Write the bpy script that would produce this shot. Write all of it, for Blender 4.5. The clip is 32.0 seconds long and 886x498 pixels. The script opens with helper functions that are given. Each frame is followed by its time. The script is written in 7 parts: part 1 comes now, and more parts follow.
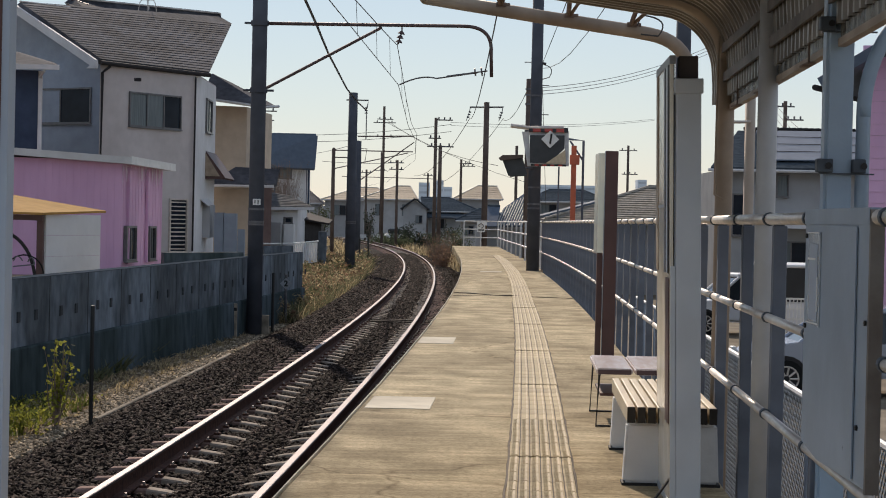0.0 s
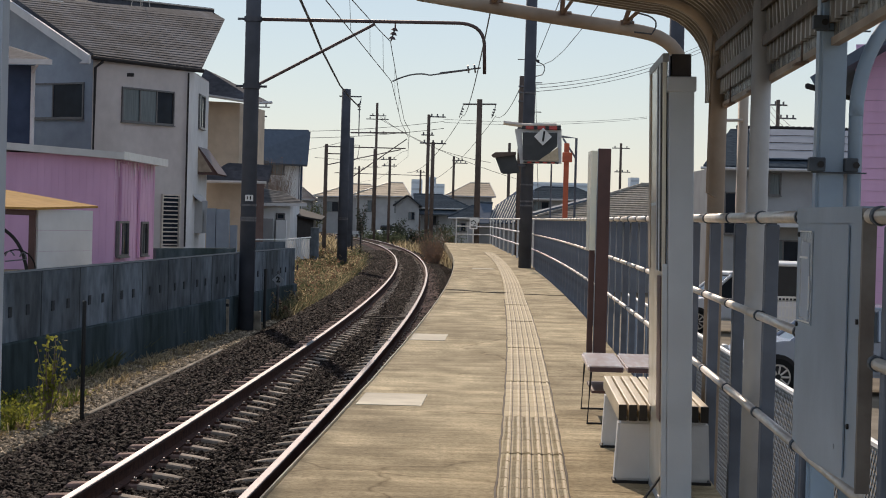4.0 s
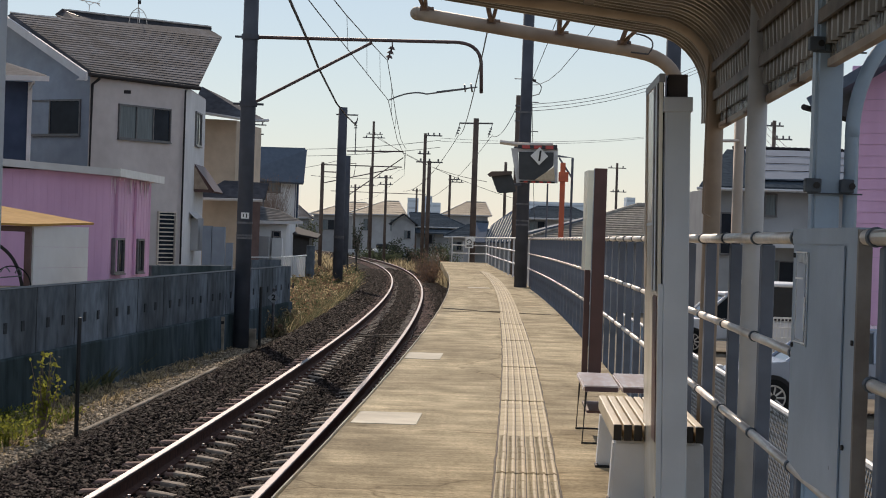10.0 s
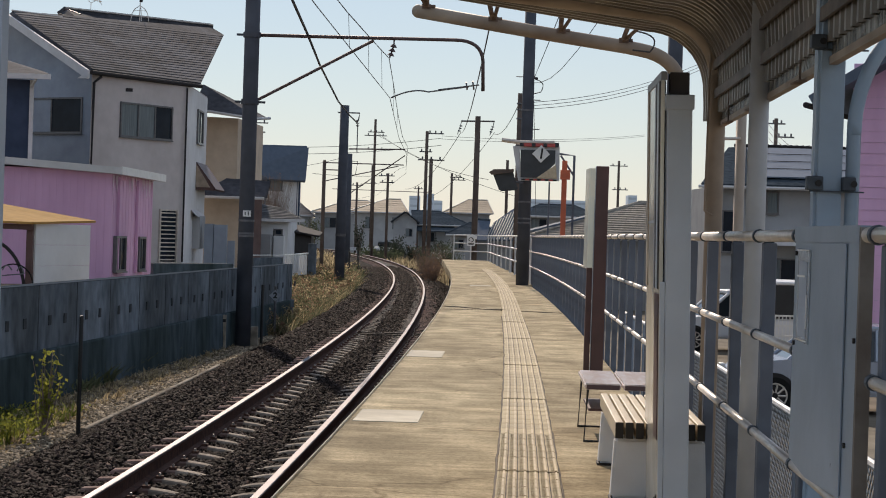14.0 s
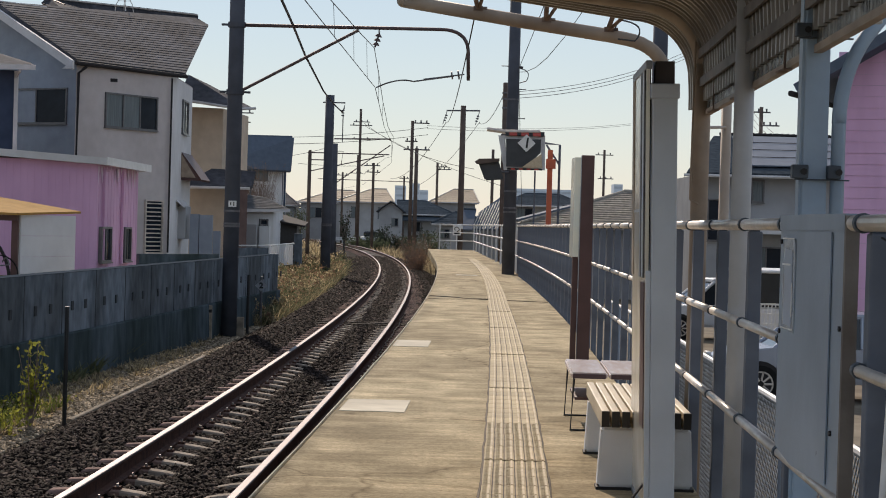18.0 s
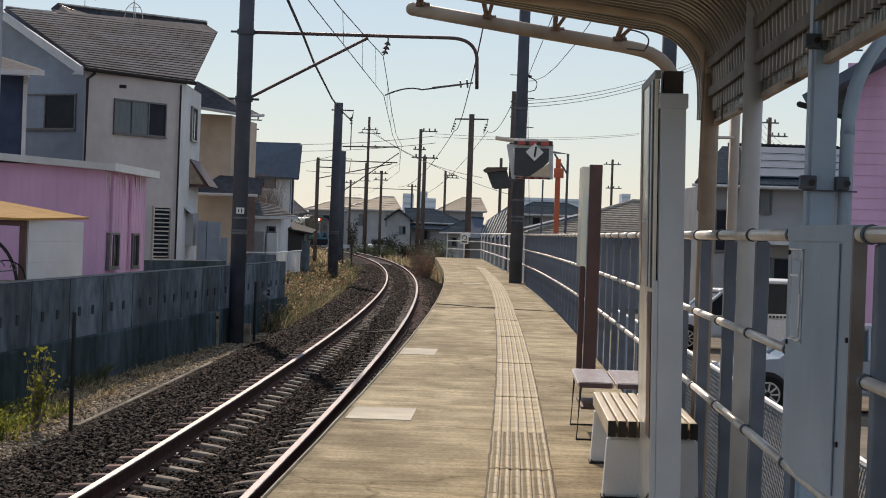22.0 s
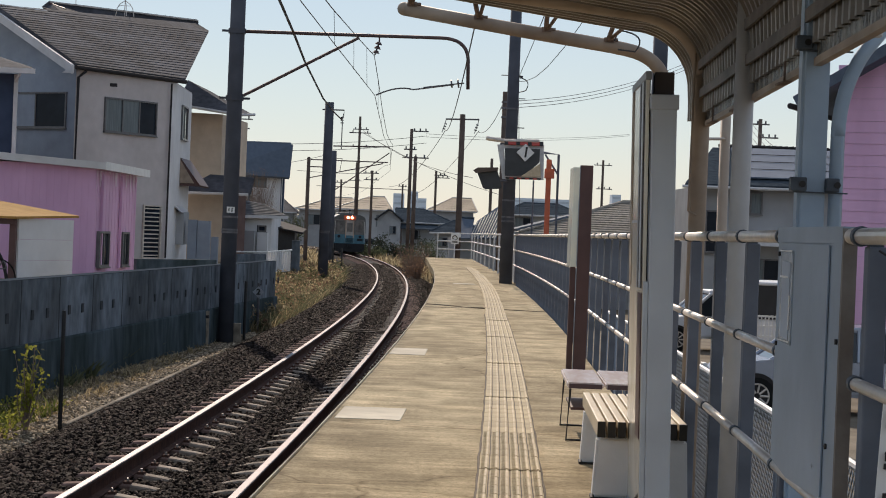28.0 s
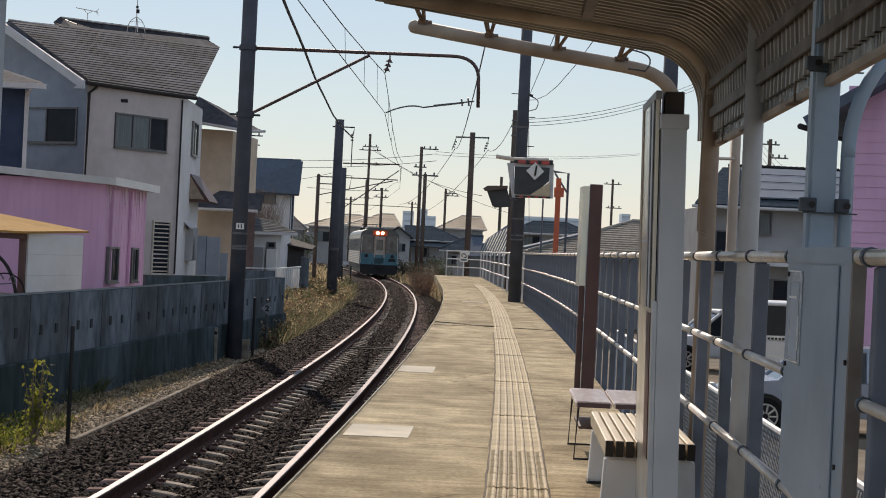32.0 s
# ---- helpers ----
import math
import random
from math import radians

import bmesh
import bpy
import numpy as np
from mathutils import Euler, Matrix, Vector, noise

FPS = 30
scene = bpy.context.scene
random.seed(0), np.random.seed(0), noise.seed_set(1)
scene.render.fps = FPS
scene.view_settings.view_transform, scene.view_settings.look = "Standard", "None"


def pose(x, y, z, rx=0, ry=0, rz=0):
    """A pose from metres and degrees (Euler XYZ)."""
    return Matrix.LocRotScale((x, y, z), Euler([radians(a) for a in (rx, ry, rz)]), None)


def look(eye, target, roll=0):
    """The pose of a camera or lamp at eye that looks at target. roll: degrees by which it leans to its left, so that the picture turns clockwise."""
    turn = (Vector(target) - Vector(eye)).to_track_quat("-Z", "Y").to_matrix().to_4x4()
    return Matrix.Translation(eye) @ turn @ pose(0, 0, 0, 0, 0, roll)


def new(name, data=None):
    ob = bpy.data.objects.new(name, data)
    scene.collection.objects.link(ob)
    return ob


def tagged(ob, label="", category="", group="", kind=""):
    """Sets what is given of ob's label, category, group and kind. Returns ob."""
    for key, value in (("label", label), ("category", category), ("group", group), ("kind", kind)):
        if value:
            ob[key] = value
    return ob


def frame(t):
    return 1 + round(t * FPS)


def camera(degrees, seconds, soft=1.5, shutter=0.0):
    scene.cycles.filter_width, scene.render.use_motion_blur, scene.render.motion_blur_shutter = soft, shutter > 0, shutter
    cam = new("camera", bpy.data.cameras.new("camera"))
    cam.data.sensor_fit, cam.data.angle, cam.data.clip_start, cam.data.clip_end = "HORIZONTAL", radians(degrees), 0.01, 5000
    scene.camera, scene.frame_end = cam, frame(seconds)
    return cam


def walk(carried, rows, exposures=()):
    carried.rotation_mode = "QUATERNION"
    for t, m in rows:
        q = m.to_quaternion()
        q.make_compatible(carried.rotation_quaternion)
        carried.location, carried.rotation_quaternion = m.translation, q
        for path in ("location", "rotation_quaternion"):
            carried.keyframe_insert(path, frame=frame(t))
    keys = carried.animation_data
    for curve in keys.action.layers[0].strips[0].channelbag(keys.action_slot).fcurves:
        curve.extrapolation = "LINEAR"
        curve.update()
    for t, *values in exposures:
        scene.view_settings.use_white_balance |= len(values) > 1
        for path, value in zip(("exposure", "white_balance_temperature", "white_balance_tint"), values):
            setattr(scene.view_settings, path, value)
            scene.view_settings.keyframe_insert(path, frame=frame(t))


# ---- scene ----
cam = camera(25.25, 32.0, soft=1.0)
EYE = (0.0, 0.0, 1.14)
# seconds, then the camera's turn in degrees; it is held in the hand on one spot
PATH = [
    (0, 89.198, -1.250, 0.018), (0.5, 89.099, -1.251, -0.037), (1, 88.999, -1.349, -0.112),
    (1.5, 88.928, -1.397, -0.165), (2, 88.918, -1.443, -0.222), (2.5, 88.951, -1.440, -0.257),
    (3, 89.019, -1.458, -0.253), (3.5, 89.097, -1.485, -0.226), (5.5, 89.122, -1.679, -0.117),
    (6, 89.101, -1.691, -0.027), (6.5, 89.094, -1.672, 0.036), (7, 89.144, -1.658, 0.028),
    (7.5, 89.262, -1.646, -0.035), (8, 89.394, -1.649, -0.066), (8.5, 89.542, -1.698, -0.135),
    (9, 89.628, -1.722, -0.177), (9.5, 89.657, -1.757, -0.249), (10, 89.660, -1.853, -0.321),
    (10.5, 89.680, -1.953, -0.372), (11, 89.724, -2.008, -0.422), (11.5, 89.770, -2.035, -0.424),
    (12, 89.818, -2.012, -0.367), (12.5, 89.824, -1.951, -0.315), (13, 89.800, -1.906, -0.269),
    (13.5, 89.710, -1.892, -0.258), (14, 89.598, -1.843, -0.270), (14.5, 89.501, -1.844, -0.340),
    (16.5, 89.445, -1.759, -0.538), (17, 89.446, -1.752, -0.535), (17.5, 89.393, -1.696, -0.568),
    (18, 89.308, -1.652, -0.681), (18.5, 89.232, -1.731, -0.906), (19, 89.226, -1.816, -1.079),
    (19.5, 89.301, -1.952, -1.092), (20, 89.384, -1.952, -0.979), (20.5, 89.442, -1.962, -0.797),
    (21, 89.450, -1.918, -0.592), (21.5, 89.460, -1.958, -0.500), (22, 89.542, -2.055, -0.462),
    (22.5, 89.643, -2.193, -0.406), (23, 89.754, -2.288, -0.324), (23.5, 89.778, -2.370, -0.235),
    (24, 89.678, -2.417, -0.160), (24.5, 89.526, -2.479, -0.119), (25, 89.409, -2.450, -0.191),
    (25.5, 89.369, -2.420, -0.331), (27.5, 89.477, -2.247, -0.721), (28, 89.554, -2.302, -0.740),
    (28.5, 89.615, -2.293, -0.742), (29, 89.649, -2.313, -0.744), (29.5, 89.682, -2.390, -0.722),
    (30, 89.748, -2.492, -0.657), (30.5, 89.840, -2.659, -0.562), (31, 89.938, -2.770, -0.492),
    (31.5, 90.010, -2.735, -0.447), (32, 90.060, -2.713, -0.475),
]
walk(cam, [(t, pose(*EYE, rx, ry, rz)) for t, rx, ry, rz in PATH], exposures=((0.0, -0.08, 6350, 18), (32.0, -0.08, 6350, 18)))

# ---- daylight: low winter sun ahead of the camera ----
SUN_EL, SUN_AZ = radians(33.0), radians(-11.0)
world = bpy.data.worlds.new("world")
scene.world = world
world.use_nodes = True
wn = world.node_tree.nodes
sky = wn.new("ShaderNodeTexSky")
sky.sky_type, sky.sun_disc = "NISHITA", False
sky.sun_elevation, sky.sun_rotation = SUN_EL, SUN_AZ
sky.air_density, sky.dust_density, sky.ozone_density = 1.22, 0.0, 2.2
wn["Background"].inputs["Strength"].default_value = 0.048
world.node_tree.links.new(sky.outputs[0], wn["Background"].inputs["Color"])
# thin even haze over the whole dome
haze, both = wn.new("ShaderNodeBackground"), wn.new("ShaderNodeAddShader")
haze.inputs["Color"].default_value, haze.inputs["Strength"].default_value = (0.85, 0.965, 1.02, 1), 0.35
world.node_tree.links.new(wn["Background"].outputs[0], both.inputs[0])
world.node_tree.links.new(haze.outputs[0], both.inputs[1])
world.node_tree.links.new(both.outputs[0], wn["World Output"].inputs["Surface"])
sun_data = bpy.data.lights.new("sun", "SUN")
sun_data.energy, sun_data.angle, sun_data.color = 4.0, radians(0.6), (0.96, 0.83, 0.63)
sun = new("sun", sun_data)
way_to_sun = Vector((math.sin(SUN_AZ) * math.cos(SUN_EL), math.cos(SUN_AZ) * math.cos(SUN_EL), math.sin(SUN_EL)))
sun.matrix_world = look(way_to_sun * 60, (0, 0, 0))


# ---- materials ----
def mat(name, col, col2=None, scale=6.0, rough=0.7, metal=0.0, bump=0.0, bscale=None, stain=0.0, stretch=(1, 1, 1),
        emit=0.0, vary=0.0, island=False, spec=None, grime=None, thin=0.0):
    m = bpy.data.materials.new(name)
    m.use_nodes = True
    nt = m.node_tree
    N, L = nt.nodes, nt.links
    b = N["Principled BSDF"]
    b.inputs["Roughness"].default_value = rough
    b.inputs["Metallic"].default_value = metal
    if spec is None:
        spec = 0.5 if rough < 0.6 else 0.25 if rough < 0.8 else 0.08
    b.inputs["Specular IOR Level"].default_value = spec
    co = N.new("ShaderNodeTexCoord")
    mp = N.new("ShaderNodeMapping")
    mp.inputs["Scale"].default_value = stretch
    L.new(co.outputs["Object"], mp.inputs["Vector"])
    n1 = N.new("ShaderNodeTexNoise")
    n1.inputs["Scale"].default_value, n1.inputs["Detail"].default_value = scale, 6
    L.new(mp.outputs[0], n1.inputs["Vector"])
    ramp = N.new("ShaderNodeValToRGB")
    ramp.color_ramp.elements[0].position, ramp.color_ramp.elements[1].position = 0.33, 0.68
    c2 = col2 or tuple(c * 0.78 for c in col)
    ramp.color_ramp.elements[0].color = (*c2, 1)
    ramp.color_ramp.elements[1].color = (*col, 1)
    L.new(n1.outputs["Fac"], ramp.inputs["Fac"])
    out = ramp.outputs["Color"]
    if stain:
        n2 = N.new("ShaderNodeTexNoise")
        n2.inputs["Scale"].default_value, n2.inputs["Detail"].default_value = scale * 0.13, 4
        L.new(mp.outputs[0], n2.inputs["Vector"])
        r2 = N.new("ShaderNodeValToRGB")
        r2.color_ramp.elements[0].position, r2.color_ramp.elements[1].position = 0.42, 0.62
        g = grime or (0.35, 0.33, 0.3)
        r2.color_ramp.elements[0].color, r2.color_ramp.elements[1].color = (*g, 1), (1, 1, 1, 1)
        L.new(n2.outputs["Fac"], r2.inputs["Fac"])
        mx = N.new("ShaderNodeMix")
        mx.data_type, mx.blend_type = "RGBA", "MULTIPLY"
        mx.inputs["Factor"].default_value = stain
        L.new(out, mx.inputs["A"])
        L.new(r2.outputs["Color"], mx.inputs["B"])
        out = mx.outputs["Result"]
    if vary:
        info = N.new("ShaderNodeNewGeometry" if island else "ShaderNodeObjectInfo")
        hsv = N.new("ShaderNodeHueSaturation")
        mr = N.new("ShaderNodeMapRange")
        mr.inputs["To Min"].default_value, mr.inputs["To Max"].default_value = 1 - vary, 1 + vary
        L.new(info.outputs["Random Per Island" if island else "Random"], mr.inputs["Value"])
        L.new(mr.outputs[0], hsv.inputs["Value"])
        L.new(out, hsv.inputs["Color"])
        out = hsv.outputs["Color"]
    L.new(out, b.inputs["Base Color"])
    if bump:
        n3 = N.new("ShaderNodeTexNoise")
        n3.inputs["Scale"].default_value, n3.inputs["Detail"].default_value = bscale or scale * 4, 5
        L.new(mp.outputs[0], n3.inputs["Vector"])
        bp = N.new("ShaderNodeBump")
        bp.inputs["Strength"].default_value, bp.inputs["Distance"].default_value = bump, 0.02
        L.new(n3.outputs["Fac"], bp.inputs["Height"])
        L.new(bp.outputs[0], b.inputs["Normal"])
    if emit:
        b.inputs["Emission Color"].default_value = (*col, 1)
        b.inputs["Emission Strength"].default_value = emit
    if thin:
        tr = N.new("ShaderNodeBsdfTranslucent")
        ms = N.new("ShaderNodeMixShader")
        ms.inputs[0].default_value = thin
        L.new(out, tr.inputs["Color"])
        L.new(b.outputs[0], ms.inputs[1])
        L.new(tr.outputs[0], ms.inputs[2])
        L.new(ms.outputs[0], N["Material Output"].inputs["Surface"])
    return m


M = {
    "ground": mat("ground", (0.17, 0.15, 0.12), (0.10, 0.09, 0.07), 3, 0.95, bump=0.6, bscale=20, stain=0.5),
    "soil": mat("soil", (0.48, 0.40, 0.28), (0.26, 0.21, 0.14), 2.5, 0.95, bump=0.8, bscale=18, stain=0.6),
    "asphalt": mat("asphalt", (0.07, 0.07, 0.07), (0.045, 0.045, 0.045), 12, 0.9, bump=0.3, bscale=80),
    "lot": mat("lot", (0.30, 0.26, 0.20), (0.2, 0.17, 0.13), 1.5, 0.95, bump=0.5, bscale=16, stain=0.4),
    "ballast_bed": mat("ballast_bed", (0.024, 0.018, 0.015), (0.010, 0.008, 0.007), 22, 0.95, spec=0.05, bump=1.0, bscale=30),
    "stone": mat("stone", (0.034, 0.0245, 0.021), (0.007, 0.005, 0.0045), 8, 0.8, spec=0.06, vary=0.8, island=True),
    "gravel": mat("gravel", (0.42, 0.345, 0.25), (0.15, 0.12, 0.085), 8, 0.9, vary=0.7, island=True),
    "kerb_pale": mat("kerb_pale", (0.46, 0.40, 0.32), (0.24, 0.21, 0.17), 5, 0.9, bump=0.4, stain=0.7, vary=0.2),
    # dark tone holds the shade under the platform's overhang
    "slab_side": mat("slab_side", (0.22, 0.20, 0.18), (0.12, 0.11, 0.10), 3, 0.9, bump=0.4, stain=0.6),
    "white_patch": mat("white_patch", (0.70, 0.63, 0.49), (0.58, 0.52, 0.40), 6, 0.8, spec=0.2, bump=0.2, stain=0.35),
    # lighter than the plate, to hold the edge highlight on the ribs
    "tile_rib": mat("tile_rib", (0.570, 0.456, 0.262), (0.430, 0.338, 0.198), 14, 0.6, spec=0.3, vary=0.12),
    "tile": mat("tile", (0.430, 0.338, 0.181), (0.310, 0.240, 0.129), 14, 0.7, spec=0.25, bump=0.15, vary=0.12),
    "tile_groove": mat("tile_groove", (0.13, 0.10, 0.07), (0.075, 0.058, 0.042), 9, 0.8, bump=0.2, vary=0.15, spec=0.2),
    "rail_steel": mat("rail_steel", (0.078, 0.062, 0.067), (0.056, 0.044, 0.048), 8, 0.5, 1.0),
    # pale bolts stand for the bright glints on the rail clips
    "bolt_glint": mat("bolt_glint", (0.55, 0.52, 0.50), (0.35, 0.32, 0.30), 14, 0.45, 0.5),
    "rail_rust": mat("rail_rust", (0.12, 0.065, 0.05), (0.06, 0.035, 0.03), 14, 0.85, bump=0.3),
    "sleeper": mat("sleeper", (0.48, 0.405, 0.335), (0.27, 0.225, 0.185), 7, 0.85, bump=0.4, stain=0.5, vary=0.18),
    "sleeper_rusty": mat("sleeper_rusty", (0.40, 0.275, 0.235), (0.20, 0.125, 0.105), 9, 0.9, bump=0.4, stain=0.5, vary=0.2),
    "wood_sleeper": mat("wood_sleeper", (0.07, 0.055, 0.045), (0.035, 0.028, 0.024), 9, 0.85, bump=0.5),
    "wall_concrete": mat("wall_concrete", (0.245, 0.285, 0.325), (0.125, 0.15, 0.175), 4.5, 0.9, bump=0.35, bscale=10, stain=0.75,
                         stretch=(1.0, 1.0, 0.6)),
    "wall_hole": mat("wall_hole", (0.07, 0.075, 0.08), (0.04, 0.043, 0.047), 9, 0.9),
    "wall_moss": mat("wall_moss", (0.115, 0.15, 0.175), (0.05, 0.072, 0.085), 4.0, 0.9, bump=0.35, bscale=10, stain=0.8, stretch=(1, 1, 0.4), grime=(0.35, 0.4, 0.33)),
    "pole": mat("pole", (0.095, 0.105, 0.13), (0.07, 0.077, 0.095), 3, 0.75, bump=0.15, stain=0.3),
    "pole_brown": mat("pole_brown", (0.16, 0.125, 0.105), (0.11, 0.085, 0.075), 3, 0.8, bump=0.15, stain=0.3),
    "steel_grey": mat("steel_grey", (0.17, 0.17, 0.18), (0.11, 0.11, 0.12), 8, 0.5, 0.6),
    "arm_rust": mat("arm_rust", (0.15, 0.11, 0.11), (0.09, 0.065, 0.065), 7, 0.6, 0.4),
    "cable": mat("cable", (0.07, 0.07, 0.075), None, 8, 0.7),
    "insulator": mat("insulator", (0.28, 0.25, 0.22), None, 10, 0.35),
    "galv": mat("galv", (0.74, 0.67, 0.60), (0.56, 0.51, 0.46), 9, 0.40, 0.35, bump=0.06, stain=0.3),
    "fence_post": mat("fence_post", (0.18, 0.205, 0.255), (0.12, 0.137, 0.172), 5, 0.7, 0.0, spec=0.3, bump=0.08, stain=0.4),
    "white_rail": mat("white_rail", (0.72, 0.73, 0.74), (0.55, 0.56, 0.57), 6, 0.5, 0.0, stain=0.3),
    "frame_tube": mat("frame_tube", (0.60, 0.53, 0.44), (0.46, 0.40, 0.33), 5, 0.5, 0.0, bump=0.1, stain=0.5, grime=(0.5, 0.36, 0.27)),
    "frame_blue": mat("frame_blue", (0.38, 0.53, 0.69), (0.30, 0.42, 0.56), 5, 0.5, 0.0, bump=0.1, stain=0.5, grime=(0.62, 0.5, 0.42)),
    "purlin": mat("purlin", (0.19, 0.17, 0.15), (0.09, 0.08, 0.07), 5, 0.6, 0.1, bump=0.15, stain=0.6, grime=(0.5, 0.34, 0.24)),
    "roof_sheet": mat("roof_sheet", (0.30, 0.27, 0.23), (0.15, 0.132, 0.11), 4, 0.4, 0.3, bump=0.1, stain=0.6),
    "rust_pale": mat("rust_pale", (0.29, 0.28, 0.26), (0.17, 0.155, 0.14), 6, 0.7, 0.1, bump=0.15, stain=0.5, grime=(0.5, 0.36, 0.27)),
    "rust": mat("rust", (0.25, 0.19, 0.155), (0.12, 0.085, 0.07), 9, 0.85, bump=0.3),
    "cabinet_grey": mat("cabinet_grey", (0.34, 0.43, 0.535), (0.27, 0.345, 0.435), 4, 0.45, bump=0.05, stain=0.35),
    "pipe_grey": mat("pipe_grey", (0.55, 0.56, 0.57), (0.43, 0.435, 0.44), 5, 0.5, 0.0, bump=0.1, stain=0.45, grime=(0.6, 0.52, 0.45)),
    "clear_sheet": mat("clear_sheet", (0.42, 0.40, 0.35), (0.08, 0.075, 0.065), 11, 0.15, stretch=(1, 2, 0.6), bump=1.0, bscale=16, thin=0.3, spec=0.8),
    "clamp_grey": mat("clamp_grey", (0.10, 0.12, 0.14), (0.06, 0.07, 0.085), 9, 0.6, 0.2),
    "plastic": mat("plastic", (0.50, 0.55, 0.60), (0.34, 0.39, 0.45), 12, 0.15, bump=0.9, bscale=14, stretch=(1, 3, 1), spec=0.8),
    "panel_grey": mat("panel_grey", (0.45, 0.53, 0.65), (0.38, 0.45, 0.55), 4, 0.45, 0.0, bump=0.05, stain=0.35),
    "board_white": mat("board_white", (0.84, 0.79, 0.68), (0.7, 0.65, 0.55), 5, 0.2, 0.0, stain=0.35, spec=0.8),
    "board_edge": mat("board_edge", (0.36, 0.385, 0.42), (0.28, 0.30, 0.33), 5, 0.5, 0.0, stain=0.3),
    "dark": mat("dark", (0.03, 0.028, 0.028), None, 8, 0.6),
    "box_brown": mat("box_brown", (0.10, 0.085, 0.082), (0.065, 0.055, 0.053), 6, 0.6, stain=0.3),
    "dark_red": mat("dark_red", (0.10, 0.035, 0.03), (0.06, 0.022, 0.02), 6, 0.5, stain=0.3),
    "sign_brown": mat("sign_brown", (0.11, 0.052, 0.046), (0.08, 0.037, 0.033), 5, 0.55, stain=0.3),
    "sign_face": mat("sign_face", (0.84, 0.79, 0.62), (0.60, 0.66, 0.60), 2.2, 0.2, spec=0.8),
    "bench_slat": mat("bench_slat", (0.66, 0.55, 0.38), (0.54, 0.44, 0.30), 5, 0.55, bump=0.1, stretch=(3, 0.4, 3), stain=0.2),
    "slat_end": mat("slat_end", (0.05, 0.045, 0.04), None, 9, 0.8),
    "post_pale": mat("post_pale", (0.64, 0.69, 0.75), (0.55, 0.60, 0.66), 4, 0.45, bump=0.05, stain=0.35),
    "bench_concrete": mat("bench_concrete", (0.88, 0.89, 0.91), (0.80, 0.81, 0.83), 5, 0.75, bump=0.15, stain=0.4),
    "bench_pink": mat("bench_pink", (0.88, 0.77, 0.73), (0.78, 0.62, 0.57), 5, 0.22, stain=0.3, spec=0.8, stretch=(6, 1, 1)),
    "bench_rim": mat("bench_rim", (0.10, 0.055, 0.06), None, 5, 0.5),
    "orange": mat("orange", (0.58, 0.13, 0.055), (0.44, 0.10, 0.045), 5, 0.5),
    "red": mat("red", (0.50, 0.07, 0.05), None, 5, 0.5),
    "black": mat("black", (0.015, 0.015, 0.015), None, 5, 0.5),
    "white": mat("white", (0.80, 0.80, 0.78), (0.7, 0.7, 0.68), 5, 0.5),
    "mirror_back": mat("mirror_back", (0.045, 0.05, 0.055), (0.03, 0.034, 0.038), 5, 0.5),
    "mirror": mat("mirror", (0.62, 0.64, 0.66), (0.60, 0.62, 0.64), 2, 0.04, 1.0),
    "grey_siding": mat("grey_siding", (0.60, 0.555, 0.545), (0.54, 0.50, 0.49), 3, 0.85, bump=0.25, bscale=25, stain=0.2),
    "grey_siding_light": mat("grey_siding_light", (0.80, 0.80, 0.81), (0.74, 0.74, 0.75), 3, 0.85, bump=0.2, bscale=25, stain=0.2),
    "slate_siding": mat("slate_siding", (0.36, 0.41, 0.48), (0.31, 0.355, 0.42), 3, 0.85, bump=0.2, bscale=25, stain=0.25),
    "frame_brown": mat("frame_brown", (0.47, 0.40, 0.32), (0.31, 0.26, 0.205), 5, 0.6, 0.0, bump=0.1, stain=0.5, grime=(0.5, 0.36, 0.27)),
    "navy_siding": mat("navy_siding", (0.055, 0.075, 0.125), (0.042, 0.06, 0.10), 3, 0.8, bump=0.2, stain=0.2),
    "tan_siding": mat("tan_siding", (0.66, 0.55, 0.43), (0.58, 0.48, 0.375), 3, 0.85, bump=0.2, stain=0.25),
    "brown_siding": mat("brown_siding", (0.23, 0.16, 0.145), (0.18, 0.125, 0.115), 3, 0.85, bump=0.2, stain=0.25),
    "white_siding": mat("white_siding", (0.82, 0.83, 0.84), (0.74, 0.75, 0.76), 2, 0.85, bump=0.15, stain=0.25),
    "far_wall": mat("far_wall", (0.43, 0.44, 0.455), (0.35, 0.36, 0.37), 1, 0.9, stain=0.25),
    "pink_siding": mat("pink_siding", (0.76, 0.47, 0.68), (0.66, 0.40, 0.59), 2.5, 0.6, bump=0.05, stain=0.4, stretch=(1, 1, 0.25), grime=(0.72, 0.68, 0.72)),
    "pink_pale": mat("pink_pale", (0.80, 0.66, 0.77), (0.68, 0.50, 0.64), 8, 0.5, stretch=(1, 1, 0.2)),
    "roof_dark": mat("roof_dark", (0.125, 0.13, 0.15), (0.08, 0.083, 0.098), 5, 0.85, spec=0.05, bump=0.3, vary=0.2, stain=0.5),
    "roof_grey": mat("roof_grey", (0.17, 0.18, 0.19), (0.10, 0.105, 0.115), 5, 0.8, spec=0.1, bump=0.3, vary=0.2),
    "roof_worn": mat("roof_worn", (0.36, 0.33, 0.28), (0.22, 0.20, 0.17), 5, 0.8, spec=0.15, bump=0.3, vary=0.15),
    "roof_navy": mat("roof_navy", (0.11, 0.14, 0.185), (0.09, 0.115, 0.155), 5, 0.8, spec=0.2, bump=0.2),
    "roof_tile": mat("roof_tile", (0.085, 0.105, 0.125), (0.05, 0.063, 0.078), 5, 0.9, spec=0.0, bump=0.3, vary=0.15),
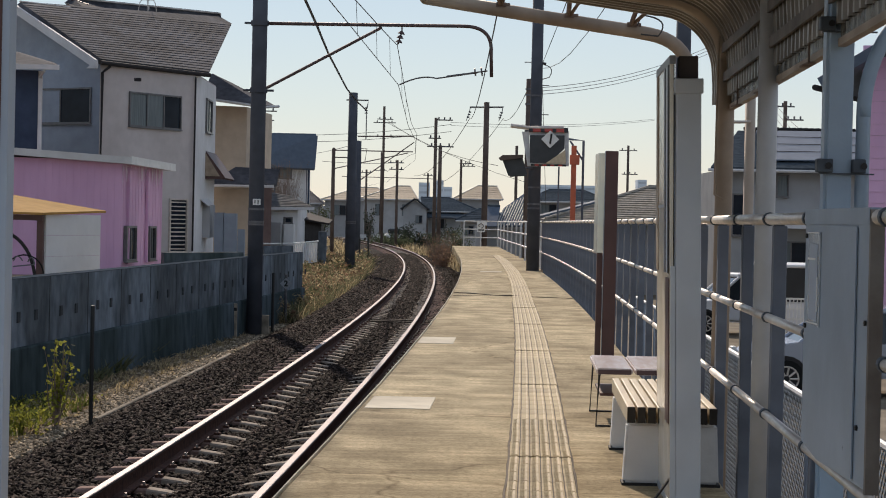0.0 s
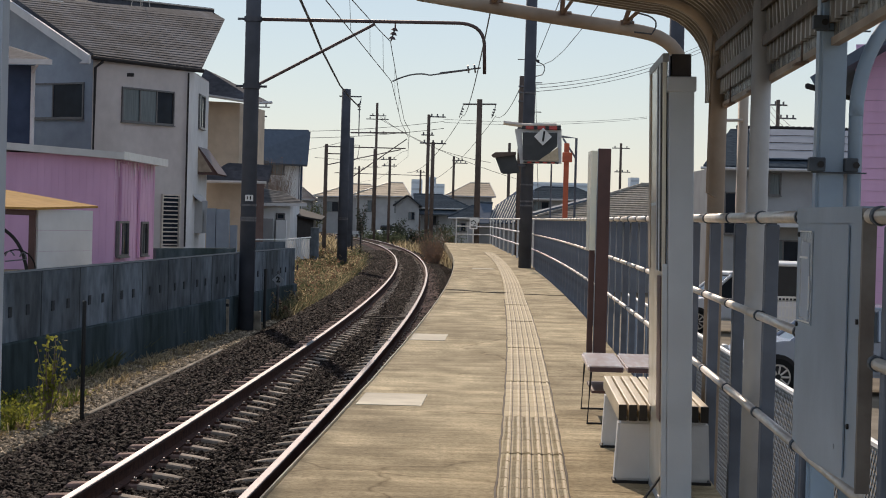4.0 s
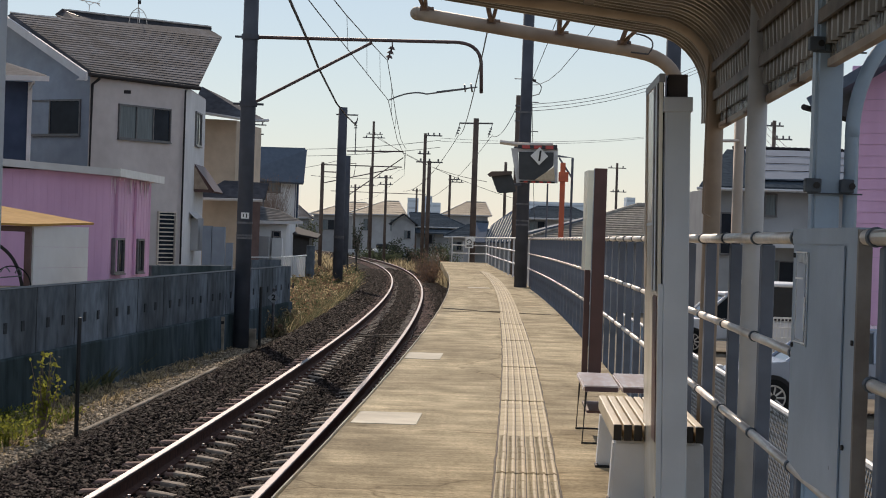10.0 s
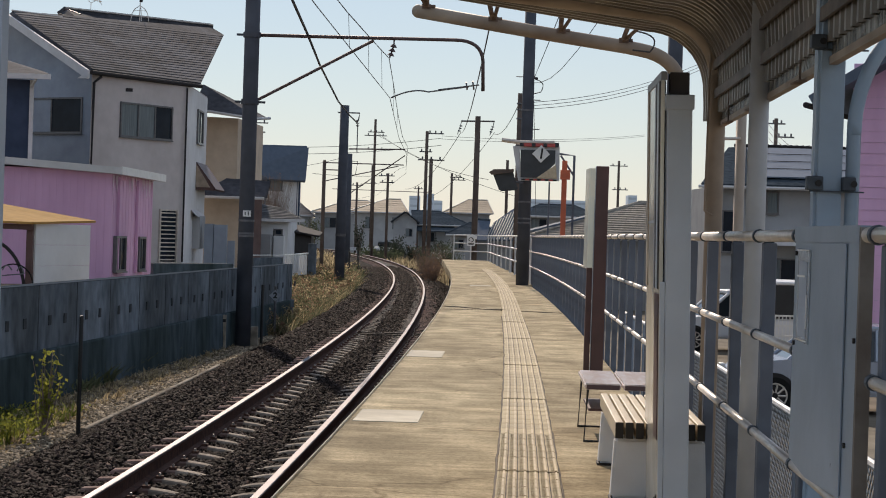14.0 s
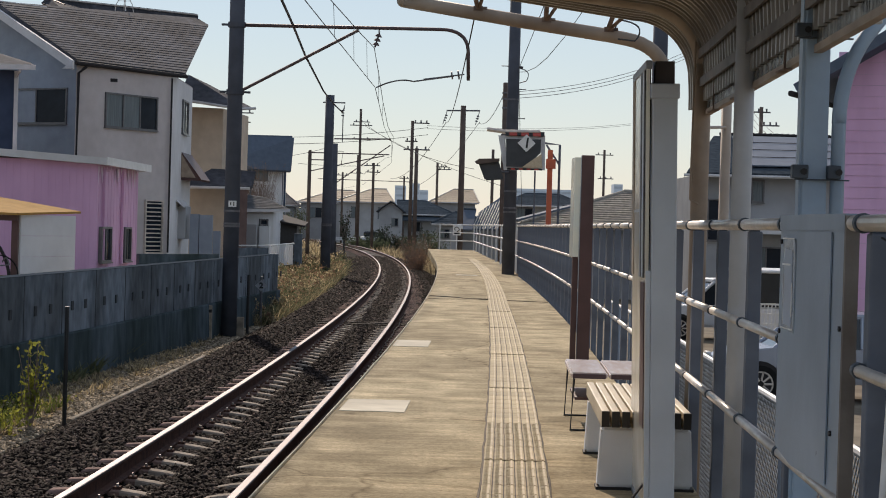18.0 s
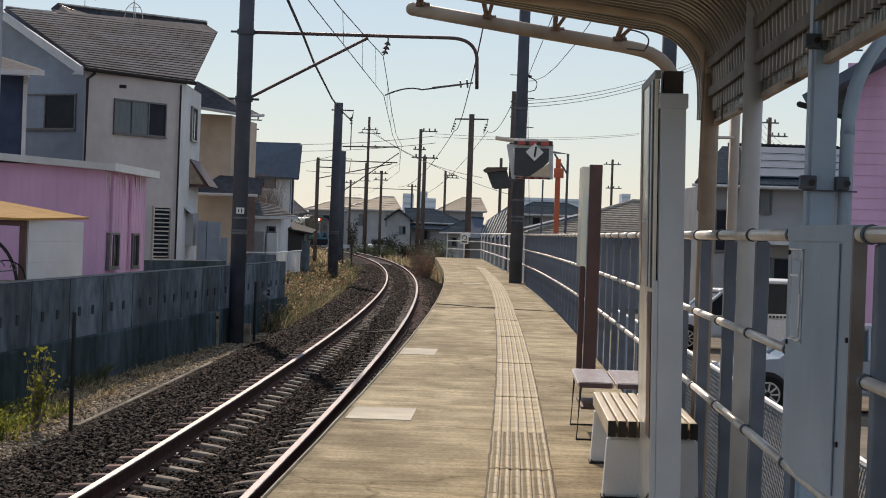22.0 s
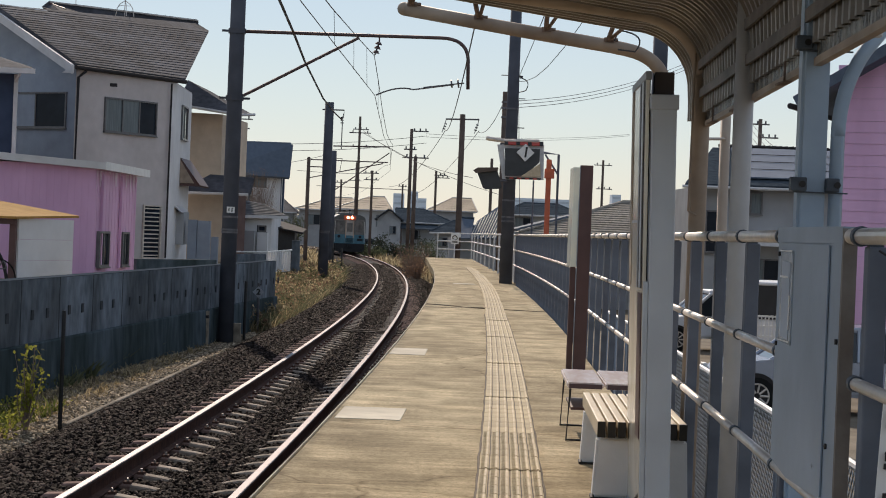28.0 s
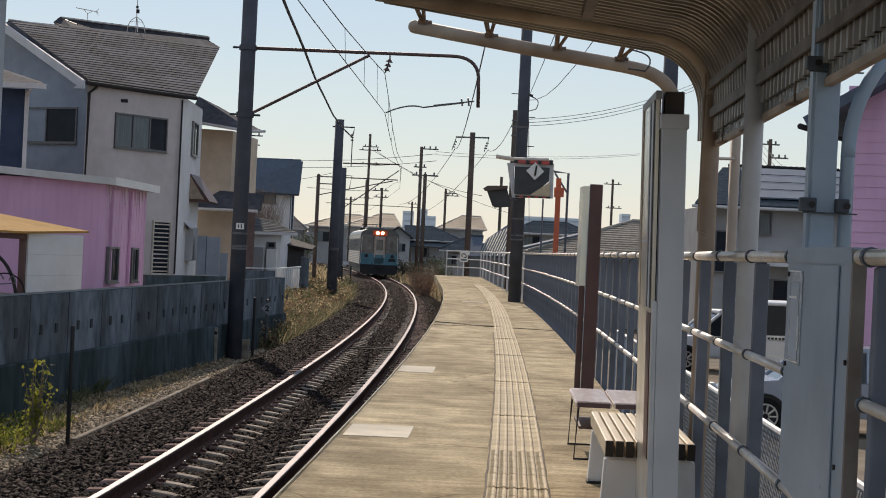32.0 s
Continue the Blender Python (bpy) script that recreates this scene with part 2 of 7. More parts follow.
    "roof_brown": mat("roof_brown", (0.38, 0.30, 0.20), (0.26, 0.20, 0.14), 5, 0.7, spec=0.3, bump=0.3, vary=0.15),
    "roof_yellow": mat("roof_yellow", (0.46, 0.27, 0.085), (0.38, 0.22, 0.07), 5, 0.9, spec=0.1),
    "trim_white": mat("trim_white", (0.66, 0.66, 0.67), (0.58, 0.58, 0.59), 4, 0.6, stain=0.25),
    "gutter": mat("gutter", (0.045, 0.042, 0.043), None, 5, 0.8, spec=0.1),
    "alu": mat("alu", (0.16, 0.16, 0.165), (0.12, 0.12, 0.125), 8, 0.4, 0.5),
    "glass": mat("glass", (0.018, 0.026, 0.04), (0.010, 0.015, 0.024), 1.5, 0.1, 0.0, spec=0.12),
    # paler pane colour holds the sky reflected in the window glass
    "sky_pane": mat("sky_pane", (0.15, 0.185, 0.20), (0.09, 0.115, 0.125), 3, 0.35, stretch=(12, 12, 0.5)),
    "solar": mat("solar", (0.16, 0.20, 0.26), (0.13, 0.165, 0.22), 2, 0.6, 0.0, spec=0.1),
    "car_white": mat("car_white", (0.74, 0.75, 0.77), (0.72, 0.73, 0.75), 3, 0.4, 0.0),
    "car_blue": mat("car_blue", (0.30, 0.34, 0.42), (0.28, 0.32, 0.40), 3, 0.25, 0.4),
    "tyre": mat("tyre", (0.02, 0.02, 0.02), None, 8, 0.85),
    "car_glass": mat("car_glass", (0.02, 0.025, 0.03), None, 3, 0.08),
    "mesh_wire": mat("mesh_wire", (0.45, 0.46, 0.46), (0.33, 0.34, 0.34), 6, 0.5, 0.5),
    "train_teal": mat("train_teal", (0.055, 0.19, 0.26), (0.04, 0.14, 0.20), 3, 0.45, stain=0.3),
    "train_silver": mat("train_silver", (0.12, 0.125, 0.125), (0.085, 0.09, 0.09), 4, 0.35, 0.5, stain=0.2),
    "train_cream": mat("train_cream", (0.46, 0.44, 0.40), (0.34, 0.32, 0.29), 4, 0.5, stain=0.3),
    "train_mask": mat("train_mask", (0.17, 0.165, 0.155), (0.12, 0.115, 0.11), 4, 0.5, stain=0.3),
    # grey tone holds the light seen through the cab windows
    "train_window": mat("train_window", (0.20, 0.19, 0.18), (0.05, 0.05, 0.05), 2.2, 0.12),
    "train_rib": mat("train_rib", (0.70, 0.69, 0.66), (0.55, 0.54, 0.52), 4, 0.35, 0.2, stain=0.3),
    "train_tan": mat("train_tan", (0.42, 0.31, 0.23), (0.32, 0.23, 0.17), 4, 0.5),
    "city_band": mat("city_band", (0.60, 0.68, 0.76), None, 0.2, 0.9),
    # pale tone stands for sunlight shining on the ridge tiles
    "ridge_sunlit": mat("ridge_sunlit", (0.62, 0.58, 0.50), (0.45, 0.42, 0.36), 3, 0.5),
    "flower_white": mat("flower_white", (0.75, 0.74, 0.66), (0.5, 0.52, 0.42), 6, 0.8, vary=0.2, island=True),
    "train_dark": mat("train_dark", (0.02, 0.022, 0.026), (0.014, 0.015, 0.018), 4, 0.6),
    "headlight": mat("headlight", (1.0, 0.36, 0.16), (1.0, 0.36, 0.16), 2, 0.3, emit=14.0),
    "dry_grass": mat("dry_grass", (0.50, 0.408, 0.252), (0.23, 0.18, 0.10), 2, 0.9, vary=0.7, island=True, thin=0.5),
    "green_grass": mat("green_grass", (0.16, 0.19, 0.05), (0.09, 0.11, 0.03), 2, 0.9, vary=0.4, island=True, thin=0.5),
    "dark_weed": mat("dark_weed", (0.19, 0.20, 0.11), (0.10, 0.11, 0.06), 2, 0.9, vary=0.4, island=True, thin=0.5),
    "leaf_yellow": mat("leaf_yellow", (0.34, 0.33, 0.06), (0.20, 0.22, 0.04), 4, 0.7, vary=0.4, island=True, thin=0.5),
    "hedge_dark": mat("hedge_dark", (0.07, 0.085, 0.06), (0.035, 0.045, 0.032), 4, 0.9, vary=0.4, island=True, thin=0.2),
    "bush_brown": mat("bush_brown", (0.32, 0.20, 0.13), (0.18, 0.11, 0.075), 4, 0.9, vary=0.4, island=True, thin=0.5),
    "twig": mat("twig", (0.24, 0.19, 0.16), None, 4, 0.9),
    "bush_green": mat("bush_green", (0.12, 0.14, 0.08), (0.07, 0.085, 0.05), 4, 0.9, vary=0.4, island=True, thin=0.5),
    # distance haze is put into the hill, city and city_band colours
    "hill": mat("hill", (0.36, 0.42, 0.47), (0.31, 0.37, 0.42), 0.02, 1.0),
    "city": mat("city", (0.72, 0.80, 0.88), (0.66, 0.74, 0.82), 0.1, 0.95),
}


def mostly_dark(m, low, high, power):
    """Sets the spread of the pieces' brightness: most lie near low, a few reach high."""
    N, L = m.node_tree.nodes, m.node_tree.links
    geo, hsv = N["Geometry"], N["Hue/Saturation/Value"]
    p, q = N.new("ShaderNodeMath"), N.new("ShaderNodeMath")
    p.operation, q.operation = "POWER", "MULTIPLY_ADD"
    p.inputs[1].default_value = power
    q.inputs[1].default_value, q.inputs[2].default_value = high - low, low
    L.new(geo.outputs["Random Per Island"], p.inputs[0])
    L.new(p.outputs[0], q.inputs[0])
    L.new(q.outputs[0], hsv.inputs["Value"])


# the few bright ballast stones stand in for sun glints
mostly_dark(M["stone"], 0.55, 4.2, 5.0)
mostly_dark(M["gravel"], 0.45, 1.7, 1.6)


def streaked_concrete(name, light, dark, along=(1.2, 0.7, 1.0)):
    """Old broomed concrete: cross streaks, fine grit, broad stains, a few hairline cracks."""
    m = mat(name, light, dark, 1.6, 0.9, spec=0.04)
    nt = m.node_tree
    N, L = nt.nodes, nt.links
    b = N["Principled BSDF"]
    b.inputs["Diffuse Roughness"].default_value = 0.12
    base = b.inputs["Base Color"].links[0].from_socket
    co = N.new("ShaderNodeTexCoord")

    def layer(scale, stretch, detail, lo, hi, dark_col, light_col, fac, src):
        mp = N.new("ShaderNodeMapping")
        mp.inputs["Scale"].default_value = stretch
        L.new(co.outputs["Object"], mp.inputs["Vector"])
        n = N.new("ShaderNodeTexNoise")
        n.inputs["Scale"].default_value, n.inputs["Detail"].default_value = scale, detail
        L.new(mp.outputs[0], n.inputs["Vector"])
        r = N.new("ShaderNodeValToRGB")
        r.color_ramp.elements[0].position, r.color_ramp.elements[1].position = lo, hi
        r.color_ramp.elements[0].color, r.color_ramp.elements[1].color = (*dark_col, 1), (*light_col, 1)
        L.new(n.outputs["Fac"], r.inputs["Fac"])
        mx = N.new("ShaderNodeMix")
        mx.data_type, mx.blend_type = "RGBA", "MULTIPLY"
        mx.inputs["Factor"].default_value = fac
        L.new(src, mx.inputs["A"])
        L.new(r.outputs["Color"], mx.inputs["B"])
        return mx.outputs["Result"], n.outputs["Fac"]

    c1, h1 = layer(2.6, along, 9, 0.36, 0.64, (0.72, 0.71, 0.68), (1.13, 1.12, 1.1), 0.9, base)
    c2, h2 = layer(34.0, (1, 1, 1), 6, 0.34, 0.6, (0.55, 0.53, 0.50), (1.14, 1.14, 1.13), 0.5, c1)
    c2, h4 = layer(1.5, (0.9, 0.8, 1), 12, 0.58, 0.72, (1.0, 1.0, 1.0), (1.30, 1.29, 1.27), 0.6, c2)
    c2, h5 = layer(3.2, (0.45, 1.7, 1), 13, 0.36, 0.60, (0.64, 0.62, 0.58), (1.06, 1.06, 1.05), 0.45, c2)
    c2, h6 = layer(1.1, (2.6, 0.28, 1), 5, 0.56, 0.70, (1.0, 1.0, 1.0), (0.66, 0.64, 0.62), 0.7, c2)
    c2, h7 = layer(9.0, (0.17, 1.5, 1), 10, 0.38, 0.60, (0.72, 0.70, 0.67), (1.09, 1.09, 1.08), 0.5, c2)
    c2, h8 = layer(4.0, (0.10, 1.2, 1), 4, 0.62, 0.70, (1.0, 1.0, 1.0), (1.35, 1.34, 1.32), 0.6, c2)
    c2, h9 = layer(90.0, (1, 1, 1), 3, 0.30, 0.46, (0.45, 0.42, 0.38), (1.0, 1.0, 1.0), 0.6, c2)
    c3, h3 = layer(0.6, (1, 0.45, 1), 5, 0.4, 0.6, (0.66, 0.63, 0.6), (1.08, 1.06, 1.03), 0.7, c2)
    vo = N.new("ShaderNodeTexVoronoi")
    vo.feature = "DISTANCE_TO_EDGE"
    vo.inputs["Scale"].default_value = 0.45
    wob = N.new("ShaderNodeTexNoise")
    wob.inputs["Scale"].default_value = 3.0
    L.new(co.outputs["Object"], wob.inputs["Vector"])
    add = N.new("ShaderNodeMix")
    add.data_type = "VECTOR"
    add.inputs["Factor"].default_value = 0.25
    L.new(co.outputs["Object"], add.inputs["A"])
    L.new(wob.outputs["Color"], add.inputs["B"])
    L.new(add.outputs["Result"], vo.inputs["Vector"])
    cr = N.new("ShaderNodeValToRGB")
    cr.color_ramp.elements[0].position, cr.color_ramp.elements[1].position = 0.0, 0.006
    cr.color_ramp.elements[0].color, cr.color_ramp.elements[1].color = (0.5, 0.47, 0.43, 1), (1, 1, 1, 1)
    L.new(vo.outputs["Distance"], cr.inputs["Fac"])
    mx = N.new("ShaderNodeMix")
    mx.data_type, mx.blend_type = "RGBA", "MULTIPLY"
    mx.inputs["Factor"].default_value = 0.8
    L.new(c3, mx.inputs["A"])
    L.new(cr.outputs["Color"], mx.inputs["B"])
    L.new(mx.outputs["Result"], b.inputs["Base Color"])
    bp = N.new("ShaderNodeBump")
    bp.inputs["Strength"].default_value, bp.inputs["Distance"].default_value = 0.5, 0.008
    L.new(h1, bp.inputs["Height"])
    bp2 = N.new("ShaderNodeBump")
    bp2.inputs["Strength"].default_value, bp2.inputs["Distance"].default_value = 0.35, 0.004
    L.new(h2, bp2.inputs["Height"])
    L.new(bp.outputs[0], bp2.inputs["Normal"])
    bp3 = N.new("ShaderNodeBump")
    bp3.inputs["Strength"].default_value, bp3.inputs["Distance"].default_value = 0.4, 0.006
    L.new(h7, bp3.inputs["Height"])
    L.new(bp2.outputs[0], bp3.inputs["Normal"])
    L.new(bp3.outputs[0], b.inputs["Normal"])
    return m


M["concrete"] = streaked_concrete("concrete", (0.74, 0.628, 0.434), (0.53, 0.447, 0.306))


# ---- building helpers ----
def thing(name, label, category, group="", kind="", at=(0, 0, 0), rz=0.0):
    ob = new(name)
    ob.matrix_world = pose(*at, 0, 0, rz)
    ob.empty_display_size = 0.2
    return tagged(ob, label, category, group, kind)


def mesh_of(bm, name, material, smooth=False):
    me = bpy.data.meshes.new(name)
    bmesh.ops.recalc_face_normals(bm, faces=bm.faces[:])
    bm.to_mesh(me)
    bm.free()
    me.materials.append(M[material] if isinstance(material, str) else material)
    if smooth:
        for p in me.polygons:
            p.use_smooth = True
    return me


def part(name, bm, material, parent=None, label="", smooth=False):
    ob = new(name, mesh_of(bm, name, material, smooth))
    if parent:
        ob.parent = parent
    return tagged(ob, label)


def piece(name, me, parent, m):
    ob = new(name, me)
    ob.parent = parent
    ob.matrix_basis = m
    return ob


def whole(name, bm, material, label, category, group="", kind="", smooth=False):
    return tagged(part(name, bm, material, None, "", smooth), label, category, group, kind)


def B():
    return bmesh.new()


def box(bm, x0, x1, y0, y1, z0, z1, m=None, bev=0.0):
    r = bmesh.ops.create_cube(bm, size=1.0)
    v = r["verts"]
    for p in v:
        p.co = Vector(((x0 + x1) / 2 + p.co.x * (x1 - x0), (y0 + y1) / 2 + p.co.y * (y1 - y0), (z0 + z1) / 2 + p.co.z * (z1 - z0)))
    if bev:
        es = list({e for p in v for e in p.link_edges})
        r2 = bmesh.ops.bevel(bm, geom=es, offset=bev, segments=2, affect="EDGES", profile=0.5)
        v = r2["verts"]
    if m is not None:
        bmesh.ops.transform(bm, matrix=m, verts=list({q for q in v}))
    return bm


def tube(bm, pts, r, n=8, r2=None, caps=True):
    pts = [Vector(p) for p in pts]
    rings = []
    up = Vector((0, 0, 1))
    for i, p in enumerate(pts):
        a, b = pts[max(i - 1, 0)], pts[min(i + 1, len(pts) - 1)]
        d = (b - a).normalized()
        s = d.cross(up)
        s = s.normalized() if s.length > 0.02 else Vector((1, 0, 0))
        w = s.cross(d).normalized()
        rr = r if r2 is None else r + (r2 - r) * i / (len(pts) - 1)
        rings.append([bm.verts.new(p + s * rr * math.cos(k * math.tau / n) + w * rr * math.sin(k * math.tau / n)) for k in range(n)])
    for a, b in zip(rings, rings[1:]):
        for k in range(n):
            bm.faces.new((a[k], a[(k + 1) % n], b[(k + 1) % n], b[k]))
    if caps:
        bm.faces.new(rings[0][::-1])
        bm.faces.new(rings[-1])
    return bm


def prism(bm, poly, z0, z1):
    lo = [bm.verts.new((x, y, z0)) for x, y in poly]
    hi = [bm.verts.new((x, y, z1)) for x, y in poly]
    n = len(poly)
    for i in range(n):
        bm.faces.new((lo[i], lo[(i + 1) % n], hi[(i + 1) % n], hi[i]))
    bm.faces.new(lo[::-1])
    bm.faces.new(hi)
    return bm


def slab(bm, pts, thick):
    """A flat polygon in space, given thickness against its normal."""
    pts = [Vector(p) for p in pts]
    nrm = (pts[1] - pts[0]).cross(pts[-1] - pts[0]).normalized()
    a = [bm.verts.new(p) for p in pts]
    b = [bm.verts.new(p - nrm * thick) for p in pts]
    n = len(pts)
    bm.faces.new(a)
    bm.faces.new(b[::-1])
    for i in range(n):
        bm.faces.new((a[i], b[i], b[(i + 1) % n], a[(i + 1) % n]))
    return bm


def sweep(bm, profile, ys, fx):
    """A closed profile (offset, height) drawn along the curve of the line."""
    rings = [[bm.verts.new((fx(y) + o, y, z)) for o, z in profile] for y in ys]
    n = len(profile)
    for a, b in zip(rings, rings[1:]):
        for k in range(n):
            bm.faces.new((a[k], a[(k + 1) % n], b[(k + 1) % n], b[k]))
    bm.faces.new(rings[0][::-1])
    bm.faces.new(rings[-1])
    return bm


def arc(p0, p1, p2, n=8):
    p0, p1, p2 = Vector(p0), Vector(p1), Vector(p2)
    return [(1 - t) ** 2 * p0 + 2 * t * (1 - t) * p1 + t * t * p2 for t in [i / n for i in range(n + 1)]]


def sag(a, b, drop, n=12):
    a, b = Vector(a), Vector(b)
    return [a.lerp(b, t) - Vector((0, 0, 4 * drop * t * (1 - t))) for t in [i / n for i in range(n + 1)]]


# ---- the plan: the line swings left in one long curve ----
def line_x(y):
    return -0.82 - (0.000415 if y < 62 else 0.00049) * (y - 62) ** 2


def line_turn(y):
    return math.degrees(math.atan((0.00083 if y < 62 else 0.00098) * (y - 62)))


def steps(a, b, d):
    n = max(1, round((b - a) / d))
    return [a + (b - a) * i / n for i in range(n + 1)]


RAIL_TOP, BED = -0.76, -0.95

# ==== setting ====
bm = B()
box(bm, -2500, 2500, -600, 4500, -3.0, -1.66)
whole("ground", bm, "lot", "pale brown bare earth round the station", "ground", kind="structure")
bm = B()
sweep(bm, [(-2.31, -1.9), (-2.31, -1.18), (-1.75, BED), (-1.05, BED), (-0.98, BED - 0.03), (0.98, BED - 0.03), (1.05, BED), (1.25, BED), (1.9, -1.2), (3.6, -1.9)], steps(-30, 420, 6), line_x)
whole("track_bed", bm, "ballast_bed", "dark brown crushed stone bed under the railway track", "track bed", kind="structure")
bm = B()
sweep(bm, [(-5.2, -1.9), (-5.2, -1.2), (-2.38, -1.19), (-2.38, -1.9)], steps(-30, 160, 6), line_x)
whole("verge", bm, "soil", "brown earth verge between the track and the wall", "verge", kind="structure")

kerb = thing("track_kerb", "low pale concrete edging along the foot of the ballast", "kerb", kind="structure")
for k in range(11):
    y0 = 22.0 + 1.0 * k
    bm = B()
    sweep(bm, [(-2.375, -1.9), (-2.375, -1.145), (-2.365, -1.135), (-2.325, -1.135), (-2.315, -1.145), (-2.315, -1.9)], [y0 + 0.006, y0 + 0.994], line_x)
    part("kerb_stone", bm, "kerb_pale", kerb)

# platform: concrete slab with an overhanging edge on dark piers
bm = B()
sweep(bm, [(1.38, -0.26), (1.36, -0.02), (1.38, 0.0), (3.25, 0.0), (3.25, -0.26)], steps(-8, 48, 2), line_x)
platform = whole("platform", bm, "concrete", "worn tan concrete railway platform with swept streaks", "platform", kind="structure")
bm = B()
sweep(bm, [(1.38, -0.26), (1.36, -0.02), (1.38, 0.0), (3.42, 0.0), (3.42, -0.26)], steps(48, 72, 2), line_x)
part("platform_slab", bm, "concrete", platform)
bm = B()
prism(bm, [(line_x(72) + 1.36, 72), (line_x(72) + 3.42, 72), (2.62, 93.2), (0.42, 93.2), (0.49, 82)], -0.26, -0.001)
part("platform_end", bm, "concrete", platform)
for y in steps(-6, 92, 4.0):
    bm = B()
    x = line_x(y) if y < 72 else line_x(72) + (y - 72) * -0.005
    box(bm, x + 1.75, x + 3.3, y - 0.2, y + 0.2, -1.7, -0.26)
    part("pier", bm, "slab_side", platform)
bm = B()
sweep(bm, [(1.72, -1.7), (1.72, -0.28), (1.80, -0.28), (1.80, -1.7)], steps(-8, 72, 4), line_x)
part("retaining_face", bm, "slab_side", platform, "concrete face under the platform edge, coloured dark for its shade")
# pale strip set along the platform edge as its sunlit highlight
bm = B()
sweep(bm, [(1.355, -0.012), (1.356, 0.001), (1.359, 0.004), (1.366, 0.004), (1.370, -0.012)], steps(4, 66, 0.7), lambda y: line_x(y) + 0.003 * math.sin(y * 3.1) * math.sin(y * 1.3))
part("edge_nosing", bm, "white_patch", platform, "thin pale strip for the sunlit, worn platform edge")
for y0, y1, o0, o1 in ((11.95, 12.75, 1.40, 1.80), (18.4, 19.4, 1.32, 1.72), (45.3, 46.0, 1.8, 2.30)):
    bm = B()
    o0 = max(o0, 1.385)
    ys = [y0, (y0 + y1) / 2, y1]
    sweep(bm, [(o0, 0.0), (o0 + 0.005, 0.004), (o1, 0.004), (o1 + 0.002, 0.0)], ys, line_x)
    part("repair_patch", bm, "white_patch", platform, "pale cement repair patch")

# low dark ridges drawn as a cable's shadow, two runs at the track side
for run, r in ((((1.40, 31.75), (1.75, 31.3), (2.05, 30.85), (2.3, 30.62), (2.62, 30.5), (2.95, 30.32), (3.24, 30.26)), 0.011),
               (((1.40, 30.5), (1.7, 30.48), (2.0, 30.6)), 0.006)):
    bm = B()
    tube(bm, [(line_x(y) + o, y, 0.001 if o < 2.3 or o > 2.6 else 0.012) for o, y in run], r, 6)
    part("expansion_joint", bm, "tile_groove", platform, "dark ridge across the concrete in place of a cable's shadow")
# ribbed guide tiles
def guide_tile(teeth):
    bm = B()
    box(bm, -0.147, 0.146, -0.1505, 0.1505, 0.0, 0.010)
    for k in range(6):
        x = -0.124 + 0.05 * k
        box(bm, x - 0.0235, x + 0.0205, -0.148, 0.148, 0.010, 0.0135)
        box(bm, x + 0.004, x + 0.0135, -0.143, 0.143, 0.0135, 0.0185)
        for j in range(teeth):
            yy = -0.14 + 0.28 * (j + 0.5) / teeth
            box(bm, x - 0.017, x + 0.001, yy - 0.0035, yy + 0.0035, 0.0135, 0.0165)
    me = mesh_of(bm, "guide_tile", "tile_groove")
    me.materials.append(M["tile"])
    me.materials.append(M["tile_rib"])
    for pg in me.polygons:
        pg.material_index = 2 if pg.center.z > 0.0137 else 1 if pg.center.z > 0.0105 else 0
    return me


tile_plain, tile_toothed = guide_tile(0), guide_tile(13)
y = 6.0
while y < 68.0:
    lift = 0.0045 if min(abs(y - 0.15 - j) for j in (9.54, 13.92, 17.4, 22.0, 26.2)) < 0.1526 else 0.0
    piece("guide_tile", tile_toothed if y < 11.4 else tile_plain, platform, pose(line_x(y) + 2.453 + max(0.0, y - 28.0) * 0.0052 + random.uniform(-0.0015, 0.0015), y, 0.001 + lift, random.uniform(-0.15, 0.15), 0, random.uniform(-0.2, 0.2) + line_turn(y)))
    y += 0.305
for o in (2.299, 2.606):
    bm = B()
    sweep(bm, [(o - 0.006, 0.0), (o - 0.005, 0.004), (o + 0.005, 0.004), (o + 0.006, 0.0)], steps(5.85, 28.5, 0.31),
          lambda y: line_x(y) + 0.003 * math.sin(y * 7.3) + 0.002 * math.sin(y * 17.1))
    part("tile_joint", bm, "tile_groove", platform, "dark dirty joint beside the guide tiles")

# ---- track ----
track = thing("railway_track", "single railway track curving left on stone ballast", "railway track", kind="structure")
for side in (-1, 1):
    c = side * (0.5335 + 0.0325)
    bm = B()
    sweep(bm, [(c - 0.0325, RAIL_TOP - 0.004), (c - 0.026, RAIL_TOP), (c + 0.026, RAIL_TOP), (c + 0.0325, RAIL_TOP - 0.004),
               (c + 0.031, RAIL_TOP - 0.02), (c - 0.031, RAIL_TOP - 0.02)], steps(-20, 420, 2.5), line_x)
    rail = part("rail", bm, "rail_steel", track, "rail with a shining worn head")
    bm = B()
    sweep(bm, [(c - 0.0315, RAIL_TOP - 0.02), (c + 0.0315, RAIL_TOP - 0.02), (c + 0.0315, RAIL_TOP - 0.036), (c + 0.008, RAIL_TOP - 0.05), (c + 0.008, RAIL_TOP - 0.125),
               (c + 0.06, RAIL_TOP - 0.138), (c + 0.06, RAIL_TOP - 0.15), (c - 0.06, RAIL_TOP - 0.15), (c - 0.06, RAIL_TOP - 0.138),
               (c - 0.008, RAIL_TOP - 0.125), (c - 0.008, RAIL_TOP - 0.05), (c - 0.0315, RAIL_TOP - 0.036)], steps(-20, 420, 2.5), line_x)
    part("rail_web", bm, "rail_rust", rail, "rusty brown rail web and foot")
bm = B()
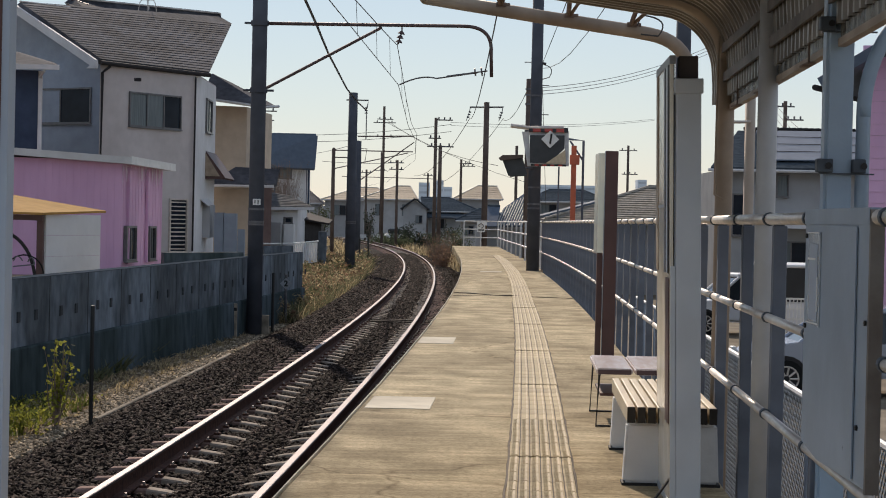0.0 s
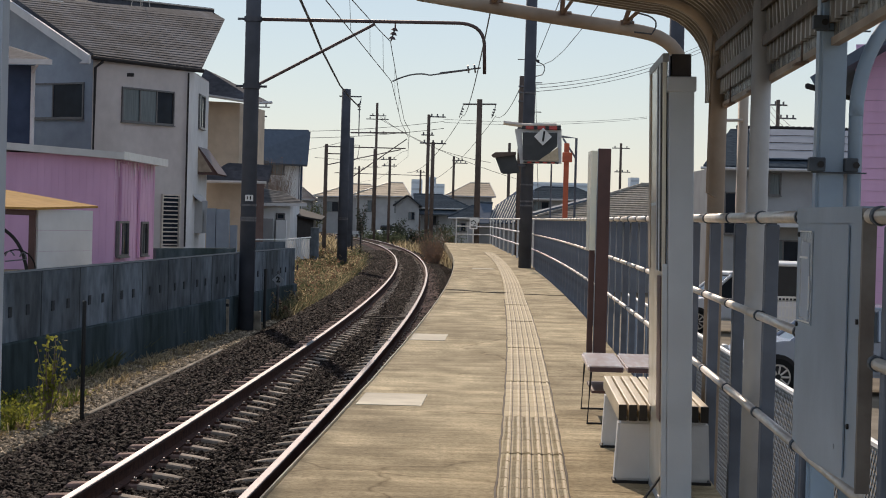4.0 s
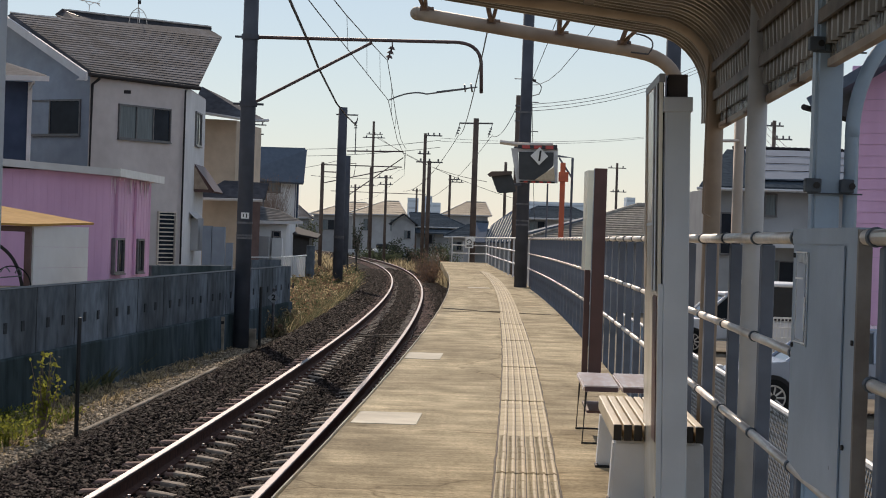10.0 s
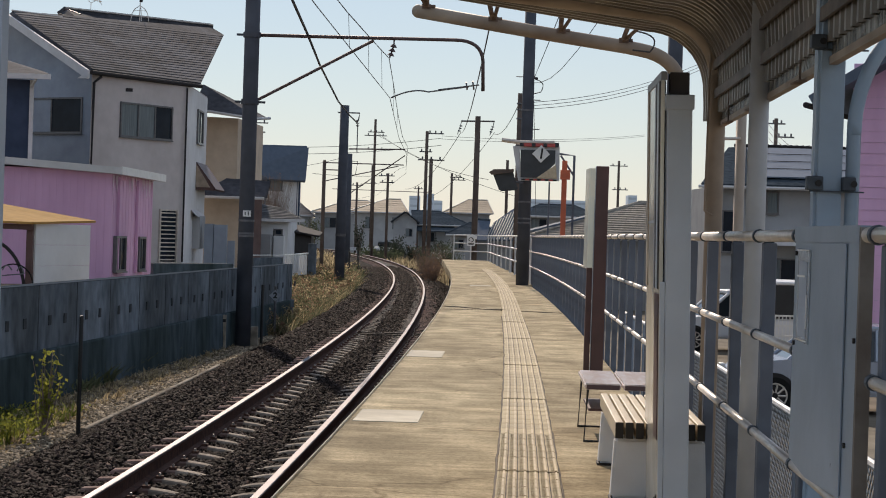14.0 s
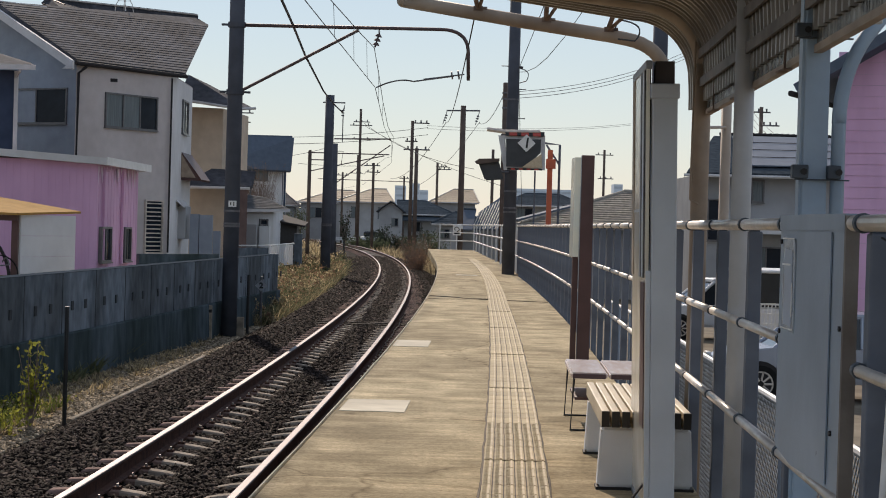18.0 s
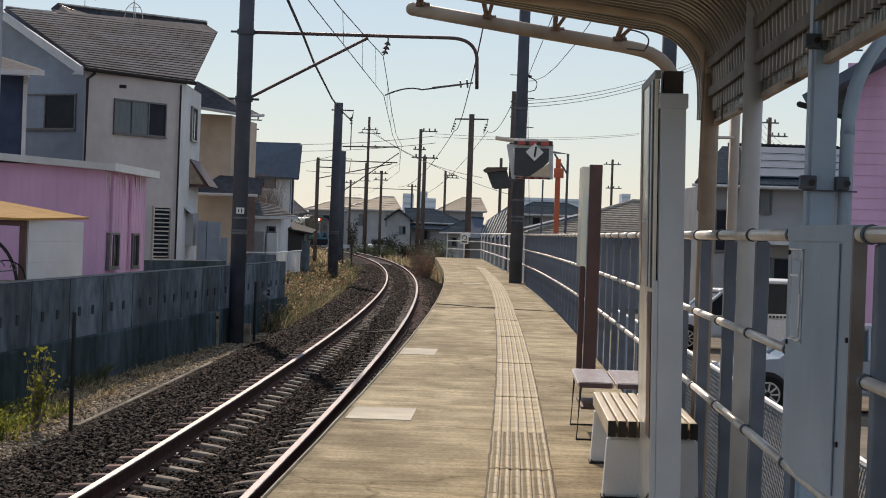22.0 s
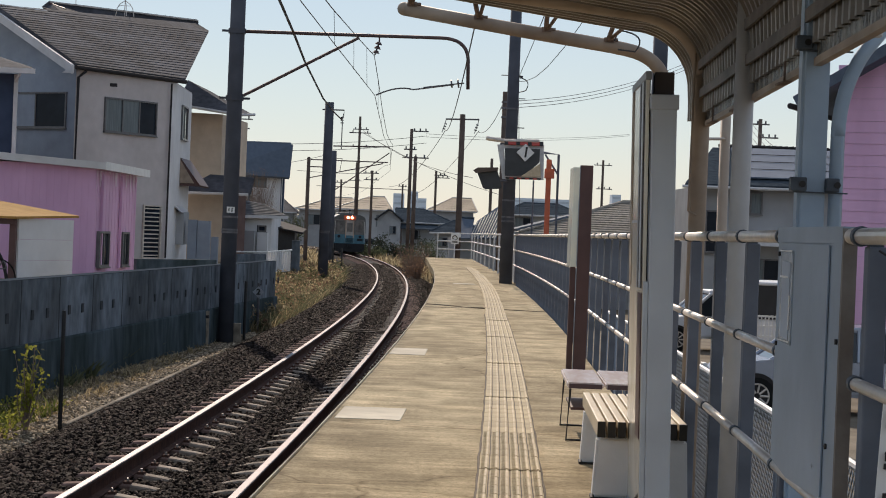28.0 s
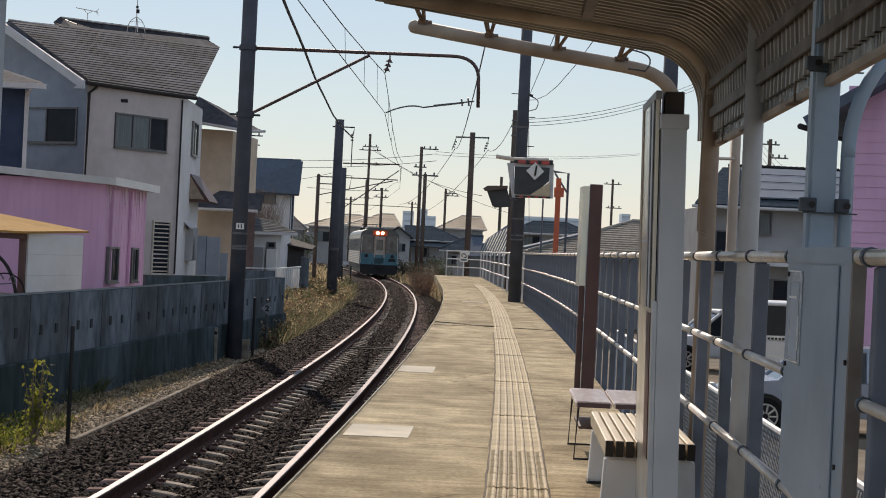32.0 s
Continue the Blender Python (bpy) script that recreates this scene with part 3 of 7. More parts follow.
# cast concrete: high under the rails, hollowed towards the middle, narrower at the top
rings = []
for x, z, w in ((-1.0, -0.035, 0.066), (-0.97, -0.012, 0.072), (-0.72, 0.0, 0.078), (-0.44, 0.0, 0.078), (-0.30, -0.018, 0.074), (-0.14, -0.05, 0.066),
                (0.14, -0.05, 0.066), (0.30, -0.018, 0.074), (0.44, 0.0, 0.078), (0.72, 0.0, 0.078), (0.97, -0.012, 0.072), (1.0, -0.035, 0.066)):
    rings.append([bm.verts.new(p) for p in ((x, -w - 0.035, -0.15), (x, -w, z - 0.012), (x, -w + 0.012, z), (x, w - 0.012, z), (x, w, z - 0.012), (x, w + 0.035, -0.15))])
for a, b in zip(rings, rings[1:]):
    for k in range(6):
        bm.faces.new((a[k], a[(k + 1) % 6], b[(k + 1) % 6], b[k]))
bm.faces.new(rings[0][::-1])
bm.faces.new(rings[-1])
sleeper_mesh = mesh_of(bm, "sleeper", "sleeper")
sleeper_mesh.materials.append(M["sleeper_rusty"])
for pg in sleeper_mesh.polygons:
    pg.material_index = 1 if 0.45 < abs(pg.center.x) else 0
bm = B()
box(bm, -1.05, 1.05, -0.10, 0.10, -0.09, 0.0)
wood_mesh = mesh_of(bm, "sleeper", "wood_sleeper")
bm = B()
for sx in (-0.66, -0.47, 0.47, 0.66):
    box(bm, sx - 0.028, sx + 0.028, -0.04, 0.04, 0.0, 0.022)
    tube(bm, [(sx, 0, 0.022), (sx, 0, 0.045)], 0.011, 6)
clip_mesh = mesh_of(bm, "rail_clip", "rail_rust")
clip_mesh.materials.append(M["bolt_glint"])
for pg in clip_mesh.polygons:
    pg.material_index = 1 if pg.center.z > 0.023 else 0
SLEEPERS = np.concatenate([np.arange(8.0, 60.0, 0.62), np.arange(60.08, 150.0, 0.68)])
for y in SLEEPERS:
    wood = 40.2 < y < 40.9
    sl = piece("sleeper", wood_mesh if wood else sleeper_mesh, track,
               pose(line_x(y) + random.uniform(-0.02, 0.02), y, RAIL_TOP - 0.15, 0, 0, line_turn(y) + random.uniform(-0.5, 0.5)))
    if y < 45:
        piece("rail_clip", clip_mesh, sl, Matrix())


def scatter(name, n, y0, y1, power, xr, zf, size, material, label, seed, flat=0.95, clear=0.0):
    """Loose stones: broken blocks turned at random, thinning out with distance."""
    rng = np.random.default_rng(seed)
    y = y0 + (y1 - y0) * rng.random(n) ** power
    o = rng.uniform(xr[0], xr[1], n)
    if clear:
        near = np.abs(y[:, None] - SLEEPERS[None]).min(axis=1)
        ok = (near > clear) | (np.abs(o) > 1.03) | (np.abs(o + 0.02) < 0.17 + 0.07 * np.sin(y * 3.7))
        y, o = y[ok], o[ok]
        n = len(y)
    x = np.array([line_x(t) for t in y]) + o
    z = zf(o)
    s = size * rng.uniform(0.5, 1.25, n) * (1 + 0.012 * (y - y0))
    base = np.array([(-1, -1, -1), (1, -1, -1), (1, 1, -1), (-1, 1, -1), (-1, -1, 1), (1, -1, 1), (1, 1, 1), (-1, 1, 1)], float) * 0.62
    v = base[None] * s[:, None, None] * rng.uniform(0.45, 1.3, (n, 8, 3)) * rng.uniform(0.7, 1.3, (n, 1, 3))
    q = rng.normal(size=(n, 4))
    q /= np.linalg.norm(q, axis=1)[:, None]
    qv, qw = q[:, None, :3], q[:, None, 3:]
    v = v + 2 * np.cross(qv, np.cross(qv, v) + qw * v)
    v[:, :, 2] *= flat
    v = (v + np.stack([x, y, z], -1)[:, None, :]).reshape(-1, 3)
    f0 = np.array([(0, 3, 2, 1), (4, 5, 6, 7), (0, 1, 5, 4), (1, 2, 6, 5), (2, 3, 7, 6), (3, 0, 4, 7)])
    f = (f0[None] + 8 * np.arange(n)[:, None, None]).reshape(-1)
    me = bpy.data.meshes.new(name)
    me.vertices.add(len(v))
    me.vertices.foreach_set("co", v.reshape(-1))
    me.loops.add(len(f))
    me.loops.foreach_set("vertex_index", f)
    me.polygons.add(len(f) // 4)
    me.polygons.foreach_set("loop_start", np.arange(0, len(f), 4))
    me.update(calc_edges=True)
    me.materials.append(M[material])
    return tagged(new(name, me), label, "stones", kind="stuff")


def bed_z(o):
    z = np.where(o < -1.75, BED + (o + 1.75) * 0.41, BED)
    z = np.where(o > 1.25, BED - (o - 1.25) * 0.42, z)
    return z + np.where(np.abs(o) < 1.03, np.where(np.abs(o) < 0.40, -0.010, -0.002), 0.0)


scatter("ballast", 150000, 11.0, 120.0, 1.9, (-2.27, 1.75), bed_z, 0.029, "stone", "dark brown angular ballast stones round the sleepers", 3, clear=0.088)
scatter("ballast_heap", 13000, 11.0, 125.0, 1.9, (-0.34, 0.30), lambda o: -0.985 + 0.04 * (1 - ((o + 0.02) / 0.34) ** 2), 0.027, "stone", "ballast heaped between the rails over the sleepers", 9)
scatter("gravel", 21000, 15.0, 46.0, 1.6, (-3.55, -2.38), lambda o: np.full_like(o, -1.183), 0.027, "gravel", "pale grey gravel along the verge", 4, 0.75)
# ---- retaining wall on the far side of the line ----
def wall_x(y):
    return -5.12 + 0.078 * (y - 24)


bm = B()
sweep(bm, [(-0.25, -0.5), (-0.25, 0.33), (0.0, 0.33), (0.0, -0.5)], steps(10, 47, 4), wall_x)
wall = whole("retaining_wall", bm, "wall_concrete", "stained grey concrete retaining wall with drain holes", "wall", kind="structure")
bm = B()
sweep(bm, [(-0.25, -1.8), (-0.25, -0.5), (0.05, -0.5), (0.06, -0.52), (0.10, -1.8)], steps(10, 47, 4), wall_x)
part("wall_base", bm, "wall_moss", wall, "darker damp-stained wall foot")
# thin dark sheet added so the wall top stays dark in the sun
bm = B()
sweep(bm, [(-0.255, 0.33), (-0.255, 0.336), (0.003, 0.336), (0.003, 0.33)], steps(10, 47, 4), wall_x)
part("wall_cap", bm, "roof_tile", wall, "thin dark cap added to dim the sunlit wall top")
y = 12.0
while y < 46.5:
    bm = B()
    box(bm, wall_x(y) - 0.02, wall_x(y) + 0.004, y - 0.014, y + 0.014, -0.5, 0.33)
    part("joint_strip", bm, "wall_hole", wall)
    for k in (0.55, 1.3):
        bm = B()
        yy = y + k
        box(bm, wall_x(yy) - 0.02, wall_x(yy) + 0.008, yy - 0.08, yy + 0.08, -0.20, -0.07)
        part("drain_hole", bm, "wall_hole", wall)
    y += 1.9
bm = B()
prism(bm, [(-40, 10), (wall_x(10) - 0.24, 10), (wall_x(47) - 0.24, 47), (-5.9, 72.5), (-5.75, 80), (-5.9, 104), (-40, 104)], -1.9, -0.25)
whole("terrace", bm, "soil", "raised garden ground behind the concrete wall", "ground", kind="structure")
bm = B()
prism(bm, [(-7.0, 49.6), (-5.3, 52.6), (-5.5, 52.7), (-7.2, 49.7)], -0.25, 0.20)
whole("garden_wall", bm, "wall_moss", "low dark block wall behind the retaining wall", "wall", kind="structure")
# post by the camera, only its edge shows
post = thing("door_post", "dark red post with a pale metal edge beside the platform", "post", at=(-0.775, 3.5, 0))
bm = B()
box(bm, -0.07, -0.006, -0.03, 0.03, 0, 2.6)
part("post_body", bm, "dark_red", post)
bm = B()
box(bm, -0.006, 0.007, -0.028, 0.028, 0, 2.6)
part("edge_strip", bm, "panel_grey", post, "pale grey edge strip")

# ==== fence along the platform ====
FENCE_O = 3.3


def fence_x(y):
    return line_x(y) + FENCE_O


fence = thing("platform_fence", "blue-grey steel post fence with three pipe rails along the platform", "fence")
posts = []
posts += [3.6, 4.94]
y = 7.45 - 1.1
while y < 48.2:
    posts.append(y)
    y += 1.1
bm = B()
box(bm, -0.025, 0.025, -0.032, 0.032, -0.24, 1.15, bev=0.005)
post_mesh = mesh_of(bm, "post", "fence_post")
clamp_meshes = []
for z, r in ((1.175, 0.026), (0.805, 0.021), (0.44, 0.021)):
    bm = B()
    tube(bm, [(0, -0.016, z), (0, 0.016, z)], r, 12)
    box(bm, 0.02, 0.055, -0.02, 0.02, z - 0.025, z + 0.02)
    clamp_meshes.append(mesh_of(bm, "clamp", "clamp_grey"))
bm = B()
box(bm, -0.062, -0.029, -0.05, 0.05, -0.2, -0.06)
foot_mesh = mesh_of(bm, "fixing_plate", "clamp_grey")
for y in posts:
    p = piece("post", post_mesh, fence, pose(fence_x(y) + 0.022, y, 0, 0, 0, line_turn(y) + random.uniform(-1, 1)))
    for cm in clamp_meshes:
        piece("clamp", cm, p, pose(-0.04, 0, 0))
    piece("fixing_plate", foot_mesh, p, Matrix())
for z, r in ((1.175, 0.021), (0.805, 0.0165), (0.44, 0.0165)):
    for a, b in zip(posts, posts[1:]):
        bm = B()
        if a == 4.94 and z < 1.0:
            a = 5.15  # the cabinet hangs here
        tube(bm, [(fence_x(a) - 0.018, a + 0.002, z), (fence_x(b) - 0.018, b - 0.002, z)], r, 12)
        part("rail", bm, "galv", fence, "galvanised pipe rail", smooth=True)

wf = thing("end_railing", "white pipe railing round the platform's far end", "railing")
ends = [(2.45, 49.4), (2.47, 52.5), (2.48, 56), (2.49, 60), (2.5, 64), (2.51, 68), (2.52, 73), (2.53, 78), (2.54, 83), (2.55, 88), (2.56, 92.6),
        (1.76, 92.7), (0.96, 92.7)]
for x, y in ends:
    bm = B()
    tube(bm, [(x, y, 0), (x, y, 1.2)], 0.03, 8)
    part("post", bm, "white_rail", wf)
for (xa, ya), (xb, yb) in zip(ends, ends[1:]):
    for z in (1.18, 0.80, 0.42):
        bm = B()
        tube(bm, [(xa, ya, z), (xb, yb, z)], 0.024, 8)
        part("rail", bm, "white_rail", wf)
sg = thing("end_sign", "small white notice board with dark mark on the end railing", "sign", at=(1.76, 92.55, 0))
bm = B()
box(bm, -0.19, 0.19, -0.02, 0.0, 0.68, 1.18)
part("panel", bm, "white", sg)
bm = B()
tube(bm, arc((0.0, -0.025, 0.86), (0.22, -0.025, 0.94), (0.0, -0.025, 1.08)) + arc((0.0, -0.025, 1.08), (-0.2, -0.025, 0.98), (-0.06, -0.025, 0.92))[1:], 0.02, 6)
box(bm, -0.13, 0.13, -0.024, -0.021, 0.74, 0.80)
part("mark", bm, "dark", sg)

# ==== canopy over the platform ====
shelter = thing("platform_canopy", "old steel pipe canopy with a curved corrugated roof", "canopy")


bm = B()
tube(bm, [(1.42, 11.55, 0.0), (1.42, 11.55, 1.0), (1.42, 11.55, 2.0)] + arc((1.42, 11.55, 2.0), (1.41, 11.55, 2.22), (1.17, 11.55, 2.258), 9)[1:] + [(1.087, 11.55, 2.272), (0.588, 11.55, 2.338), (-0.13, 11.55, 2.441)], 0.040, 14)
bmesh.ops.create_uvsphere(bm, u_segments=12, v_segments=8, radius=0.040, matrix=Matrix.Translation((-0.13, 11.55, 2.441)))
part("frame_tube", bm, "frame_brown", shelter, "weathered bent steel pipe frame", smooth=True)
x = fence_x(9.8) + 0.034
bm = B()
tube(bm, [(x, 9.8, -0.24), (x, 9.8, 1.0), (x, 9.8, 1.96)] + arc((x, 9.8, 1.93), (x - 0.005, 9.8, 2.24), (x - 0.34, 9.8, 2.279), 10)[1:] + [(0.63, 9.8, 2.318), (0.31, 9.8, 2.348), (-0.31, 9.8, 2.405)], 0.0435, 16)
part("frame_tube", bm, "frame_brown", shelter, "weathered bent steel pipe frame", smooth=True)
bm = B()
tube(bm, [(fence_x(7.92) + 0.02, 7.92, -0.24), (fence_x(7.92) + 0.02, 7.92, 2.5)], 0.04, 16)
part("column", bm, "pipe_grey", shelter, "grey pipe column", smooth=True)
bm = B()
tube(bm, [(fence_x(10.6) + 0.246, 10.6, -1.6), (fence_x(10.6) + 0.246, 10.6, 1.86)], 0.028, 12)
part("column", bm, "frame_tube", shelter, "slim pale pipe column", smooth=True)
x = fence_x(6.32)
bm = B()
box(bm, x + 0.021, x + 0.10, 6.29, 6.35, 0, 2.7, bev=0.004)
part("column", bm, "frame_blue", shelter, "square grey-blue column")
bm = B()
box(bm, x + 0.012, x + 0.034, 6.30, 6.352, 0, 2.7)
part("column_flange", bm, "frame_blue", shelter)
bm = B()
tube(bm, [(x + 0.135, 6.3, 0), (x + 0.135, 6.3, 1.50)] + arc((x + 0.135, 6.3, 1.50), (x + 0.135, 6.3, 1.66), (x + 0.215, 6.3, 1.78)) + [(x + 0.36, 6.3, 1.97)], 0.023, 14)
part("brace_tube", bm, "frame_blue", shelter, "bent grey-blue pipe with rust spots", smooth=True)
for z in (1.793, 1.343):
    for x0, x1 in ((-0.016, 0.036), (0.097, 0.140)):
        bm = B()
        box(bm, x + x0, x + x1, 6.262, 6.30, z - 0.022, z + 0.022, bev=0.004)
        part("pipe_clamp", bm, "clamp_grey", shelter, "bolted pipe clamp")
    bm = B()
    box(bm, x - 0.005, x + 0.168, 6.272, 6.286, z - 0.027, z - 0.0225)
    part("clamp_strap", bm, "clamp_grey", shelter)
    for sx in (0.02, 0.132):
        bm = B()
        tube(bm, [(x + sx, 6.257, z), (x + sx, 6.263, z)], 0.011, 8)
        part("bolt", bm, "dark", shelter)

# corrugated roof sheet: flat overhead, bent down behind the fence
bm = B()
prof = []
for s in np.linspace(0, 1, 15):
    prof.append((-0.40 + s * 1.39, 2.475 - 0.185 * s))
for a in np.linspace(0.0, math.pi / 2, 13)[1:]:
    prof.append((0.99 + 0.34 * math.sin(a), 2.29 - 0.34 * (1 - math.cos(a))))
prof += [(1.333, 1.91), (1.335, 1.86), (1.335, 1.79)]
rows = []
ny = 662
for j in range(ny + 1):
    y = 4.2 + (10.55 - 4.2) * j / ny
    w = 0.045 * max(-0.6, min(0.6, math.cos(j * math.tau / 11.5) * 1.05))
    dx = fence_x(y) - fence_x(8)
    row = []
    for k, (px, pz) in enumerate(prof):
        bend = max(0.0, min(1.0, (k - 14) / 12)) * math.pi / 2
        nx, nz = math.sin(bend), math.cos(bend)
        row.append(bm.verts.new((px + dx + nx * w, y, pz + nz * w)))
    rows.append(row)
for a, b in zip(rows, rows[1:]):
    for k in range(len(prof) - 1):
        bm.faces.new((a[k], a[k + 1], b[k + 1], b[k]))
sheet = part("roof_sheet", bm, "roof_sheet", shelter, "weathered corrugated metal roof")
so = sheet.modifiers.new("thickness", "SOLIDIFY")
so.thickness = 0.004
for o, z in ((1.275, 2.02), (1.285, 1.88)):
    bm = B()
    sweep(bm, [(o, z - 0.022), (o, z + 0.022), (o + 0.05, z + 0.022), (o + 0.05, z + 0.012), (o + 0.012, z + 0.012), (o + 0.012, z - 0.022)],
          steps(4.2, 9.9, 1.425), lambda t: fence_x(t) - fence_x(8))
    part("purlin", bm, "purlin", shelter, "rust-stained steel channel")
for k, o in enumerate((0.2, 0.62)):
    bm = B()
    z = 2.42 - 0.15 * o
    sweep(bm, [(o, z - 0.06), (o, z), (o + 0.05, z), (o + 0.05, z - 0.06)], steps(4.2, 9.4, 1.3), lambda t: fence_x(t) - fence_x(8))
    part("purlin", bm, "purlin", shelter)
for xa, za in ((-0.087, 2.472), (0.303, 2.412), (0.702, 2.357), (1.068, 2.312)):
    bm = B()
    tube(bm, [(xa, 11.55, za), (xa - 0.03, 11.0, za + 0.005), (xa - 0.06, 10.45, za + 0.015)], 0.014, 6)
    tube(bm, [(xa + 0.01, 11.55, za), (xa + 0.005, 10.45, za - 0.02)], 0.011, 6)
    box(bm, xa - 0.025, xa + 0.03, 11.51, 11.59, za - 0.02, za + 0.008)
    tube(bm, [(xa + 0.03, 11.53, za - 0.004), (xa + 0.055, 11.53, za - 0.004)], 0.012, 6)
    part("tie_bracket", bm, "rust", shelter, "rusty bracket tying the pipe to the roof")
bm = B()
tube(bm, [(1.10, 11.50, 2.30)] + arc((1.12, 11.48, 2.36), (1.30, 11.45, 2.34), (1.22, 11.48, 2.24)) + [(1.12, 11.49, 2.25)], 0.005, 5)
part("loose_wire", bm, "cable", shelter, "loop of loose wire")
for y0 in steps(4.2, 9.9, 0.95)[:-1]:
    bm = B()
    y1 = y0 + 0.935
    slab(bm, [(1.33 + fence_x(y0) - fence_x(8), y0, 1.748), (1.33 + fence_x(y1) - fence_x(8), y1, 1.748), (1.33 + fence_x(y1) - fence_x(8), y1, 1.838), (1.33 + fence_x(y0) - fence_x(8), y0, 1.838)], 0.004)
    part("side_panel", bm, "clear_sheet", shelter, "wrinkled translucent sheet under the roof edge")
bm = B()
sweep(bm, [(1.318, 1.722), (1.318, 1.747), (1.345, 1.747), (1.345, 1.722)], steps(4.2, 9.9, 1.425), lambda t: fence_x(t) - fence_x(8))
part("edge_trim", bm, "frame_brown", shelter, "tan lower edge trim")
for y0 in (6.9, 8.35, 9.3):
    bm = B()
    xx = 1.30 + fence_x(y0) - fence_x(8)
    box(bm, xx + 0.006, xx + 0.013, y0 - 0.004, y0 + 0.004, 1.715, 1.87)
    box(bm, xx - 0.005, xx + 0.025, y0 - 0.06, y0 + 0.10, 1.711, 1.718)
    part("hanger", bm, "rust", shelter, "rusty hanger bracket")
bm = B()
tube(bm, [(fence_x(9.8) + 0.02, 9.74, 1.28), (fence_x(9.8) - 0.02, 9.73, 1.3), (fence_x(9.8) - 0.015, 9.74, 2.08)], 0.007, 6)
part("conduit", bm, "frame_brown", shelter)
bm = B()
tube(bm, [(fence_x(9.8) + 0.05, 9.8, 1.662), (fence_x(10.6) + 0.246, 10.6, 1.708)], 0.009, 6)
part("tie_bar", bm, "frame_tube", shelter)

# ==== notice board in the foreground ====
nb = thing("notice_board", "tall white notice board with a grey metal frame on the platform", "notice board")
nb.matrix_world = pose(0.964, 8.0, 0, 0, -1.2, -2.4)
bm = B()
box(bm, -0.003, 0.099, -0.03, 0.03, 0.002, 1.70, bev=0.006)
part("post", bm, "post_pale", nb, "wide pale grey front post")
bm = B()
box(bm, -0.024, -0.0035, -0.029, -0.0125, 0.031, 0.98, bev=0.003)
part("post_sheath", bm, "post_pale", nb)
bm = B()
box(bm, -0.010, 0.106, -0.045, 0.045, 1.675, 1.735, bev=0.004)
part("cap", bm, "post_pale", nb)
bm = B()
box(bm, 0.012, 0.090, 0.02, 0.12, 1.735, 1.83)
part("lamp_box", bm, "box_brown", nb, "dark brown box on the top")
bm = B()
box(bm, -0.026, -0.012, -0.012, 0.75, 0.03, 1.80)
part("panel", bm, "board_white", nb, "white panel in sunlight")
for z0, z1 in ((1.795, 1.83), (0.0, 0.03)):
    bm = B()
    box(bm, -0.030, -0.004, -0.03, 0.78, z0, z1, bev=0.004)
    part("frame_bar", bm, "board_edge", nb)
for y0, y1, m_, z0 in ((0.03, 0.08, "dark", 0.95), (0.10, 0.17, "post_pale", 0.95), (0.19, 0.22, "dark", 0.95), (0.25, 0.29, "board_edge", 0.95), (0.66, 0.77, "frame_brown", 0.95)):
    bm = B()
    box(bm, -0.0295, -0.0045, y0, y1, z0, 1.795)
    part("frame_bar", bm, m_, nb)
bm = B()
box(bm, -0.0300, -0.0255, 0.0, 0.20, 0.34, 0.93)
part("slot", bm, "dark_red", nb, "dark slot in the panel")
bm = B()
box(bm, -0.0275, -0.0255, 0.3, 0.66, 1.22, 1.232)
part("panel_joint", bm, "board_edge", nb)
bm = B()
box(bm, -0.004, 0.05, 0.69, 0.76, 0.002, 1.79)
part("post", bm, "panel_grey", nb)
bm = B()
tube(bm, [(0.0, 0.05, 0.14), (-0.12, -0.1, 0.006)], 0.006, 6)
part("stay", bm, "dark", nb)

# junction box under the roof edge
jx = thing("junction_box", "small white electrical box under the canopy edge", "junction box", at=(1.388, 6.12, 1.838))
bm = B()
box(bm, -0.026, 0.026, -0.02, 0.02, -0.036, 0.036, bev=0.004)
part("case", bm, "white_rail", jx)
bm = B()
box(bm, -0.022, 0.022, -0.024, -0.0205, -0.030, 0.030)
part("lid", bm, "white", jx)
bm = B()
tube(bm, [(-0.03, 0.01, 0.02), (-0.06, 0.03, 0.05), (-0.05, 0.06, 0.10)], 0.004, 5)
part("cable", bm, "cable", jx)

# grey metal cabinet on the fence
cb = thing("metal_cabinet", "grey sheet-metal cabinet hung on the platform fence", "cabinet", at=(1.10, 0, 0), rz=0)
bm = B()
slab(bm, [(0.0, 6.0, 1.192), (0.0, 6.0, 0.50), (0.0, 5.75, 0.47), (0.0, 5.09, 0.47), (0.0, 5.09, 1.192)], 0.02)
part("back_panel", bm, "cabinet_grey", cb)
bm = B()
slab(bm, [(-0.004, 6.0, 1.20), (-0.004, 6.0, 1.155), (-0.004, 5.08, 1.155), (-0.004, 5.08, 1.20)], 0.03)
part("top_lip", bm, "cabinet_grey", cb)
bm = B()
slab(bm, [(-0.002, 5.62, 1.15), (-0.002, 5.62, 0.48), (-0.006, 5.60, 0.48), (-0.006, 5.60, 1.15)], 0.004)
slab(bm, [(-0.006, 5.60, 1.15), (-0.006, 5.60, 0.48), (-0.006, 5.24, 0.48), (-0.006, 5.24, 1.15)], 0.004)
part("stiffener", bm, "cabinet_grey", cb)
bm = B()
box(bm, -0.004, 0.032, 5.07, 5.088, 0.46, 1.195)
part("side_fold", bm, "rust_pale", cb, "pale worn end fold")
bm = B()
box(bm, 0.02, 0.07, 5.5, 5.54, 0.72, 0.76)
part("hook", bm, "steel_grey", cb)
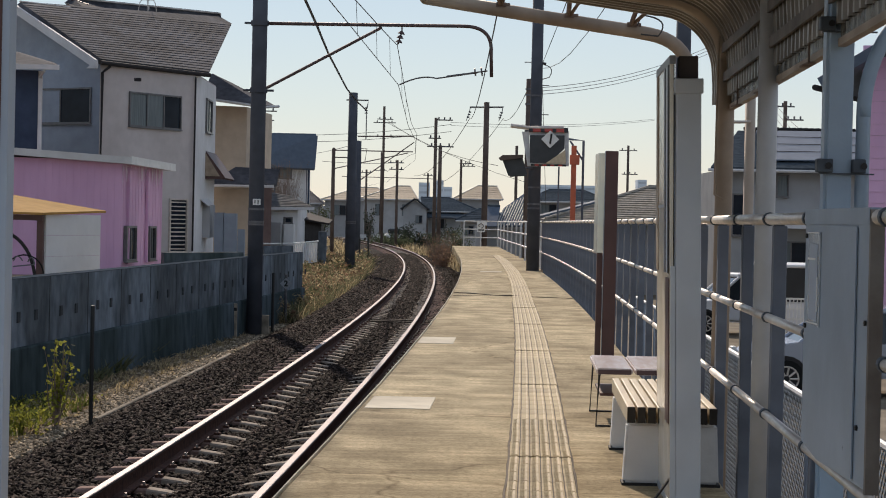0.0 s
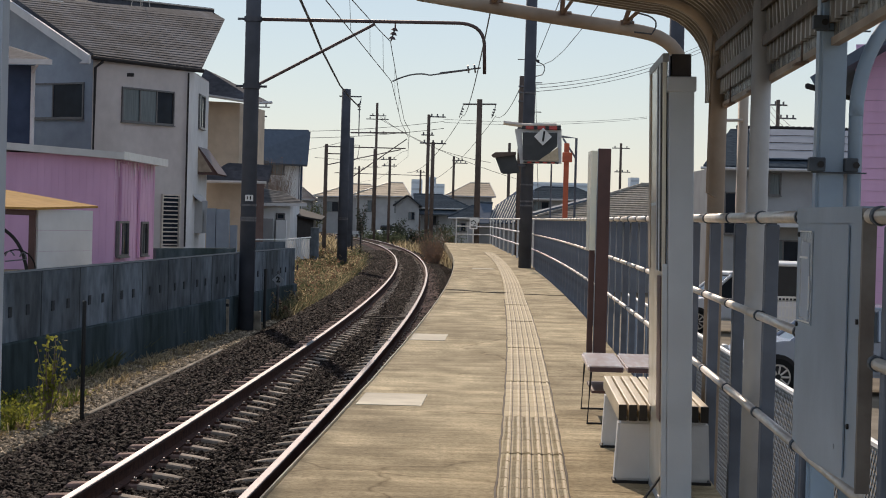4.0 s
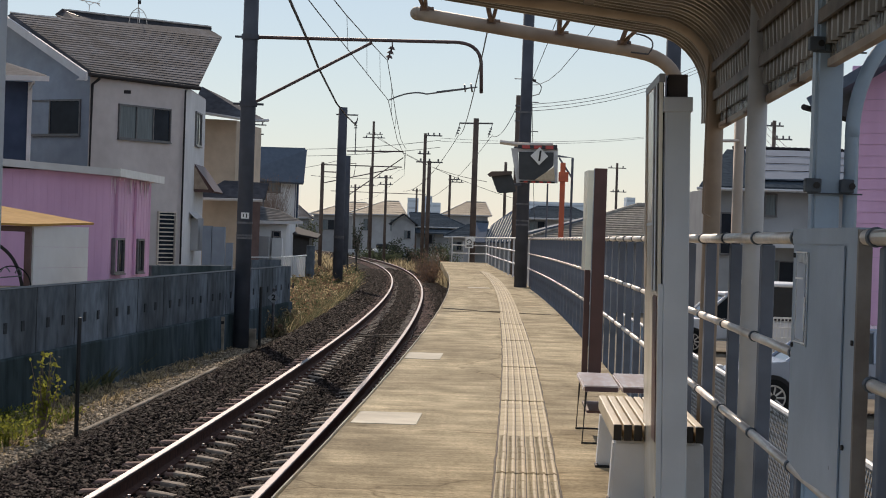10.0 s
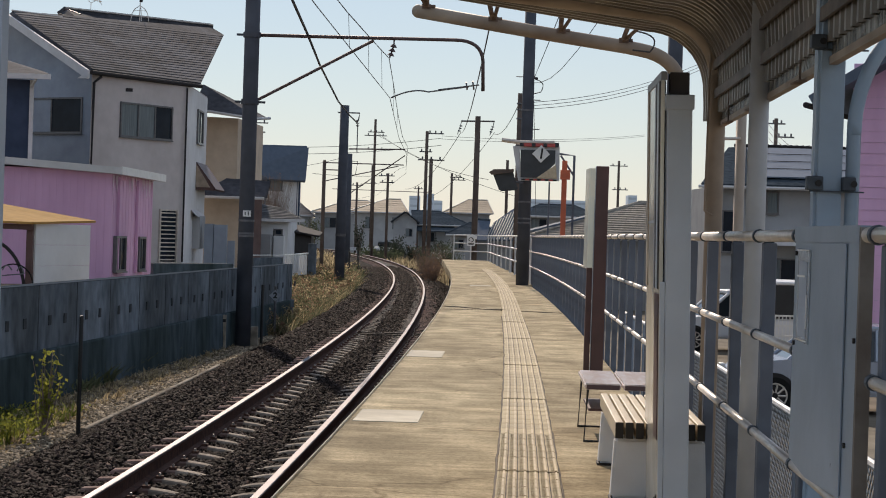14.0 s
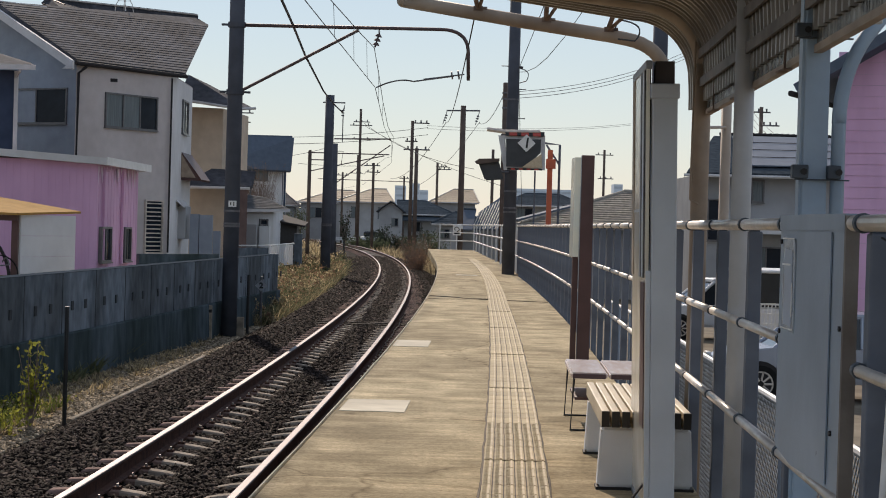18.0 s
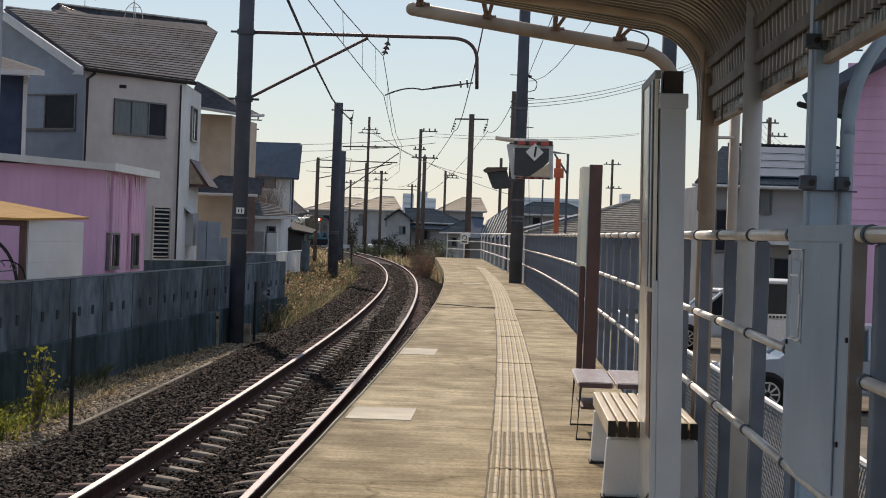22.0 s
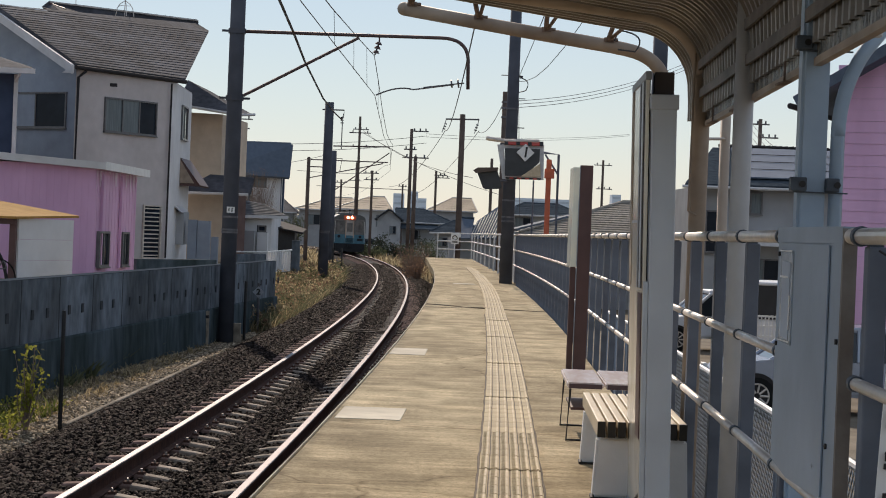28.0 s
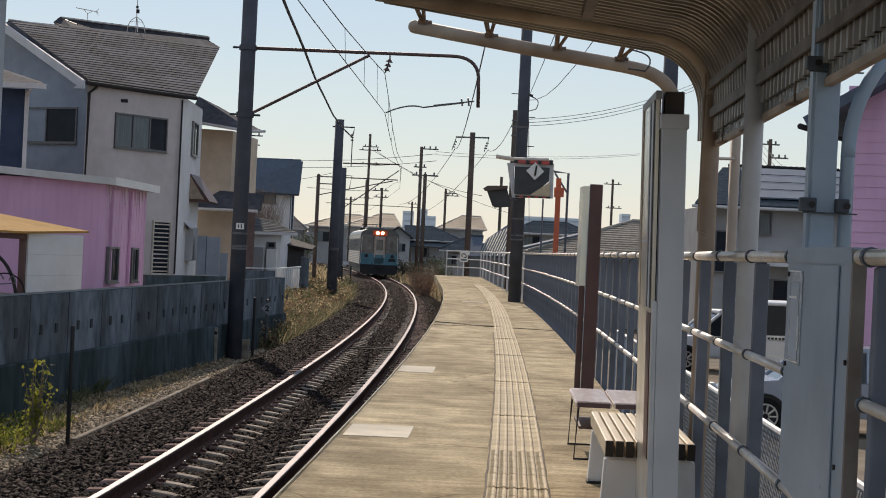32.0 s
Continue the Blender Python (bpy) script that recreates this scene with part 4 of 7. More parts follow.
for py, pz in ((5.97, 1.12), (5.97, 0.85), (5.2, 0.62), (5.35, 0.55), (5.12, 0.9)):
    bm = B()
    tube(bm, [(-0.006, py, pz), (0.0, py, pz)], 0.008, 6)
    part("rivet", bm, "dark", cb)
pk = thing("plastic_pocket", "clear plastic pocket with a faded paper label on the cabinet", "label pocket", at=(1.098, 0, 0))
bm = B()
slab(bm, [(-0.002, 5.93, 1.135), (-0.002, 5.93, 0.86), (-0.002, 5.75, 0.855), (-0.002, 5.75, 1.13)], 0.003)
part("sleeve", bm, "plastic", pk)
bm = B()
slab(bm, [(-0.004, 5.90, 1.10), (-0.004, 5.90, 0.875), (-0.004, 5.78, 0.87), (-0.004, 5.78, 1.095)], 0.0015)
part("paper", bm, "panel_grey", pk)
for z0, z1, ya, yb in ((1.128, 1.132, 5.93, 5.75), (0.862, 0.866, 5.93, 5.75), (1.05, 1.056, 5.92, 5.80), (0.90, 1.0, 5.772, 5.766)):
    bm = B()
    box(bm, -0.0065, -0.0045, yb, ya, z0, z1)
    part("crease", bm, "white", pk)

# white banner tied to the near fence
bn = thing("banner", "white vertical banner with dark brush writing tied to the fence", "banner", at=(0.008, 0, 0))
bm = B()
slab(bm, [(1.16, 4.80, 1.158), (1.122, 4.80, 0.30), (1.38, 4.82, 0.30), (1.40, 4.82, 1.158)], 0.004)
part("cloth", bm, "white", bn)
for k in range(7):
    z = 0.86 - 0.10 * k
    x0 = 1.152 + 0.02 * (z - 0.86)
    bm = B()
    box(bm, x0, x0 + 0.011, 4.788, 4.795, z - 0.05, z - 0.036)
    box(bm, x0 + 0.002, x0 + 0.010, 4.788, 4.795, z - 0.03, z - 0.008)
    part("writing_bar", bm, "dark", bn)
for k in range(6):
    z = 1.06 - 0.13 * k
    x0 = 1.178 + 0.02 * (z - 0.86)
    bm = B()
    box(bm, x0, x0 + 0.006, 4.788, 4.795, z - 0.09, z)
    part("writing_bar", bm, "dark", bn)
for zt in (1.12, 0.34):
    bm = B()
    tube(bm, [(1.15, 4.79, zt), (1.127, 4.84, zt + 0.02)], 0.003, 5)
    part("tie", bm, "dark", bn)

# ==== benches ====
bench = thing("slatted_bench", "bench of pale wooden slats on white concrete blocks", "bench", at=(1.02, 8.65, 0), rz=-2.5)
for y0 in (0.0, 1.35):
    bm = B()
    prism(bm, [(-0.21, y0), (0.21, y0), (0.21, y0 + 0.12), (-0.21, y0 + 0.12)], 0.01, 0.275)
    for v in bm.verts:
        if v.co.z > 0.1:
            v.co.x *= 0.94
    bmesh.ops.bevel(bm, geom=bm.edges[:], offset=0.012, segments=2, affect="EDGES")
    part("block", bm, "bench_concrete", bench, "white-painted concrete block")
    bm = B()
    box(bm, -0.215, 0.215, y0 - 0.005, y0 + 0.125, 0.0, 0.012)
    part("foot", bm, "dark", bench)
for k in range(9):
    x = -0.20 + k * 0.0445
    bm = B()
    box(bm, x, x + 0.036, -0.05, 1.55, 0.279, 0.35, bev=0.005)
    s = part("slat", bm, "bench_slat", bench)
    bm = B()
    box(bm, x + 0.001, x + 0.035, -0.056, -0.046, 0.280, 0.349)
    part("slat_end", bm, "slat_end", s, "dark cut end")
b2 = thing("pink_bench", "pale pink bench seat on thin black steel legs", "bench", at=(1.12, 11.5, 0), rz=-2)
for k in range(2):
    bm = B()
    y0 = 0.0
    x0 = -0.23 + k * 0.215
    slab(bm, [(x0, -0.42, 0.335), (x0 + 0.205, -0.42, 0.335), (x0 + 0.205, 0.55, 0.345), (x0, 0.55, 0.345)], 0.035)
    bmesh.ops.bevel(bm, geom=bm.edges[:], offset=0.008, segments=2, affect="EDGES")
    s = part("seat_board", bm, "bench_pink", b2)
    bm = B()
    box(bm, x0 + 0.01, x0 + 0.195, -0.424, -0.419, 0.302, 0.328)
    part("rim", bm, "bench_rim", s)
for y0 in (-0.38, 0.5):
    bm = B()
    tube(bm, [(-0.21, y0, 0.31), (-0.225, y0, 0.008), (0.2, y0, 0.008), (0.19, y0, 0.31)], 0.008, 6)
    part("leg_frame", bm, "black", b2)
bm = B()
box(bm, -0.2, 0.2, -0.3, 0.4, 0.17, 0.185)
part("under_shelf", bm, "sign_brown", b2)

# brown sign post
sp = thing("sign_board", "tall brown steel sign with a pale glossy face", "sign", at=(1.4, 17.0, 0), rz=0)
bm = B()
box(bm, -0.02, 0.088, -0.03, 0.03, 0.0, 1.775, bev=0.004)
part("post", bm, "sign_brown", sp)
bm = B()
box(bm, -0.078, -0.028, -0.02, 0.38, 0.9, 1.755)
part("face_panel", bm, "sign_face", sp, "pale green and cream sign face")
bm = B()
box(bm, -0.075, -0.028, 0.0, 0.06, 0.0, 0.9)
part("post", bm, "sign_brown", sp)
bm = B()
box(bm, -0.027, -0.021, -0.032, -0.02, 0.0, 1.77)
part("edge_strip", bm, "board_edge", sp)

# ==== line poles and wires ====
def pole(name, x, y, z0, z1, r, material, label, lean=0.0, r_top=None):
    p = thing(name, label, "utility pole", at=(x, y, 0))
    bm = B()
    tube(bm, [(0, 0, z0), (lean * (z1 - z0), 0, z1)], r, 16, r_top or r * 0.85)
    part("shaft", bm, material, p, smooth=True)
    return p


def wire(name, pts, r, label="thin dark overhead wire"):
    bm = B()
    tube(bm, pts, r, 5)
    return whole(name, bm, "cable", label, "wire")


p1 = pole("catenary_pole", -3.70, 39, -1.7, 8.3, 0.155, "pole", "dark grey steel pole carrying the overhead wire arm", r_top=0.145)
bm = B()
tube(bm, [(0.1, 0, 4.96), (4.0, 0, 4.99)] + arc((4.0, 0, 4.99), (4.52, 0, 5.0), (4.56, 0, 4.6))[1:] + [(4.58, 0, 4.0)], 0.035, 8)
arm = part("bracket_arm", bm, "arm_rust", p1, "brown pipe arm bent down at its end", smooth=True)
bm = B()
tube(bm, [(0.1, 0, 3.66), (2.4, 0, 4.93)], 0.03, 8)
part("strut", bm, "arm_rust", p1)
for z in (3.64, 4.96):
    bm = B()
    tube(bm, [(0, 0, z - 0.05), (0, 0, z + 0.05)], 0.175, 14)
    tube(bm, [(-0.3, 0, z), (0.3, 0, z)], 0.025, 6)
    part("band", bm, "pole", p1)
bm = B()
tube(bm, [(4.5, 0, 4.12), (3.7, 0, 4.0)], 0.015, 6)
for k in range(2):
    tube(bm, [(4.40 - k * 0.13, 0, 4.11 - k * 0.013), (4.37 - k * 0.13, 0, 4.105 - k * 0.013)], 0.09 - 0.01 * k, 8)
part("insulator", bm, "steel_grey", p1)
bm = B()
tube(bm, [(4.3, 0, 4.08)] + arc((3.5, 0, 3.95), (3.2, 0, 4.03), (2.77, 0, 3.81)), 0.016, 6)
part("steady_arm", bm, "steel_grey", p1)
bm = B()
tube(bm, [(2.80, 0, 4.99), (2.80, 0, 4.86), (2.72, 0, 4.6)], 0.018, 6)
for k in range(3):
    tube(bm, [(2.795 - 0.022 * k, 0, 4.86 - 0.085 * k), (2.785 - 0.022 * k, 0, 4.81 - 0.085 * k)], 0.035, 8, 0.075)
part("insulator", bm, "arm_rust", p1)
bm = B()
box(bm, -0.055, 0.10, -0.17, -0.15, 1.38, 1.50)
tag = part("number_plate", bm, "white", p1, "small white plate")
bm = B()
box(bm, -0.02, 0.0, -0.173, -0.17, 1.41, 1.47)
box(bm, 0.04, 0.06, -0.173, -0.17, 1.40, 1.48)
part("bar", bm, "dark", tag)
for z in (1.30, 1.05, 1.0):
    bm = B()
    tube(bm, [(0, 0, z - 0.02), (0, 0, z + 0.02)], 0.162, 14)
    part("band", bm, "steel_grey", p1)

p2 = pole("catenary_pole", -3.58, 76, -1.7, 6.0, 0.20, "pole", "dark grey concrete pole beside the curve", lean=0.002)
bm = B()
tube(bm, [(-0.25, 0, 5.72), (0.60, 0, 5.72), (0.56, 0, 5.5), (0.5, 0, 5.35)], 0.03, 6)
tube(bm, [(0.53, 0, 5.3), (0.53, 0, 4.2)], 0.02, 6)
for k in range(3):
    tube(bm, [(0.52, 0, 5.45 - 0.1 * k), (0.52, 0, 5.41 - 0.1 * k)], 0.06, 8)
part("bracket", bm, "steel_grey", p2)
for z in (1.05, 0.99):
    bm = B()
    tube(bm, [(0, 0, z - 0.02), (0, 0, z + 0.02)], 0.205, 12)
    part("band", bm, "steel_grey", p2)
p3 = pole("catenary_pole", -4.65, 105, -1.7, 5.3, 0.24, "pole", "dark grey concrete pole beyond the first one")
bm = B()
tube(bm, [(0, 0, 5.55), (3.0, 0, 5.62)], 0.04, 6)
tube(bm, [(0, 0, 3.1), (3.0, 0, 5.3)], 0.03, 6)
tube(bm, [(0, 0, 4.9), (0.5, 0, 4.9), (0.4, 0, 4.2)], 0.025, 6)
part("bracket", bm, "arm_rust", p3)
p4 = pole("catenary_pole", -5.35, 95, -1.7, 4.5, 0.10, "pole_brown", "slim brown steel pole beside the track")
bm = B()
tube(bm, [(0, 0, 4.1), (0.75, 0, 4.1)], 0.03, 6)
part("bracket", bm, "arm_rust", p4)

mast = pole("platform_mast", 2.16, 47.5, 0.0, 7.6, 0.155, "pole", "dark grey concrete mast standing on the platform", r_top=0.13)
for z, s in ((6.02, 1), (6.02, -1), (5.0, -1), (3.75, 1), (4.45, 1)):
    bm = B()
    tube(bm, [(s * 0.12, 0, z), (s * 0.30, 0, z)], 0.012, 5)
    part("step_bolt", bm, "steel_grey", mast)
for z in (2.0, 1.5, 1.6, 4.2):
    bm = B()
    tube(bm, [(0, 0, z - 0.02), (0, 0, z + 0.02)], 0.158, 14)
    part("band", bm, "steel_grey", mast)
bm = B()
tube(bm, arc((0.15, 0, 4.95), (0.45, 0, 4.9), (0.3, 0, 4.65)) + [(0.14, 0, 4.6)], 0.012, 5)
tube(bm, [(0.05, 0, 5.0), (0.22, 0, 4.97)], 0.03, 6)
part("cable_loop", bm, "cable", mast)
m2 = pole("wood_pole", 2.74, 66, -1.7, 5.95, 0.095, "pole_brown", "slim brown pole close behind the platform mast")
for z in (5.6, 5.4, 5.1, 4.2):
    bm = B()
    tube(bm, [(0, 0, z - 0.02), (0, 0, z + 0.03)], 0.108, 10)
    part("band", bm, "steel_grey", m2)
p5 = pole("catenary_pole", 2.05, 100, -1.7, 7.2, 0.16, "pole_brown", "brown concrete pole with a short cross arm")
bm = B()
tube(bm, [(-0.85, 0, 6.93), (0.85, 0, 6.97)], 0.045, 6)
for s in (-1, 1):
    tube(bm, [(s * 0.82, 0, 6.95), (s * 0.82 - 0.05, 0, 6.7), (s * 0.82 - 0.2, 0, 6.25)], 0.02, 5)
    for k in range(3):
        tube(bm, [(s * 0.8 - 0.04 - 0.04 * k, 0, 6.72 - 0.13 * k), (s * 0.8 - 0.05 - 0.04 * k, 0, 6.66 - 0.13 * k)], 0.07, 7)
part("cross_arm", bm, "steel_grey", p5)
bm = B()
box(bm, -0.14, 0.14, -0.2, -0.17, 0.98, 1.22)
part("plate", bm, "white", p5)


def utility(x, y, z1, r, arms, label="brown utility pole with cross arms and wires", material="pole_brown"):
    p = pole("utility_pole", x, y, -1.7, z1, r, material, label)
    for z, a, b in arms:
        bm = B()
        tube(bm, [(a, 0, z), (b, 0, z)], r * 0.35, 5)
        n = 3
        for k in range(n):
            t = a + (b - a) * (k + 0.5) / n
            tube(bm, [(t, 0, z), (t, 0, z + r * 1.6)], r * 0.4, 6)
        part("cross_arm", bm, "steel_grey", p)
    return p


utility(-0.69, 140, 8.45, 0.13, ((8.3, 0.0, 1.2), (7.0, -0.5, 0.4)))
utility(-0.37, 150, 6.9, 0.16, ((6.8, -1.0, 1.0),))
utility(-5.3, 170, 10.9, 0.12, ((9.8, -0.6, 0.8), (9.5, -0.9, 1.0), (8.3, -0.8, 0.9)))
utility(-3.6, 150, 5.7, 0.11, ((5.5, -0.7, 0.5), (5.0, -0.6, 0.5)))
utility(1.9, 230, 8.4, 0.16, ((7.9, -0.2, 1.2), (7.6, 0.0, 1.6)))
utility(-2.1, 250, 7.2, 0.13, ((6.9, -0.6, 0.6),))
utility(-7.9, 200, 6.2, 0.12, ((5.9, -0.6, 0.6),))
utility(-6.9, 215, 8.5, 0.10, ((6.5, -0.8, 0.6),))
utility(25.7, 150, 10.8, 0.17, ((10.4, -1.1, 0.7), (9.4, 0.0, 1.4)))
utility(18.5, 200, 9.2, 0.14, ((8.7, -0.9, 0.9), (6.3, -0.6, 1.0)))
utility(4.7, 130, 6.2, 0.11, ())
utility(4.17, 35, 6.5, 0.15, (), "grey concrete pole behind the canopy", "pole")
utility(-13.8, 150, 9.6, 0.14, ((9.2, -0.8, 1.0), (8.5, -1.0, 0.8)))

# overhead line and feeders
wire("contact_wire", [(-2.06, 6, 3.85), (-1.46, 24, 3.81), (-0.95, 39, 3.81), (-1.05, 55, 3.80), (-1.0, 66, 3.82), (-1.35, 90, 3.9), (-4.2, 145, 3.95), (-9.0, 190, 4.0)], 0.007)
wire("messenger_wire", [(-2.1, 6, 4.05), (-1.74, 17, 4.12), (-1.345, 28.6, 4.31), (-1.13, 34.9, 4.47), (-0.99, 39, 4.59), (-1.0, 43.8, 4.46), (-1.01, 50, 4.2), (-1.01, 58, 3.99),
                        (-1.0, 66, 4.1), (-1.1, 76, 4.5), (-1.35, 90, 4.2), (-1.9, 105, 4.6), (-4.2, 145, 4.7)], 0.008)
wire("feeder_cable", [(-2.0, 5, 5.3), (-2.5, 33, 5.02), (-2.6, 39, 4.99), (-2.77, 46, 5.0), (-2.97, 59, 5.03), (-3.02, 68, 5.15), (-3.05, 76, 5.33)], 0.026, "thick black feeder cable along the line")
for y, xa, za, xb, zb in ((28.8, -1.31, 3.81, -1.34, 4.31), (33.0, -1.17, 3.81, -1.19, 4.42), (36.5, -1.04, 3.81, -1.07, 4.52), (43.8, -0.98, 3.81, -1.0, 4.46), (50, -1.02, 3.80, -1.01, 4.2)):
    wire("dropper", [(xa, y, za), (xb, y, zb)], 0.004)
wire("line_wire", sag((0.73, 28, 4.3), (1.20, 100, 6.35), 0.5), 0.012)
wire("line_wire", sag((1.20, 100, 6.35), (-2.6, 170, 5.0), 0.8), 0.016)
wire("line_wire", sag((2.85, 100, 6.35), (2.72, 66, 5.65), 0.4), 0.012)
wire("line_wire", [(2.28, 47.5, 4.95), (1.99, 36, 4.73), (1.61, 26, 4.22)], 0.007)
wire("line_wire", [(2.26, 47.5, 4.86), (2.32, 45, 4.68), (2.41, 42.5, 4.59), (2.49, 40, 4.59), (2.56, 36, 4.65), (2.57, 32, 4.71), (2.56, 29, 4.76)], 0.007)
wire("line_wire", sag((2.9, 100, 6.4), (-0.4, 160, 4.2), 0.5), 0.014)
wire("line_wire", sag((2.3, 47.5, 4.42), (3.1, 60, 1.5), 0.05), 0.008)
for k in range(3):
    wire("service_wire", sag((2.3, 47.5, 4.40 - 0.08 * k), (8.6, 60, 6.95 - 0.10 * k), 0.29), 0.007)
for za, zb in ((7.4, 8.0), (6.9, 7.5)):
    wire("far_wire", sag((-14.5, 150, za), (0.4, 140, zb), 0.3), 0.018)
for dz in (0.0, 0.22):
    wire("far_wire", sag((0.35, 140, 8.15 - dz), (17.38, 165, 10.04 - dz * 0.5), 0.32), 0.012)
wire("far_wire", sag((-5.0, 170, 9.7), (3.2, 120, 4.6), 0.6), 0.018)
wire("far_wire", sag((-5.0, 170, 9.5), (8.0, 170, 4.4), 0.5), 0.018)
wire("far_wire", sag((-14.0, 150, 6.0), (-4.6, 105, 5.2), 0.4), 0.014)
wire("far_wire", sag((-9.0, 145, 5.35), (-3.6, 150, 5.5), 0.1), 0.016)
for k in range(3):
    wire("service_wire", sag((25.0, 150, 10.5 - 0.5 * k), (14.2, 75, 4.4 - 0.25 * k), 0.2), 0.014)
g = thing("line_gantry", "brown lattice beam across the far track", "gantry", at=(0, 160, 0))
bm = B()
tube(bm, [(-9.0, 0, 6.7), (-2.6, 0, 6.7)], 0.05, 6)
tube(bm, [(-9.0, 0, 5.2), (-3.0, 0, 6.6)], 0.045, 6)
tube(bm, [(-8.3, 0, 4.6), (-0.6, 0, 4.55)], 0.03, 6)
part("beam", bm, "arm_rust", g)
bm = B()
tube(bm, [(-9.0, 0, -1.7), (-9.0, 0, 6.9)], 0.11, 10)
part("post", bm, "pole_brown", g)

# ==== mirrors and signs on the platform ====
mr = thing("platform_mirror", "large hooded platform mirror with striped rim and number plate", "mirror", at=(2.38, 46.6, 0))
bm = B()
pts = [(-0.58, 0, 3.29), (0.52, 0, 3.32), (0.54, 0, 2.50), (-0.43, 0, 2.48)]
slab(bm, [pts[0], pts[3], pts[2], pts[1]], 0.06)
part("backing", bm, "white_rail", mr)
bm = B()
slab(bm, [(-0.42, -0.07, 3.20), (-0.36, -0.07, 2.56), (0.46, -0.07, 2.56), (0.40, -0.07, 3.22)], 0.01)
part("glass", bm, "mirror", mr, "mirror glass showing the dark canopy")
# dark sheet laid over the glass as its reflection of the canopy
bm = B()
slab(bm, [(-0.40, -0.078, 3.21), (-0.38, -0.078, 2.56), (0.06, -0.078, 2.56), (0.42, -0.078, 2.90), (0.42, -0.078, 3.22)], 0.006)
part("dark_face", bm, "mirror_back", mr, "dark sheet over the mirror in place of the canopy's reflection")
bm = B()
slab(bm, [(-0.02, -0.08, 2.55), (0.47, -0.08, 2.55), (0.44, -0.08, 2.88)], 0.006)
part("lower_face", bm, "bench_slat", mr, "yellowish lower corner")
for k in range(10):
    bm = B()
    x0 = -0.42 + k * 0.092
    slab(bm, [(x0, -0.10, 3.30), (x0 + 0.092, -0.10, 3.30), (x0 + 0.092, -0.02, 3.40), (x0, -0.02, 3.40)], 0.02)
    part("rim_stripe", bm, "red" if k % 3 else "black", mr)
for k in range(9):
    bm = B()
    x0 = -0.36 + k * 0.092
    box(bm, x0, x0 + 0.092, -0.09, -0.05, 2.49, 2.53)
    part("rim_stripe", bm, "red" if k % 2 else "black", mr)
bm = B()
tube(bm, [(-0.85, 0, 3.43), (-0.42, 0, 3.38), (0.4, 0, 3.40)], 0.05, 8)
part("hood_bar", bm, "galv", mr)
bm = B()
slab(bm, [(0.08, -0.12, 2.91), (0.29, -0.12, 3.12), (0.08, -0.12, 3.33), (-0.13, -0.12, 3.12)][::-1], 0.012)
pl = part("stop_plate", bm, "white", mr, "white diamond plate with the figure 1")
cu = bpy.data.curves.new("figure", "FONT")
cu.body, cu.size, cu.extrude, cu.align_x, cu.align_y = "1", 0.34, 0.004, "CENTER", "CENTER"
cu.offset, cu.shear = 0.006, 0.12
tmp = bpy.data.objects.new("figure", cu)
scene.collection.objects.link(tmp)
bpy.context.view_layer.update()
fm = bpy.data.meshes.new_from_object(tmp)
bpy.data.objects.remove(tmp)
fm.materials.clear()
fm.materials.append(M["black"])
fig = new("figure", fm)
fig.parent = pl
fig.matrix_basis = pose(0.08, -0.14, 3.115, 90, 0, 0)
bm = B()
tube(bm, [(-0.2, 0.1, 3.0), (-0.2, 0.9, 3.0)], 0.03, 6)
part("bracket", bm, "pole", mr)
mb = thing("small_mirror", "small dark hooded mirror turned away on the mast", "mirror", at=(1.62, 46.7, 0))
bm = B()
slab(bm, [(-0.28, 0, 2.66), (-0.10, 0, 2.22), (0.34, 0, 2.26), (0.20, 0, 2.72)], 0.12)
bmesh.ops.bevel(bm, geom=bm.edges[:], offset=0.03, segments=2, affect="EDGES")
part("shell", bm, "mirror_back", mb)
bm = B()
slab(bm, [(-0.36, -0.12, 2.66), (-0.30, -0.12, 2.60), (0.22, -0.12, 2.68), (0.22, -0.12, 2.75), (-0.26, -0.12, 2.73)], 0.14)
part("hood", bm, "pole_brown", mb)
bm = B()
tube(bm, [(0.2, 0, 2.45), (0.5, 0.75, 2.45)], 0.03, 6)
part("bracket", bm, "pole", mb)
op = thing("orange_post", "orange steel signal post with a box behind the fence", "signal post", at=(3.06, 47, 0))
bm = B()
box(bm, -0.06, 0.06, -0.06, 0.06, -1.66, 3.0, bev=0.01)
part("post", bm, "orange", op)
bm = B()
box(bm, -0.10, 0.13, -0.1, 0.02, 2.55, 2.78, bev=0.01)
part("box", bm, "orange", op)
gp = thing("steel_bracket_post", "thin grey post with a bent top arm and brace", "post", at=(3.29, 47.1, 0))
bm = B()
tube(bm, [(0, 0, -1.66), (0, 0, 3.13), (-0.36, 0, 3.16)], 0.03, 8)
part("post", bm, "fence_post", gp)
bm = B()
tube(bm, [(0, 0, 2.65), (-0.32, 0, 3.12)], 0.025, 6)
part("brace", bm, "fence_post", gp)
tp = thing("thin_post", "thin grey pipe post behind the fence", "post", at=(2.72, 47.2, 0))
bm = B()
tube(bm, [(0, 0, -1.66), (0, 0, 2.5)], 0.02, 6)
part("pipe", bm, "fence_post", tp)

# markers beside the line
def stake(x, y, h, r, material, label, z0=-1.35):
    bm = B()
    tube(bm, [(x, y, z0), (x, y, -1.2 + h)], r, 8)
    return whole("stake", bm, material, label, "stake")


